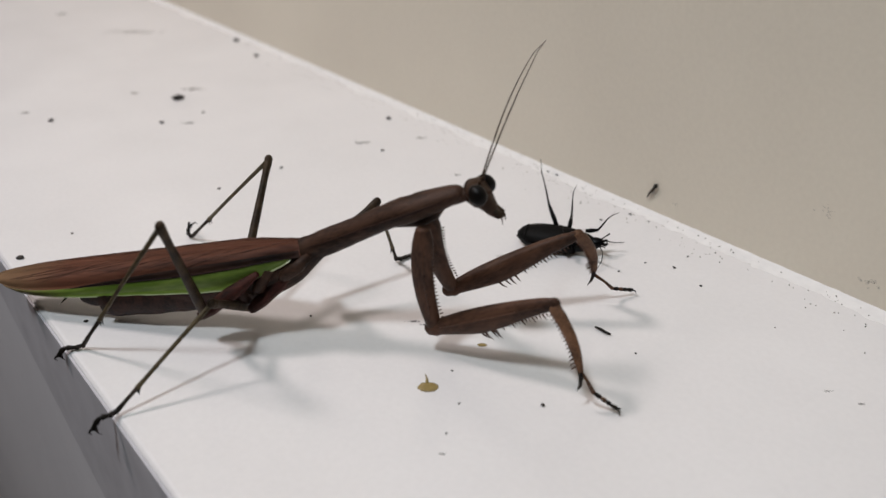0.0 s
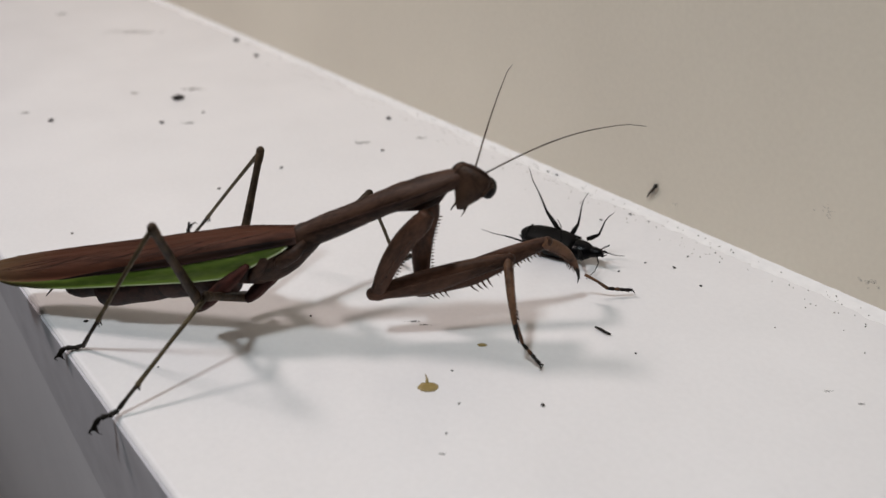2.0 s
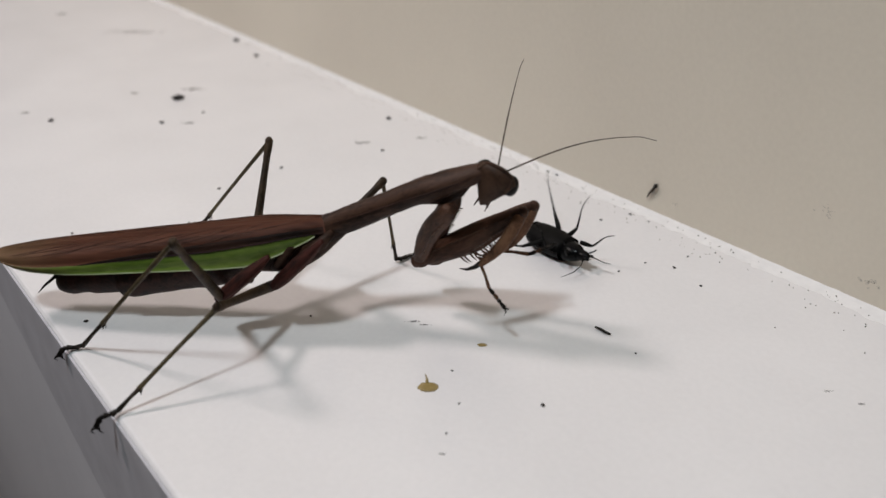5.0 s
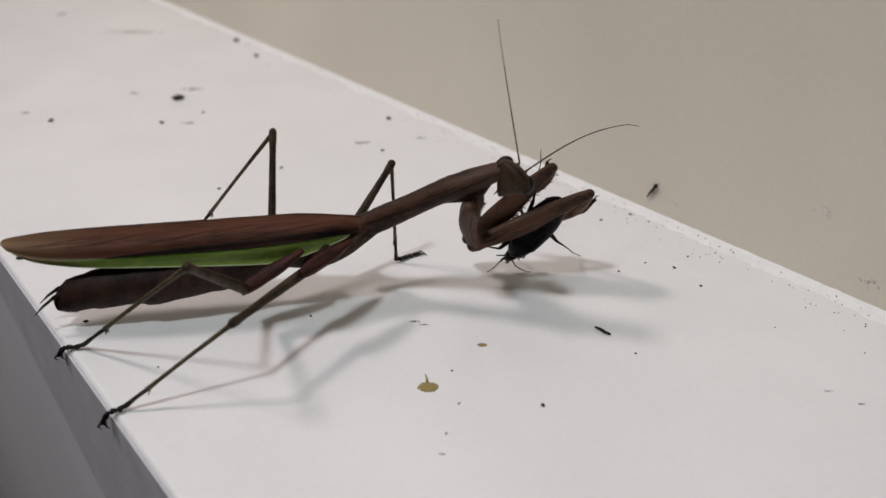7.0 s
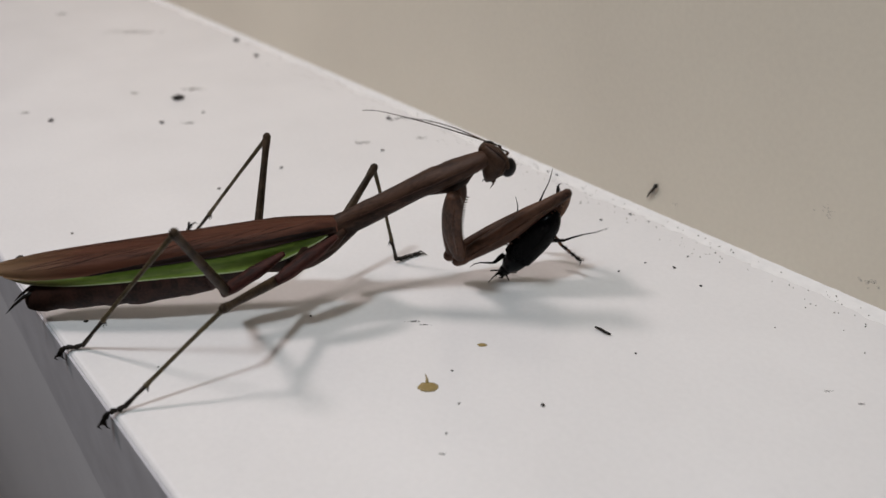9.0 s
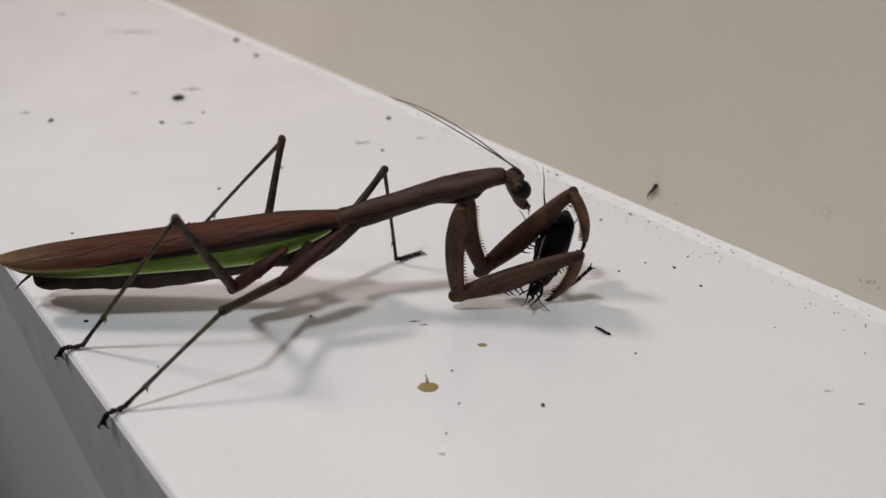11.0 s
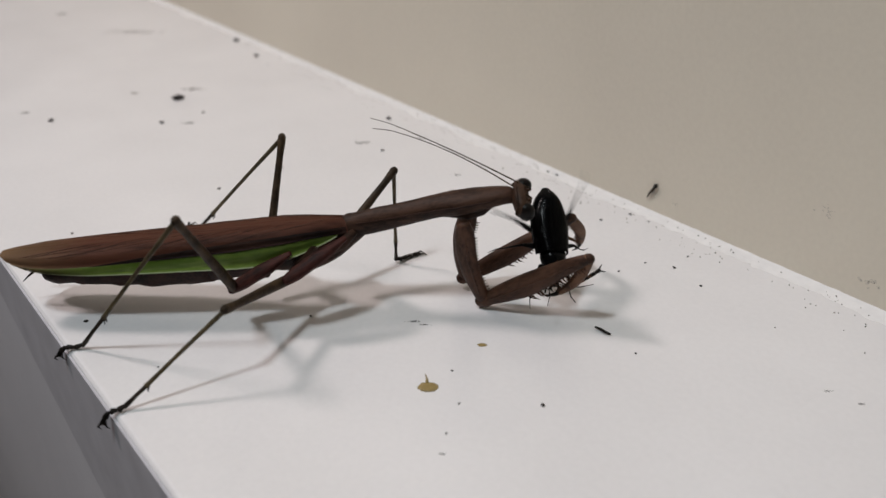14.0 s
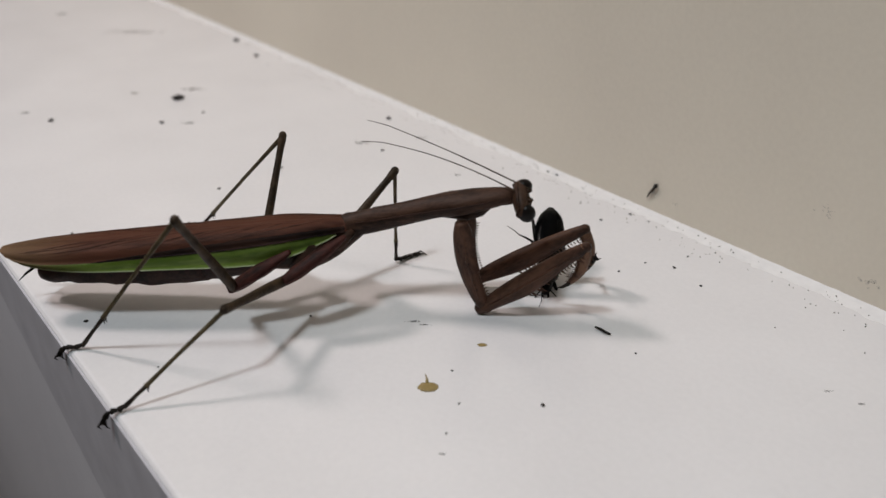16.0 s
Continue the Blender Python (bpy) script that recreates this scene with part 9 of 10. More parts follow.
    walk(mantis_parts["Hcoxa"], [
        (0, pose(-0.01239, -0.00488, 0.01346, -94.7, 7.6, 8.6)),
        (0.5, pose(-0.01275, -0.00472, 0.01324, -95.0, 4.4, 6.1)),
        (1, pose(-0.01695, -0.00392, 0.00946, -93.3, -26.8, -2.1)),
        (1.5, pose(-0.01367, -0.00486, 0.01472, -95.3, -4.9, 4.9)),
        (2, pose(-0.01698, -0.00417, 0.01103, -93.4, -27.7, -1.6)),
        (2.5, pose(-0.01697, -0.00435, 0.01088, -93.8, -28.7, -0.7)),
        (3, pose(-0.01671, -0.00450, 0.01083, -94.2, -28.6, 0.1)),
        (3.5, pose(-0.01354, -0.00479, 0.01576, -95.3, -5.0, 3.7)),
        (3.75, pose(-0.01442, -0.00434, 0.01419, -94.3, -14.6, -1.8)),
        (4, pose(-0.01680, -0.00429, 0.01143, -94.6, -28.4, -1.2)),
        (4.2, pose(-0.01683, -0.00424, 0.01139, -94.4, -28.6, -1.5)),
        (4.5, pose(-0.01499, -0.00485, 0.01415, -95.1, -14.9, 0.4)),
        (4.8, pose(-0.01560, -0.00582, 0.01396, -96.4, -14.1, 5.5)),
        (5.1, pose(-0.01617, -0.00679, 0.01376, -97.4, -13.5, 9.9)),
        (5.4, pose(-0.01670, -0.00778, 0.01360, -98.3, -12.8, 13.6)),
        (5.7, pose(-0.01721, -0.00875, 0.01346, -99.0, -12.2, 16.8)),
        (6, pose(-0.01780, -0.00968, 0.01327, -99.4, -11.7, 19.0)),
        (6.3, pose(-0.01693, -0.00989, 0.01339, -99.0, -1.6, 14.9)),
        (6.5, pose(-0.01519, -0.01065, 0.01226, -99.8, -10.4, 22.6)),
        (7, pose(-0.01381, -0.01138, 0.01348, -100.2, 4.0, 30.9)),
        (7.25, pose(-0.01491, -0.00921, 0.01337, -100.3, -3.4, 20.5)),
        (7.5, pose(-0.01433, -0.01056, 0.01075, -100.9, -10.9, 25.7)),
        (7.75, pose(-0.01478, -0.00968, 0.01316, -100.7, -2.6, 23.9)),
        (8, pose(-0.01505, -0.01003, 0.01074, -100.5, -13.1, 21.9)),
        (8.5, pose(-0.01444, -0.00928, 0.01011, -100.2, -15.6, 21.0)),
        (9, pose(-0.01265, -0.01044, 0.01332, -102.0, 2.3, 35.7)),
        (9.2, pose(-0.01484, -0.00866, 0.01060, -99.5, -18.2, 18.4)),
        (9.6, pose(-0.01436, -0.00936, 0.01282, -101.1, -9.4, 24.9)),
        (10, pose(-0.01442, -0.00919, 0.01291, -100.9, -10.0, 23.6)),
        (10.4, pose(-0.01451, -0.00902, 0.01296, -100.6, -10.7, 22.1)),
        (10.8, pose(-0.01464, -0.00883, 0.01298, -100.3, -11.5, 20.5)),
        (11.3, pose(-0.01620, -0.00708, 0.01218, -97.1, -14.6, 6.6)),
        (11.5, pose(-0.01632, -0.00775, 0.01288, -98.0, -10.3, 10.5)),
        (12, pose(-0.01595, -0.00728, 0.01175, -97.3, -15.7, 7.6)),
        (12.5, pose(-0.01562, -0.00778, 0.01138, -98.2, -17.1, 10.7)),
        (13, pose(-0.01540, -0.00863, 0.01319, -99.4, -6.4, 16.6)),
        (13.25, pose(-0.01458, -0.00877, 0.01300, -99.8, -8.1, 19.7)),
        (13.5, pose(-0.01548, -0.00795, 0.01130, -98.2, -13.8, 11.6)),
        (13.75, pose(-0.01489, -0.00883, 0.01308, -99.7, -7.4, 19.5)),
        (14, pose(-0.01635, -0.00768, 0.01192, -98.0, -12.3, 9.6)),
        (14.25, pose(-0.01538, -0.00904, 0.01324, -99.8, -7.7, 19.7)),
        (14.5, pose(-0.01687, -0.00738, 0.01229, -97.8, -10.8, 7.7)),
        (14.75, pose(-0.01555, -0.00899, 0.01328, -99.6, -7.0, 19.1)),
        (15, pose(-0.01685, -0.00731, 0.01202, -97.8, -10.7, 7.4)),
        (15.5, pose(-0.01644, -0.00751, 0.01206, -98.1, -12.5, 8.8)),
        (16, pose(-0.01638, -0.00814, 0.01342, -98.6, -4.0, 12.7))])
    walk(mantis_parts["Hfemur"], [
        (0, pose(-0.00883, -0.00910, 0.00811, 0.0, -44.1, 130.2)),
        (0.5, pose(-0.00937, -0.00881, 0.00788, 0.0, -45.3, 129.6)),
        (1, pose(-0.01550, -0.00660, 0.00435, 0.0, -59.2, 118.4)),
        (1.5, pose(-0.00994, -0.00891, 0.00944, 0.0, -43.8, 132.7)),
        (2, pose(-0.01529, -0.00701, 0.00581, 0.0, -57.6, 120.8)),
        (2.5, pose(-0.01533, -0.00712, 0.00569, 0.0, -58.2, 120.6)),
        (3, pose(-0.01511, -0.00726, 0.00563, 0.0, -58.4, 120.1)),
        (3.5, pose(-0.00946, -0.00911, 0.01045, 0.0, -41.8, 133.4)),
        (3.75, pose(-0.01124, -0.00812, 0.00826, 0.0, -50.2, 130.0)),
        (4, pose(-0.01502, -0.00719, 0.00613, 0.0, -57.3, 121.6)),
        (4.2, pose(-0.01506, -0.00711, 0.00609, 0.0, -57.5, 121.7)),
        (4.5, pose(-0.01175, -0.00845, 0.00797, 0.0, -51.9, 132.0)),
        (4.8, pose(-0.01252, -0.00941, 0.00763, 0.0, -53.3, 130.6)),
        (5.1, pose(-0.01326, -0.01032, 0.00738, 0.0, -54.4, 129.5)),
        (5.4, pose(-0.01392, -0.01127, 0.00719, 0.0, -55.2, 128.5)),
        (5.7, pose(-0.01454, -0.01220, 0.00701, 0.0, -55.9, 127.8)),
        (6, pose(-0.01526, -0.01306, 0.00676, 0.0, -57.0, 126.9)),
        (6.3, pose(-0.01420, -0.01247, 0.00565, 0.0, -64.1, 136.6)),
        (6.5, pose(-0.01277, -0.01281, 0.00544, 0.0, -64.5, 138.3)),
        (7, pose(-0.01086, -0.01382, 0.00675, 0.0, -60.4, 140.4)),
        (7.25, pose(-0.01192, -0.01153, 0.00664, 0.0, -60.6, 142.2)),
        (7.5, pose(-0.01263, -0.01197, 0.00496, 0.0, -69.1, 140.4)),
        (7.75, pose(-0.01195, -0.01205, 0.00656, 0.0, -60.8, 140.0)),
        (8, pose(-0.01320, -0.01153, 0.00497, 0.0, -67.6, 140.9)),
        (8.5, pose(-0.01318, -0.01068, 0.00471, 0.0, -70.7, 132.0)),
        (9, pose(-0.01006, -0.01335, 0.00709, 0.0, -57.9, 131.7)),
        (9.2, pose(-0.01325, -0.01044, 0.00493, 0.0, -67.2, 131.8)),
        (9.6, pose(-0.01202, -0.01233, 0.00633, 0.0, -59.8, 128.3)),
        (10, pose(-0.01202, -0.01239, 0.00633, 0.0, -58.7, 126.9)),
        (10.4, pose(-0.01208, -0.01245, 0.00633, 0.0, -57.6, 125.3)),
        (10.8, pose(-0.01220, -0.01247, 0.00636, 0.0, -56.5, 123.8)),
        (11.3, pose(-0.01408, -0.01045, 0.00563, 0.0, -58.7, 122.2)),
        (11.5, pose(-0.01413, -0.01161, 0.00629, 0.0, -56.0, 119.6)),
        (12, pose(-0.01392, -0.01047, 0.00533, 0.0, -59.5, 122.4)),
        (12.5, pose(-0.01369, -0.01082, 0.00505, 0.0, -60.4, 122.5)),
        (13, pose(-0.01291, -0.01263, 0.00657, 0.0, -54.5, 121.9)),
        (13.25, pose(-0.01203, -0.01255, 0.00632, 0.0, -55.7, 124.0)),
        (13.5, pose(-0.01367, -0.01078, 0.00503, 0.0, -61.8, 122.6)),
        (13.75, pose(-0.01229, -0.01246, 0.00638, 0.0, -56.3, 125.6)),
        (14, pose(-0.01418, -0.01053, 0.00547, 0.0, -61.0, 127.3)),
        (14.25, pose(-0.01269, -0.01266, 0.00653, 0.0, -56.1, 126.6)),
        (14.5, pose(-0.01455, -0.01037, 0.00568, 0.0, -60.2, 127.7)),
        (14.75, pose(-0.01287, -0.01263, 0.00656, 0.0, -56.1, 126.4)),
        (15, pose(-0.01468, -0.01020, 0.00549, 0.0, -61.0, 126.9)),
        (15.5, pose(-0.01450, -0.01035, 0.00561, 0.0, -61.9, 124.3)),
        (16, pose(-0.01386, -0.01183, 0.00668, 0.0, -56.5, 124.4))])
    walk(mantis_parts["Htibia"], [
        (0, pose(-0.02065, 0.00490, 0.02585, 0.0, 41.7, -167.4)),
        (0.5, pose(-0.02080, 0.00501, 0.02600, 0.0, 42.0, -167.1)),
        (1, pose(-0.02171, 0.00489, 0.02626, 0.0, 42.5, -168.2)),
        (1.5, pose(-0.02241, 0.00462, 0.02709, 0.0, 44.3, -168.9)),
        (2, pose(-0.02227, 0.00472, 0.02735, 0.0, 44.9, -168.6)),
        (2.5, pose(-0.02217, 0.00444, 0.02736, 0.0, 44.9, -168.6)),
        (3, pose(-0.02180, 0.00428, 0.02736, 0.0, 44.9, -168.5)),
        (3.5, pose(-0.02252, 0.00472, 0.02744, 0.0, 45.1, -168.2)),
        (3.75, pose(-0.02174, 0.00437, 0.02785, 0.0, 45.9, -167.2)),
        (4, pose(-0.02223, 0.00454, 0.02759, 0.0, 45.4, -168.4)),
        (4.2, pose(-0.02226, 0.00454, 0.02760, 0.0, 45.4, -168.4)),
        (4.5, pose(-0.02228, 0.00324, 0.02804, 0.0, 46.4, -165.2)),
        (4.8, pose(-0.02245, 0.00217, 0.02806, 0.0, 46.4, -163.3)),
        (5.1, pose(-0.02271, 0.00114, 0.02811, 0.0, 46.5, -161.4)),
        (5.4, pose(-0.02299, 0.00013, 0.02812, 0.0, 46.5, -159.5)),
        (5.7, pose(-0.02329, -0.00091, 0.02813, 0.0, 46.6, -157.6)),
        (6, pose(-0.02360, -0.00195, 0.02814, 0.0, 46.6, -155.6)),
        (6.3, pose(-0.02229, -0.00482, 0.02858, 0.0, 47.6, -148.6)),
        (6.5, pose(-0.02095, -0.00552, 0.02846, 0.0, 47.3, -153.0)),
        (7, pose(-0.02058, -0.00578, 0.02892, 0.0, 48.3, -157.1)),
        (7.25, pose(-0.02180, -0.00386, 0.02886, 0.0, 48.2, -159.6)),
        (7.5, pose(-0.01964, -0.00618, 0.02879, 0.0, 48.0, -160.5)),
        (7.75, pose(-0.02149, -0.00405, 0.02882, 0.0, 48.1, -160.8)),
        (8, pose(-0.02075, -0.00540, 0.02854, 0.0, 47.5, -161.4)),
        (8.5, pose(-0.01881, -0.00443, 0.02878, 0.0, 48.0, -162.7)),
        (9, pose(-0.01906, -0.00325, 0.02871, 0.0, 47.9, -161.7)),
        (9.2, pose(-0.01984, -0.00306, 0.02844, 0.0, 47.2, -162.0)),
        (9.6, pose(-0.01997, -0.00226, 0.02836, 0.0, 47.1, -160.4)),
        (10, pose(-0.01997, -0.00179, 0.02812, 0.0, 46.5, -159.3)),
        (10.4, pose(-0.01998, -0.00130, 0.02787, 0.0, 46.0, -158.1)),
        (10.8, pose(-0.02004, -0.00077, 0.02762, 0.0, 45.5, -156.7)),
        (11.3, pose(-0.02113, 0.00076, 0.02742, 0.0, 45.0, -153.3)),
        (11.5, pose(-0.02117, 0.00078, 0.02744, 0.0, 45.1, -153.2)),
        (12, pose(-0.02086, 0.00046, 0.02730, 0.0, 44.7, -153.7)),
        (12.5, pose(-0.02046, -0.00018, 0.02721, 0.0, 44.6, -154.4)),
        (13, pose(-0.02072, -0.00008, 0.02734, 0.0, 44.8, -154.2)),
        (13.25, pose(-0.02006, -0.00064, 0.02739, 0.0, 44.9, -155.8)),
        (13.5, pose(-0.02016, -0.00063, 0.02750, 0.0, 45.2, -155.0)),
        (13.75, pose(-0.02053, -0.00096, 0.02759, 0.0, 45.4, -156.1)),
        (14, pose(-0.02168, -0.00068, 0.02776, 0.0, 45.7, -154.9)),
        (14.25, pose(-0.02117, -0.00124, 0.02770, 0.0, 45.6, -155.9)),
        (14.5, pose(-0.02230, -0.00036, 0.02781, 0.0, 45.9, -154.0)),
        (14.75, pose(-0.02131, -0.00117, 0.02772, 0.0, 45.6, -155.6)),
        (15, pose(-0.02209, -0.00032, 0.02780, 0.0, 45.8, -153.9)),
        (15.5, pose(-0.02127, -0.00044, 0.02811, 0.0, 46.5, -154.0)),
        (16, pose(-0.02182, -0.00020, 0.02793, 0.0, 46.1, -153.7))])
    walk(mantis_parts["Htarsus"], [
        (0, pose(-0.04797, -0.00119, 0.00090, 0.0, 0.0, 0.0)),
        (0.5, pose(-0.04796, -0.00120, 0.00090, 0.0, 0.0, 0.0)),
        (1, pose(-0.04875, -0.00075, 0.00090, 0.0, 0.0, 0.0)),
        (1.5, pose(-0.04875, -0.00054, 0.00090, 0.0, 0.0, 0.0)),
        (2, pose(-0.04833, -0.00055, 0.00090, 0.0, 0.0, 0.0)),
        (2.5, pose(-0.04821, -0.00082, 0.00090, 0.0, 0.0, 0.0)),
        (3, pose(-0.04785, -0.00099, 0.00090, 0.0, 0.0, 0.0)),
        (3.5, pose(-0.04845, -0.00068, 0.00090, 0.0, 0.0, 0.0)),
        (3.75, pose(-0.04717, -0.00141, 0.00090, 0.0, 0.0, 0.0)),
        (4, pose(-0.04803, -0.00077, 0.00090, 0.0, 0.0, 0.0)),
        (4.2, pose(-0.04805, -0.00076, 0.00090, 0.0, 0.0, 0.0)),
        (4.5, pose(-0.04729, -0.00337, 0.00090, 0.0, 0.0, 0.0)),
        (4.8, pose(-0.04722, -0.00524, 0.00090, 0.0, 0.0, 0.0)),
        (5.1, pose(-0.04717, -0.00708, 0.00090, 0.0, 0.0, 0.0)),
        (5.4, pose(-0.04714, -0.00892, 0.00090, 0.0, 0.0, 0.0)),
        (5.7, pose(-0.04712, -0.01073, 0.00090, 0.0, 0.0, 0.0)),
        (6, pose(-0.04707, -0.01259, 0.00090, 0.0, 0.0, 0.0)),
        (6.3, pose(-0.04387, -0.01801, 0.00090, 0.0, 0.0, 0.0)),
        (6.5, pose(-0.04361, -0.01705, 0.00090, 0.0, 0.0, 0.0)),
        (7, pose(-0.04354, -0.01547, 0.00090, 0.0, 0.0, 0.0)),
        (7.25, pose(-0.04523, -0.01256, 0.00090, 0.0, 0.0, 0.0)),
        (7.5, pose(-0.04327, -0.01453, 0.00090, 0.0, 0.0, 0.0)),
        (7.75, pose(-0.04513, -0.01228, 0.00090, 0.0, 0.0, 0.0)),
        (8, pose(-0.04477, -0.01350, 0.00090, 0.0, 0.0, 0.0)),
        (8.5, pose(-0.04275, -0.01189, 0.00090, 0.0, 0.0, 0.0)),
        (9, pose(-0.04294, -0.01116, 0.00090, 0.0, 0.0, 0.0)),
        (9.2, pose(-0.04405, -0.01092, 0.00090, 0.0, 0.0, 0.0)),
        (9.6, pose(-0.04403, -0.01081, 0.00090, 0.0, 0.0, 0.0)),
        (10, pose(-0.04409, -0.01092, 0.00090, 0.0, 0.0, 0.0)),
        (10.4, pose(-0.04415, -0.01104, 0.00090, 0.0, 0.0, 0.0)),
        (10.8, pose(-0.04421, -0.01116, 0.00090, 0.0, 0.0, 0.0)),
        (11.3, pose(-0.04481, -0.01117, 0.00090, 0.0, 0.0, 0.0)),
        (11.5, pose(-0.04481, -0.01116, 0.00090, 0.0, 0.0, 0.0)),
        (12, pose(-0.04473, -0.01135, 0.00090, 0.0, 0.0, 0.0)),
        (12.5, pose(-0.04455, -0.01173, 0.00090, 0.0, 0.0, 0.0)),
        (13, pose(-0.04467, -0.01164, 0.00090, 0.0, 0.0, 0.0)),
        (13.25, pose(-0.04427, -0.01152, 0.00090, 0.0, 0.0, 0.0)),
        (13.5, pose(-0.04412, -0.01179, 0.00090, 0.0, 0.0, 0.0)),
        (13.75, pose(-0.04460, -0.01164, 0.00090, 0.0, 0.0, 0.0)),
        (14, pose(-0.04538, -0.01178, 0.00090, 0.0, 0.0, 0.0)),
        (14.25, pose(-0.04512, -0.01194, 0.00090, 0.0, 0.0, 0.0)),
        (14.5, pose(-0.04577, -0.01182, 0.00090, 0.0, 0.0, 0.0)),
        (14.75, pose(-0.04519, -0.01199, 0.00090, 0.0, 0.0, 0.0)),
        (15, pose(-0.04556, -0.01180, 0.00090, 0.0, 0.0, 0.0)),
        (15.5, pose(-0.04446, -0.01174, 0.00090, 0.0, 0.0, 0.0)),
        (16, pose(-0.04512, -0.01170, 0.00090, 0.0, 0.0, 0.0))])
    walk(prey, [
        (0, pose(-0.10697, 0.11767, 0.00241, -165.1, -1.3, 32.4)),
        (0.5, pose(-0.10587, 0.11604, 0.00241, -165.1, -1.3, 32.0)),
        (1, pose(-0.10529, 0.11646, 0.00291, -165.0, 2.0, 44.5)),
        (1.5, pose(-0.10276, 0.11415, 0.00386, -164.9, 8.4, 41.0)),
        (2, pose(-0.10503, 0.11581, 0.00270, -166.0, 0.7, 19.5)),
        (2.5, pose(-0.10208, 0.11252, 0.00339, -168.8, 5.4, -0.1)),
        (3, pose(-0.10390, 0.11394, 0.00241, -170.6, -1.3, -10.6)),
        (3.5, pose(-0.10430, 0.11477, 0.00241, -171.3, -1.4, -14.1)),
        (3.75, pose(-0.10515, 0.11524, 0.00241, -170.2, -1.5, -8.6)),
        (4, pose(-0.10597, 0.11577, 0.00241, -168.9, -1.4, -1.9)),
        (4.2, pose(-0.10601, 0.11572, 0.00241, -168.9, -1.5, -2.3)),
        (5.2, pose(-0.10601, 0.11572, 0.00241, -168.9, -1.5, -2.3)),
        (5.4, pose(-0.10717, 0.11630, 0.00500, -178.4, 4.2, 20.6)),
        (5.55, pose(-0.10345, 0.11088, 0.00946, 172.4, 20.1, 57.3)),
        (5.7, pose(-0.09974, 0.10545, 0.01281, 175.7, 38.1, 97.5)),
        (5.85, pose(-0.09632, 0.10046, 0.01496, -165.9, 48.2, 145.8)),
        (6, pose(-0.09454, 0.09785, 0.01589, -152.6, 48.0, 174.1)),
        (6.3, pose(-0.09419, 0.09709, 0.01603, -151.6, 48.7, 180.0)),
        (6.5, pose(-0.10142, 0.10389, 0.01103, -137.5, 48.1, -170.0)),
        (7, pose(-0.10192, 0.10441, 0.01060, -118.8, 56.5, -148.2)),
        (7.25, pose(-0.10226, 0.10433, 0.01003, -116.2, 55.6, -146.2)),
        (7.5, pose(-0.10138, 0.10300, 0.01037, -116.1, 54.7, -146.5)),
        (7.75, pose(-0.10190, 0.10346, 0.00939, -113.2, 52.8, -144.6)),
        (8, pose(-0.10176, 0.10324, 0.00891, -111.4, 50.9, -143.8)),
        (8.5, pose(-0.10095, 0.10259, 0.00916, -116.7, 53.4, -147.9)),
        (9, pose(-0.10125, 0.10255, 0.00861, -110.3, 56.5, -139.5)),
        (9.2, pose(-0.09979, 0.10157, 0.00889, -115.0, 55.8, -144.8)),
        (9.6, pose(-0.09786, 0.10082, 0.00972, -104.4, 57.0, -128.9)),
        (10, pose(-0.09700, 0.10115, 0.00974, -88.9, 54.8, -107.7)),
        (10.4, pose(-0.09623, 0.10158, 0.00968, -75.5, 48.5, -88.2)),
        (10.8, pose(-0.09551, 0.10204, 0.00959, -67.6, 39.8, -73.7)),
        (11.3, pose(-0.09560, 0.10370, 0.00868, -63.9, 29.1, -62.1)),
        (11.5, pose(-0.09546, 0.10355, 0.00879, -63.9, 29.0, -62.0)),
        (12, pose(-0.09541, 0.10374, 0.00935, -64.7, 29.8, -63.7)),
        (12.5, pose(-0.09362, 0.10382, 0.01044, -61.3, 31.5, -62.3)),
        (13, pose(-0.09379, 0.10403, 0.01090, -49.8, 35.4, -59.0)),
        (13.25, pose(-0.09280, 0.10235, 0.01247, -37.5, 39.8, -54.3)),
        (13.5, pose(-0.09378, 0.10283, 0.01250, -24.9, 45.2, -49.8)),
        (13.75, pose(-0.09314, 0.10100, 0.01384, -19.0, 44.3, -42.2)),
        (14, pose(-0.09399, 0.10081, 0.01401, -11.7, 44.6, -33.5)),
        (14.25, pose(-0.09268, 0.10248, 0.01201, -22.9, 42.2, -45.1)),
        (14.5, pose(-0.09146, 0.10432, 0.00989, -33.3, 39.9, -56.3)),
        (14.75, pose(-0.09141, 0.10209, 0.01160, -27.8, 36.7, -48.3)),
        (15, pose(-0.09224, 0.10088, 0.01257, -21.2, 33.8, -39.7)),
        (15.5, pose(-0.09897, 0.10738, 0.00569, -41.4, 30.7, -51.8)),
        (16, pose(-0.10029, 0.10749, 0.00628, -36.9, 34.6, -45.5))])
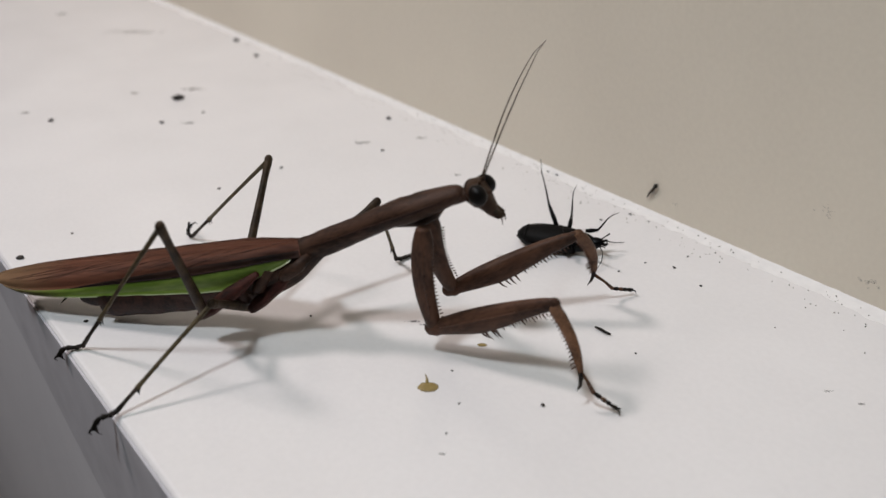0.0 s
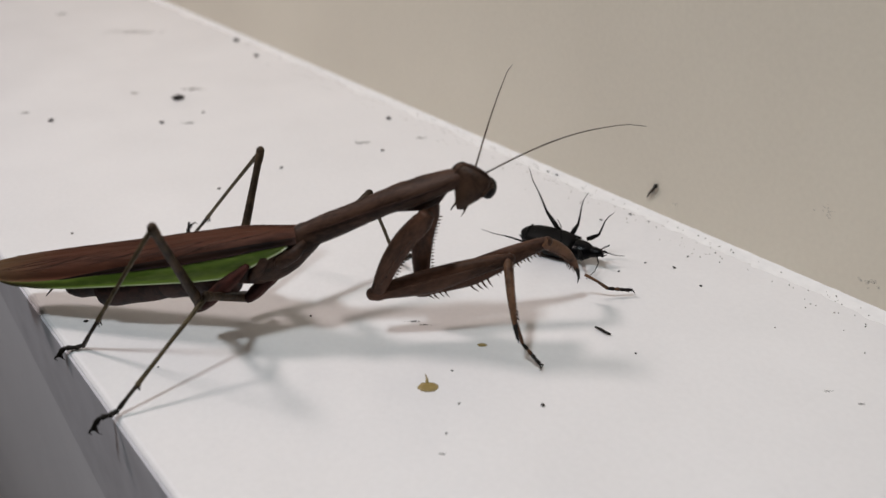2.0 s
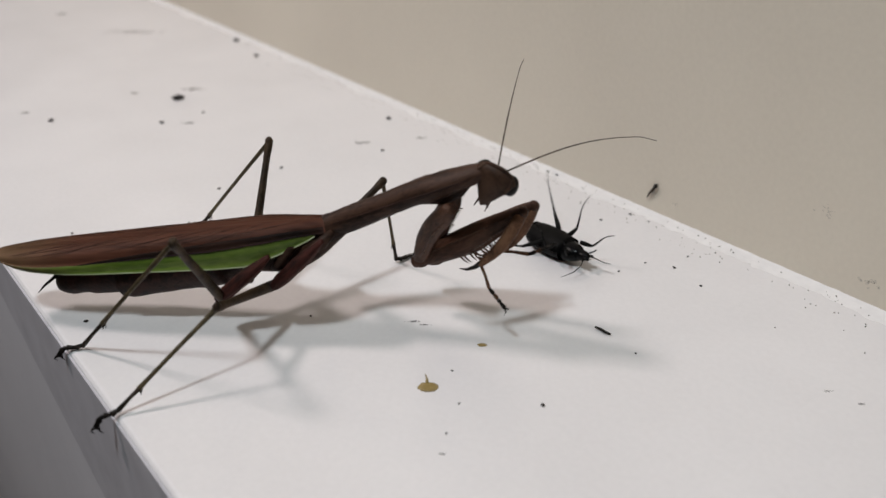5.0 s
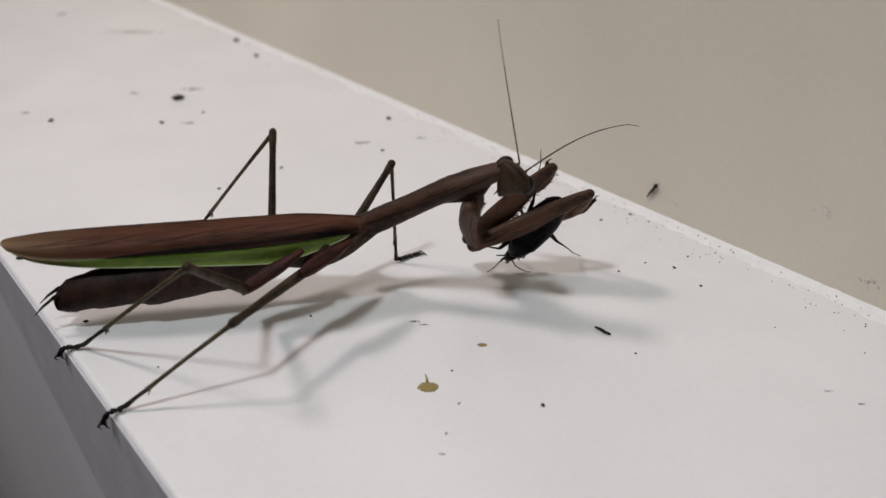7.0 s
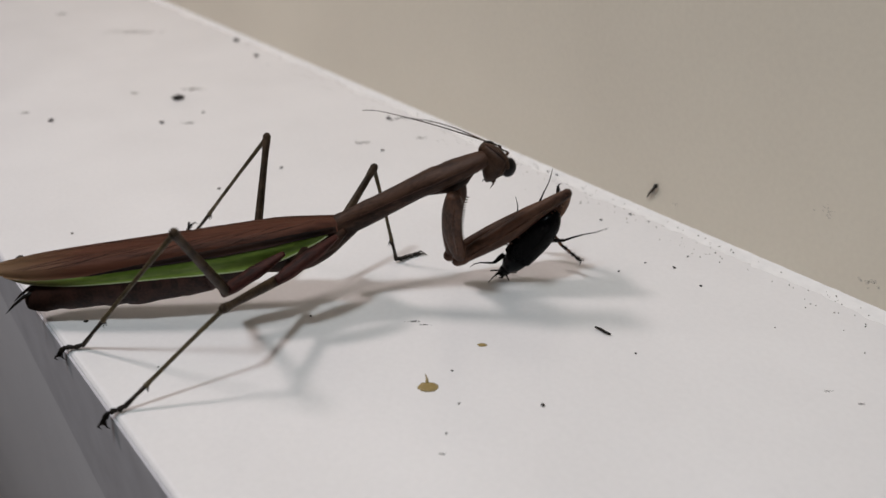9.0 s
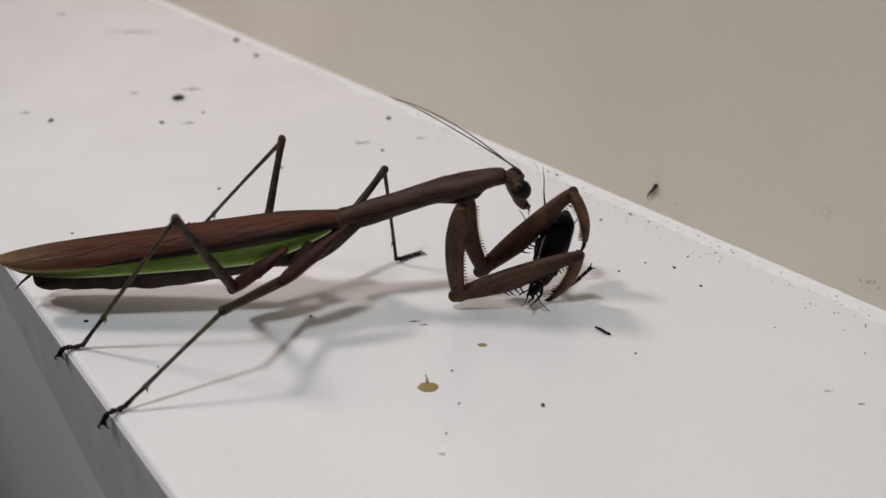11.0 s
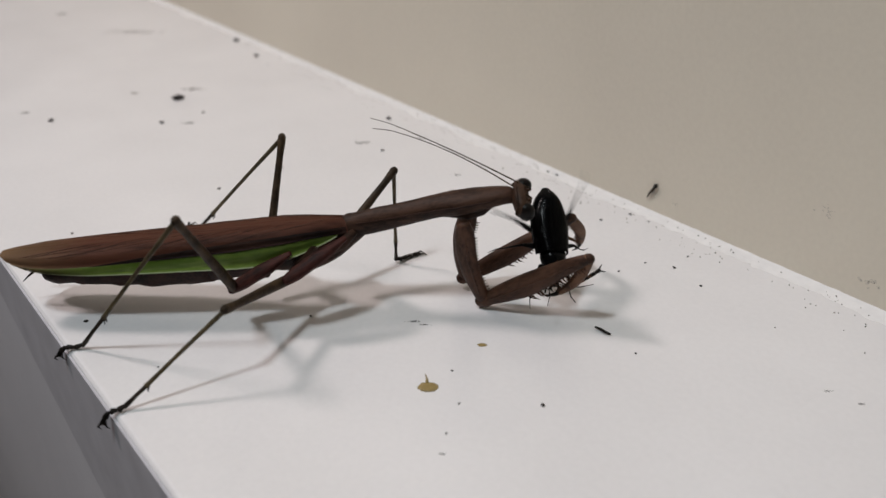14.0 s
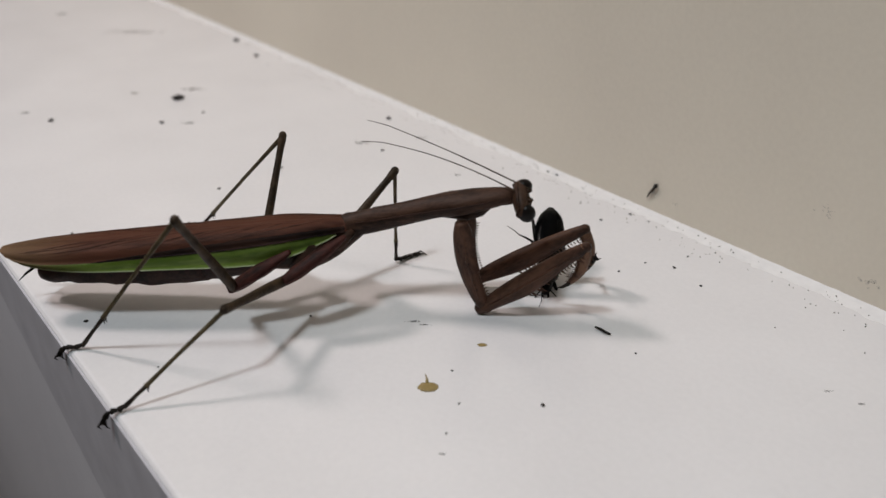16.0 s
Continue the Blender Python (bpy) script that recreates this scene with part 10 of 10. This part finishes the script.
    walk(prey_parts["leg_0"], [
        (0, pose(0.00500, -0.00190, -0.00160, 0, 10, -22)),
        (0.3, pose(0.00500, -0.00190, -0.00160, 0, 8, -28)),
        (0.6, pose(0.00500, -0.00190, -0.00160, 0, 29, -41)),
        (0.9, pose(0.00500, -0.00190, -0.00160, 0, -1, -11)),
        (1.2, pose(0.00500, -0.00190, -0.00160, 0, 23, -23)),
        (1.5, pose(0.00500, -0.00190, -0.00160, 0, 13, -60)),
        (1.8, pose(0.00500, -0.00190, -0.00160, 0, 13, -52)),
        (2.1, pose(0.00500, -0.00190, -0.00160, 0, 26, -42)),
        (2.4, pose(0.00500, -0.00190, -0.00160, 0, -3, -42)),
        (2.7, pose(0.00500, -0.00190, -0.00160, 0, 2, -36)),
        (3, pose(0.00500, -0.00190, -0.00160, 0, 29, -44)),
        (3.3, pose(0.00500, -0.00190, -0.00160, 0, 8, -48)),
        (3.6, pose(0.00500, -0.00190, -0.00160, 0, 31, -25)),
        (3.9, pose(0.00500, -0.00190, -0.00160, 0, 13, -53)),
        (4.2, pose(0.00500, -0.00190, -0.00160, 0, -3, -46)),
        (4.5, pose(0.00500, -0.00190, -0.00160, 0, -5, -46)),
        (4.8, pose(0.00500, -0.00190, -0.00160, 0, -0, -30)),
        (5.1, pose(0.00500, -0.00190, -0.00160, 0, -5, -32)),
        (5.4, pose(0.00500, -0.00190, -0.00160, 0, 28, -54)),
        (5.7, pose(0.00500, -0.00190, -0.00160, 0, 23, -17)),
        (6, pose(0.00500, -0.00190, -0.00160, 0, 15, -58)),
        (6.3, pose(0.00500, -0.00190, -0.00160, 0, 20, -41)),
        (6.6, pose(0.00500, -0.00190, -0.00160, 0, 1, -22)),
        (7.2, pose(0.00500, -0.00190, -0.00160, 0, -3, -20)),
        (7.8, pose(0.00500, -0.00190, -0.00160, 0, -8, -23)),
        (8.4, pose(0.00500, -0.00190, -0.00160, 0, -9, -25)),
        (9, pose(0.00500, -0.00190, -0.00160, 0, -10, -27)),
        (9.6, pose(0.00500, -0.00190, -0.00160, 0, 5, -24)),
        (10.2, pose(0.00500, -0.00190, -0.00160, 0, -9, -27)),
        (10.8, pose(0.00500, -0.00190, -0.00160, 0, -2, -28)),
        (11.4, pose(0.00500, -0.00190, -0.00160, 0, 4, -25)),
        (12, pose(0.00500, -0.00190, -0.00160, 0, -2, -27)),
        (12.6, pose(0.00500, -0.00190, -0.00160, 0, 7, -19)),
        (13.2, pose(0.00500, -0.00190, -0.00160, 0, -10, -27)),
        (13.8, pose(0.00500, -0.00190, -0.00160, 0, -6, -16)),
        (14.4, pose(0.00500, -0.00190, -0.00160, 0, 5, -21)),
        (15, pose(0.00500, -0.00190, -0.00160, 0, -6, -19)),
        (15.6, pose(0.00500, -0.00190, -0.00160, 0, 7, -27)),
        (16, pose(0.00500, -0.00190, -0.00160, 0, 7, -27))])
    walk(prey_parts["leg_1"], [
        (0, pose(0.00150, -0.00200, -0.00160, 0, 30, -91)),
        (0.3, pose(0.00150, -0.00200, -0.00160, 0, 19, -96)),
        (0.6, pose(0.00150, -0.00200, -0.00160, 0, -7, -104)),
        (0.9, pose(0.00150, -0.00200, -0.00160, 0, -8, -85)),
        (1.2, pose(0.00150, -0.00200, -0.00160, 0, 29, -75)),
        (1.5, pose(0.00150, -0.00200, -0.00160, 0, 31, -90)),
        (1.8, pose(0.00150, -0.00200, -0.00160, 0, 16, -70)),
        (2.1, pose(0.00150, -0.00200, -0.00160, 0, 26, -91)),
        (2.4, pose(0.00150, -0.00200, -0.00160, 0, -3, -62)),
        (2.7, pose(0.00150, -0.00200, -0.00160, 0, -6, -76)),
        (3, pose(0.00150, -0.00200, -0.00160, 0, 17, -105)),
        (3.3, pose(0.00150, -0.00200, -0.00160, 0, 11, -83)),
        (3.6, pose(0.00150, -0.00200, -0.00160, 0, 8, -92)),
        (3.9, pose(0.00150, -0.00200, -0.00160, 0, 7, -88)),
        (4.2, pose(0.00150, -0.00200, -0.00160, 0, 12, -107)),
        (4.5, pose(0.00150, -0.00200, -0.00160, 0, 3, -82)),
        (4.8, pose(0.00150, -0.00200, -0.00160, 0, 20, -72)),
        (5.1, pose(0.00150, -0.00200, -0.00160, 0, 11, -109)),
        (5.4, pose(0.00150, -0.00200, -0.00160, 0, 32, -87)),
        (5.7, pose(0.00150, -0.00200, -0.00160, 0, 9, -81)),
        (6, pose(0.00150, -0.00200, -0.00160, 0, 7, -61)),
        (6.3, pose(0.00150, -0.00200, -0.00160, 0, 30, -92)),
        (6.6, pose(0.00150, -0.00200, -0.00160, 0, -0, -152)),
        (7.2, pose(0.00150, -0.00200, -0.00160, 0, 2, -153)),
        (7.8, pose(0.00150, -0.00200, -0.00160, 0, -5, -153)),
        (8.4, pose(0.00150, -0.00200, -0.00160, 0, 7, -143)),
        (9, pose(0.00150, -0.00200, -0.00160, 0, -9, -152)),
        (9.6, pose(0.00150, -0.00200, -0.00160, 0, -0, -147)),
        (10.2, pose(0.00150, -0.00200, -0.00160, 0, 2, -151)),
        (10.8, pose(0.00150, -0.00200, -0.00160, 0, 2, -148)),
        (11.4, pose(0.00150, -0.00200, -0.00160, 0, -3, -148)),
        (12, pose(0.00150, -0.00200, -0.00160, 0, 1, -147)),
        (12.6, pose(0.00150, -0.00200, -0.00160, 0, 8, -154)),
        (13.2, pose(0.00150, -0.00200, -0.00160, 0, 5, -95)),
        (13.8, pose(0.00150, -0.00200, -0.00160, 0, 5, -95)),
        (14.4, pose(0.00150, -0.00200, -0.00160, 0, 5, -95)),
        (15, pose(0.00150, -0.00200, -0.00160, 0, 0, -146)),
        (15.6, pose(0.00150, -0.00200, -0.00160, 0, 6, -153)),
        (16, pose(0.00150, -0.00200, -0.00160, 0, 6, -153))])
    walk(prey_parts["leg_2"], [
        (0, pose(-0.00100, -0.00200, -0.00160, 0, 52, -131)),
        (0.3, pose(-0.00100, -0.00200, -0.00160, 0, 47, -157)),
        (0.6, pose(-0.00100, -0.00200, -0.00160, 0, 58, -158)),
        (0.9, pose(-0.00100, -0.00200, -0.00160, 0, 39, -132)),
        (1.2, pose(-0.00100, -0.00200, -0.00160, 0, 47, -159)),
        (1.5, pose(-0.00100, -0.00200, -0.00160, 0, 60, -126)),
        (1.8, pose(-0.00100, -0.00200, -0.00160, 0, 57, -141)),
        (2.1, pose(-0.00100, -0.00200, -0.00160, 0, 31, -155)),
        (2.4, pose(-0.00100, -0.00200, -0.00160, 0, 54, -124)),
        (2.7, pose(-0.00100, -0.00200, -0.00160, 0, 39, -155)),
        (3, pose(-0.00100, -0.00200, -0.00160, 0, 51, -155)),
        (3.3, pose(-0.00100, -0.00200, -0.00160, 0, 53, -121)),
        (3.6, pose(-0.00100, -0.00200, -0.00160, 0, 54, -155)),
        (3.9, pose(-0.00100, -0.00200, -0.00160, 0, 48, -132)),
        (4.2, pose(-0.00100, -0.00200, -0.00160, 0, 49, -136)),
        (4.5, pose(-0.00100, -0.00200, -0.00160, 0, 59, -161)),
        (4.8, pose(-0.00100, -0.00200, -0.00160, 0, 27, -115)),
        (5.1, pose(-0.00100, -0.00200, -0.00160, 0, 26, -159)),
        (5.4, pose(-0.00100, -0.00200, -0.00160, 0, 27, -137)),
        (5.7, pose(-0.00100, -0.00200, -0.00160, 0, 56, -161)),
        (6, pose(-0.00100, -0.00200, -0.00160, 0, 32, -152)),
        (6.3, pose(-0.00100, -0.00200, -0.00160, 0, 44, -148)),
        (6.6, pose(-0.00100, -0.00200, -0.00160, 0, 2, -160)),
        (7.2, pose(-0.00100, -0.00200, -0.00160, 0, 7, -159)),
        (7.8, pose(-0.00100, -0.00200, -0.00160, 0, 3, -164)),
        (8.4, pose(-0.00100, -0.00200, -0.00160, 0, 7, -167)),
        (9, pose(-0.00100, -0.00200, -0.00160, 0, -4, -169)),
        (9.6, pose(-0.00100, -0.00200, -0.00160, 0, -8, -169)),
        (10.2, pose(-0.00100, -0.00200, -0.00160, 0, -2, -169)),
        (10.8, pose(-0.00100, -0.00200, -0.00160, 0, -5, -156)),
        (11.4, pose(-0.00100, -0.00200, -0.00160, 0, 3, -158)),
        (12, pose(-0.00100, -0.00200, -0.00160, 0, -1, -165)),
        (12.6, pose(-0.00100, -0.00200, -0.00160, 0, -9, -162)),
        (12.75, pose(-0.00100, -0.00200, -0.00160, 0, 2, -165)),
        (12.9, pose(-0.00100, -0.00200, -0.00160, 0, -8, -160)),
        (13.05, pose(-0.00100, -0.00200, -0.00160, 0, -6, -163)),
        (13.2, pose(-0.00100, -0.00200, -0.00160, 0, 4, -161)),
        (13.35, pose(-0.00100, -0.00200, -0.00160, 0, 6, -142)),
        (13.5, pose(-0.00100, -0.00200, -0.00160, 0, -10, -82)),
        (13.65, pose(-0.00100, -0.00200, -0.00160, 0, -6, -142)),
        (13.8, pose(-0.00100, -0.00200, -0.00160, 0, 3, -82)),
        (13.95, pose(-0.00100, -0.00200, -0.00160, 0, -1, -142)),
        (14.1, pose(-0.00100, -0.00200, -0.00160, 0, 10, -82)),
        (14.25, pose(-0.00100, -0.00200, -0.00160, 0, 7, -142)),
        (14.4, pose(-0.00100, -0.00200, -0.00160, 0, -11, -82)),
        (14.55, pose(-0.00100, -0.00200, -0.00160, 0, 2, -142)),
        (14.7, pose(-0.00100, -0.00200, -0.00160, 0, -6, -82)),
        (14.85, pose(-0.00100, -0.00200, -0.00160, 0, 5, -142)),
        (15, pose(-0.00100, -0.00200, -0.00160, 0, -4, -82)),
        (15.15, pose(-0.00100, -0.00200, -0.00160, 0, 0, -160)),
        (15.3, pose(-0.00100, -0.00200, -0.00160, 0, 0, -160)),
        (15.45, pose(-0.00100, -0.00200, -0.00160, 0, 0, -160)),
        (15.6, pose(-0.00100, -0.00200, -0.00160, 0, 0, -160)),
        (15.75, pose(-0.00100, -0.00200, -0.00160, 0, 0, -160)),
        (15.9, pose(-0.00100, -0.00200, -0.00160, 0, 0, -160)),
        (16, pose(-0.00100, -0.00200, -0.00160, 0, 0, -160))])
    walk(prey_parts["leg_3"], [
        (0, pose(0.00500, 0.00190, -0.00160, 0, 4, 35)),
        (0.3, pose(0.00500, 0.00190, -0.00160, 0, 4, 31)),
        (0.6, pose(0.00500, 0.00190, -0.00160, 0, 22, 33)),
        (0.9, pose(0.00500, 0.00190, -0.00160, 0, 4, 37)),
        (1.2, pose(0.00500, 0.00190, -0.00160, 0, 15, 14)),
        (1.5, pose(0.00500, 0.00190, -0.00160, 0, -3, 31)),
        (1.8, pose(0.00500, 0.00190, -0.00160, 0, 17, 57)),
        (2.1, pose(0.00500, 0.00190, -0.00160, 0, 0, 55)),
        (2.4, pose(0.00500, 0.00190, -0.00160, 0, 13, 23)),
        (2.7, pose(0.00500, 0.00190, -0.00160, 0, -1, 16)),
        (3, pose(0.00500, 0.00190, -0.00160, 0, -3, 43)),
        (3.3, pose(0.00500, 0.00190, -0.00160, 0, 5, 50)),
        (3.6, pose(0.00500, 0.00190, -0.00160, 0, 9, 47)),
        (3.9, pose(0.00500, 0.00190, -0.00160, 0, 8, 15)),
        (4.2, pose(0.00500, 0.00190, -0.00160, 0, 26, 10)),
        (4.5, pose(0.00500, 0.00190, -0.00160, 0, 30, 49)),
        (4.8, pose(0.00500, 0.00190, -0.00160, 0, 28, 15)),
        (5.1, pose(0.00500, 0.00190, -0.00160, 0, 25, 54)),
        (5.4, pose(0.00500, 0.00190, -0.00160, 0, -2, 11)),
        (5.7, pose(0.00500, 0.00190, -0.00160, 0, -2, 16)),
        (6, pose(0.00500, 0.00190, -0.00160, 0, -1, 44)),
        (6.3, pose(0.00500, 0.00190, -0.00160, 0, 9, 58)),
        (6.6, pose(0.00500, 0.00190, -0.00160, 0, 7, 26)),
        (7.2, pose(0.00500, 0.00190, -0.00160, 0, -1, 26)),
        (7.8, pose(0.00500, 0.00190, -0.00160, 0, 6, 25)),
        (8.4, pose(0.00500, 0.00190, -0.00160, 0, -9, 25)),
        (9, pose(0.00500, 0.00190, -0.00160, 0, 2, 16)),
        (9.6, pose(0.00500, 0.00190, -0.00160, 0, -7, 23)),
        (10.2, pose(0.00500, 0.00190, -0.00160, 0, 5, 18)),
        (10.8, pose(0.00500, 0.00190, -0.00160, 0, -3, 18)),
        (11.4, pose(0.00500, 0.00190, -0.00160, 0, 1, 26)),
        (12, pose(0.00500, 0.00190, -0.00160, 0, 1, 20)),
        (12.6, pose(0.00500, 0.00190, -0.00160, 0, 0, 20)),
        (13.2, pose(0.00500, 0.00190, -0.00160, 0, -1, 16)),
        (13.8, pose(0.00500, 0.00190, -0.00160, 0, 1, 29)),
        (14.4, pose(0.00500, 0.00190, -0.00160, 0, 5, 25)),
        (15, pose(0.00500, 0.00190, -0.00160, 0, -6, 25)),
        (15.6, pose(0.00500, 0.00190, -0.00160, 0, -1, 24)),
        (16, pose(0.00500, 0.00190, -0.00160, 0, -1, 24))])
    walk(prey_parts["leg_4"], [
        (0, pose(0.00150, 0.00200, -0.00160, 0, 39, 84)),
        (0.3, pose(0.00150, 0.00200, -0.00160, 0, 59, 105)),
        (0.6, pose(0.00150, 0.00200, -0.00160, 0, 35, 65)),
        (0.9, pose(0.00150, 0.00200, -0.00160, 0, 44, 106)),
        (1.2, pose(0.00150, 0.00200, -0.00160, 0, 36, 82)),
        (1.5, pose(0.00150, 0.00200, -0.00160, 0, 54, 69)),
        (1.8, pose(0.00150, 0.00200, -0.00160, 0, 42, 70)),
        (2.1, pose(0.00150, 0.00200, -0.00160, 0, 56, 76)),
        (2.4, pose(0.00150, 0.00200, -0.00160, 0, 27, 95)),
        (2.7, pose(0.00150, 0.00200, -0.00160, 0, 37, 75)),
        (3, pose(0.00150, 0.00200, -0.00160, 0, 31, 81)),
        (3.3, pose(0.00150, 0.00200, -0.00160, 0, 54, 89)),
        (3.6, pose(0.00150, 0.00200, -0.00160, 0, 64, 71)),
        (3.9, pose(0.00150, 0.00200, -0.00160, 0, 50, 84)),
        (4.2, pose(0.00150, 0.00200, -0.00160, 0, 51, 69)),
        (4.5, pose(0.00150, 0.00200, -0.00160, 0, 34, 76)),
        (4.8, pose(0.00150, 0.00200, -0.00160, 0, 25, 67)),
        (5.1, pose(0.00150, 0.00200, -0.00160, 0, 41, 84)),
        (5.4, pose(0.00150, 0.00200, -0.00160, 0, 32, 83)),
        (5.7, pose(0.00150, 0.00200, -0.00160, 0, 43, 101)),
        (6, pose(0.00150, 0.00200, -0.00160, 0, 36, 84)),
        (6.3, pose(0.00150, 0.00200, -0.00160, 0, 49, 103)),
        (6.6, pose(0.00150, 0.00200, -0.00160, 0, -9, 153)),
        (7.2, pose(0.00150, 0.00200, -0.00160, 0, 4, 150)),
        (7.8, pose(0.00150, 0.00200, -0.00160, 0, -5, 146)),
        (8.4, pose(0.00150, 0.00200, -0.00160, 0, -9, 152)),
        (9, pose(0.00150, 0.00200, -0.00160, 0, 4, 155)),
        (9.6, pose(0.00150, 0.00200, -0.00160, 0, 3, 146)),
        (10.2, pose(0.00150, 0.00200, -0.00160, 0, -5, 146)),
        (10.8, pose(0.00150, 0.00200, -0.00160, 0, -8, 155)),
        (11.4, pose(0.00150, 0.00200, -0.00160, 0, -8, 147)),
        (12, pose(0.00150, 0.00200, -0.00160, 0, 0, 147)),
        (12.6, pose(0.00150, 0.00200, -0.00160, 0, 6, 153)),
        (13.2, pose(0.00150, 0.00200, -0.00160, 0, 5, 95)),
        (13.8, pose(0.00150, 0.00200, -0.00160, 0, 5, 95)),
        (14.4, pose(0.00150, 0.00200, -0.00160, 0, 5, 95)),
        (15, pose(0.00150, 0.00200, -0.00160, 0, 2, 143)),
        (15.6, pose(0.00150, 0.00200, -0.00160, 0, -1, 149)),
        (16, pose(0.00150, 0.00200, -0.00160, 0, -1, 149))])
    walk(prey_parts["leg_5"], [
        (0, pose(-0.00100, 0.00200, -0.00160, 0, 9, 126)),
        (0.3, pose(-0.00100, 0.00200, -0.00160, 0, 16, 163)),
        (0.6, pose(-0.00100, 0.00200, -0.00160, 0, 27, 142)),
        (0.9, pose(-0.00100, 0.00200, -0.00160, 0, 5, 129)),
        (1.2, pose(-0.00100, 0.00200, -0.00160, 0, -3, 121)),
        (1.5, pose(-0.00100, 0.00200, -0.00160, 0, 28, 160)),
        (1.8, pose(-0.00100, 0.00200, -0.00160, 0, 17, 162)),
        (2.1, pose(-0.00100, 0.00200, -0.00160, 0, 2, 154)),
        (2.4, pose(-0.00100, 0.00200, -0.00160, 0, 5, 130)),
        (2.7, pose(-0.00100, 0.00200, -0.00160, 0, -0, 148)),
        (3, pose(-0.00100, 0.00200, -0.00160, 0, 2, 128)),
        (3.3, pose(-0.00100, 0.00200, -0.00160, 0, 5, 163)),
        (3.6, pose(-0.00100, 0.00200, -0.00160, 0, 27, 142)),
        (3.9, pose(-0.00100, 0.00200, -0.00160, 0, 18, 140)),
        (4.2, pose(-0.00100, 0.00200, -0.00160, 0, 5, 151)),
        (4.5, pose(-0.00100, 0.00200, -0.00160, 0, 25, 143)),
        (4.8, pose(-0.00100, 0.00200, -0.00160, 0, 7, 147)),
        (5.1, pose(-0.00100, 0.00200, -0.00160, 0, -4, 124)),
        (5.4, pose(-0.00100, 0.00200, -0.00160, 0, 27, 148)),
        (5.7, pose(-0.00100, 0.00200, -0.00160, 0, 26, 162)),
        (6, pose(-0.00100, 0.00200, -0.00160, 0, 3, 132)),
        (6.3, pose(-0.00100, 0.00200, -0.00160, 0, 10, 145)),
        (6.6, pose(-0.00100, 0.00200, -0.00160, 0, 3, 65)),
        (7.2, pose(-0.00100, 0.00200, -0.00160, 0, 3, 70)),
        (7.8, pose(-0.00100, 0.00200, -0.00160, 0, 3, 71)),
        (8.4, pose(-0.00100, 0.00200, -0.00160, 0, 3, 72)),
        (9, pose(-0.00100, 0.00200, -0.00160, 0, 3, 120)),
        (9.6, pose(-0.00100, 0.00200, -0.00160, 0, -6, 156)),
        (10.2, pose(-0.00100, 0.00200, -0.00160, 0, 2, 158)),
        (10.8, pose(-0.00100, 0.00200, -0.00160, 0, -2, 159)),
        (11.4, pose(-0.00100, 0.00200, -0.00160, 0, 2, 164)),
        (12, pose(-0.00100, 0.00200, -0.00160, 0, 6, 165)),
        (12.6, pose(-0.00100, 0.00200, -0.00160, 0, 7, 106)),
        (12.75, pose(-0.00100, 0.00200, -0.00160, 0, 5, 170)),
        (12.9, pose(-0.00100, 0.00200, -0.00160, 0, -9, 106)),
        (13.05, pose(-0.00100, 0.00200, -0.00160, 0, -5, 170)),
        (13.2, pose(-0.00100, 0.00200, -0.00160, 0, 5, 106)),
        (13.35, pose(-0.00100, 0.00200, -0.00160, 0, 5, 170)),
        (13.5, pose(-0.00100, 0.00200, -0.00160, 0, 9, 106)),
        (13.65, pose(-0.00100, 0.00200, -0.00160, 0, -14, 170)),
        (13.8, pose(-0.00100, 0.00200, -0.00160, 0, -5, 106)),
        (13.95, pose(-0.00100, 0.00200, -0.00160, 0, -7, 170)),
        (14.1, pose(-0.00100, 0.00200, -0.00160, 0, -2, 106)),
        (14.25, pose(-0.00100, 0.00200, -0.00160, 0, 10, 170)),
        (14.4, pose(-0.00100, 0.00200, -0.00160, 0, -2, 106)),
        (14.55, pose(-0.00100, 0.00200, -0.00160, 0, 5, 170)),
        (14.7, pose(-0.00100, 0.00200, -0.00160, 0, -3, 106)),
        (14.85, pose(-0.00100, 0.00200, -0.00160, 0, -4, 170)),
        (15, pose(-0.00100, 0.00200, -0.00160, 0, 7, 106)),
        (15.15, pose(-0.00100, 0.00200, -0.00160, 0, 9, 170)),
        (15.3, pose(-0.00100, 0.00200, -0.00160, 0, 8, 106)),
        (15.45, pose(-0.00100, 0.00200, -0.00160, 0, 2, 170)),
        (15.6, pose(-0.00100, 0.00200, -0.00160, 0, 7, 106)),
        (15.75, pose(-0.00100, 0.00200, -0.00160, 0, -13, 170)),
        (15.9, pose(-0.00100, 0.00200, -0.00160, 0, 1, 106)),
        (16, pose(-0.00100, 0.00200, -0.00160, 0, 1, 106))])


motions()
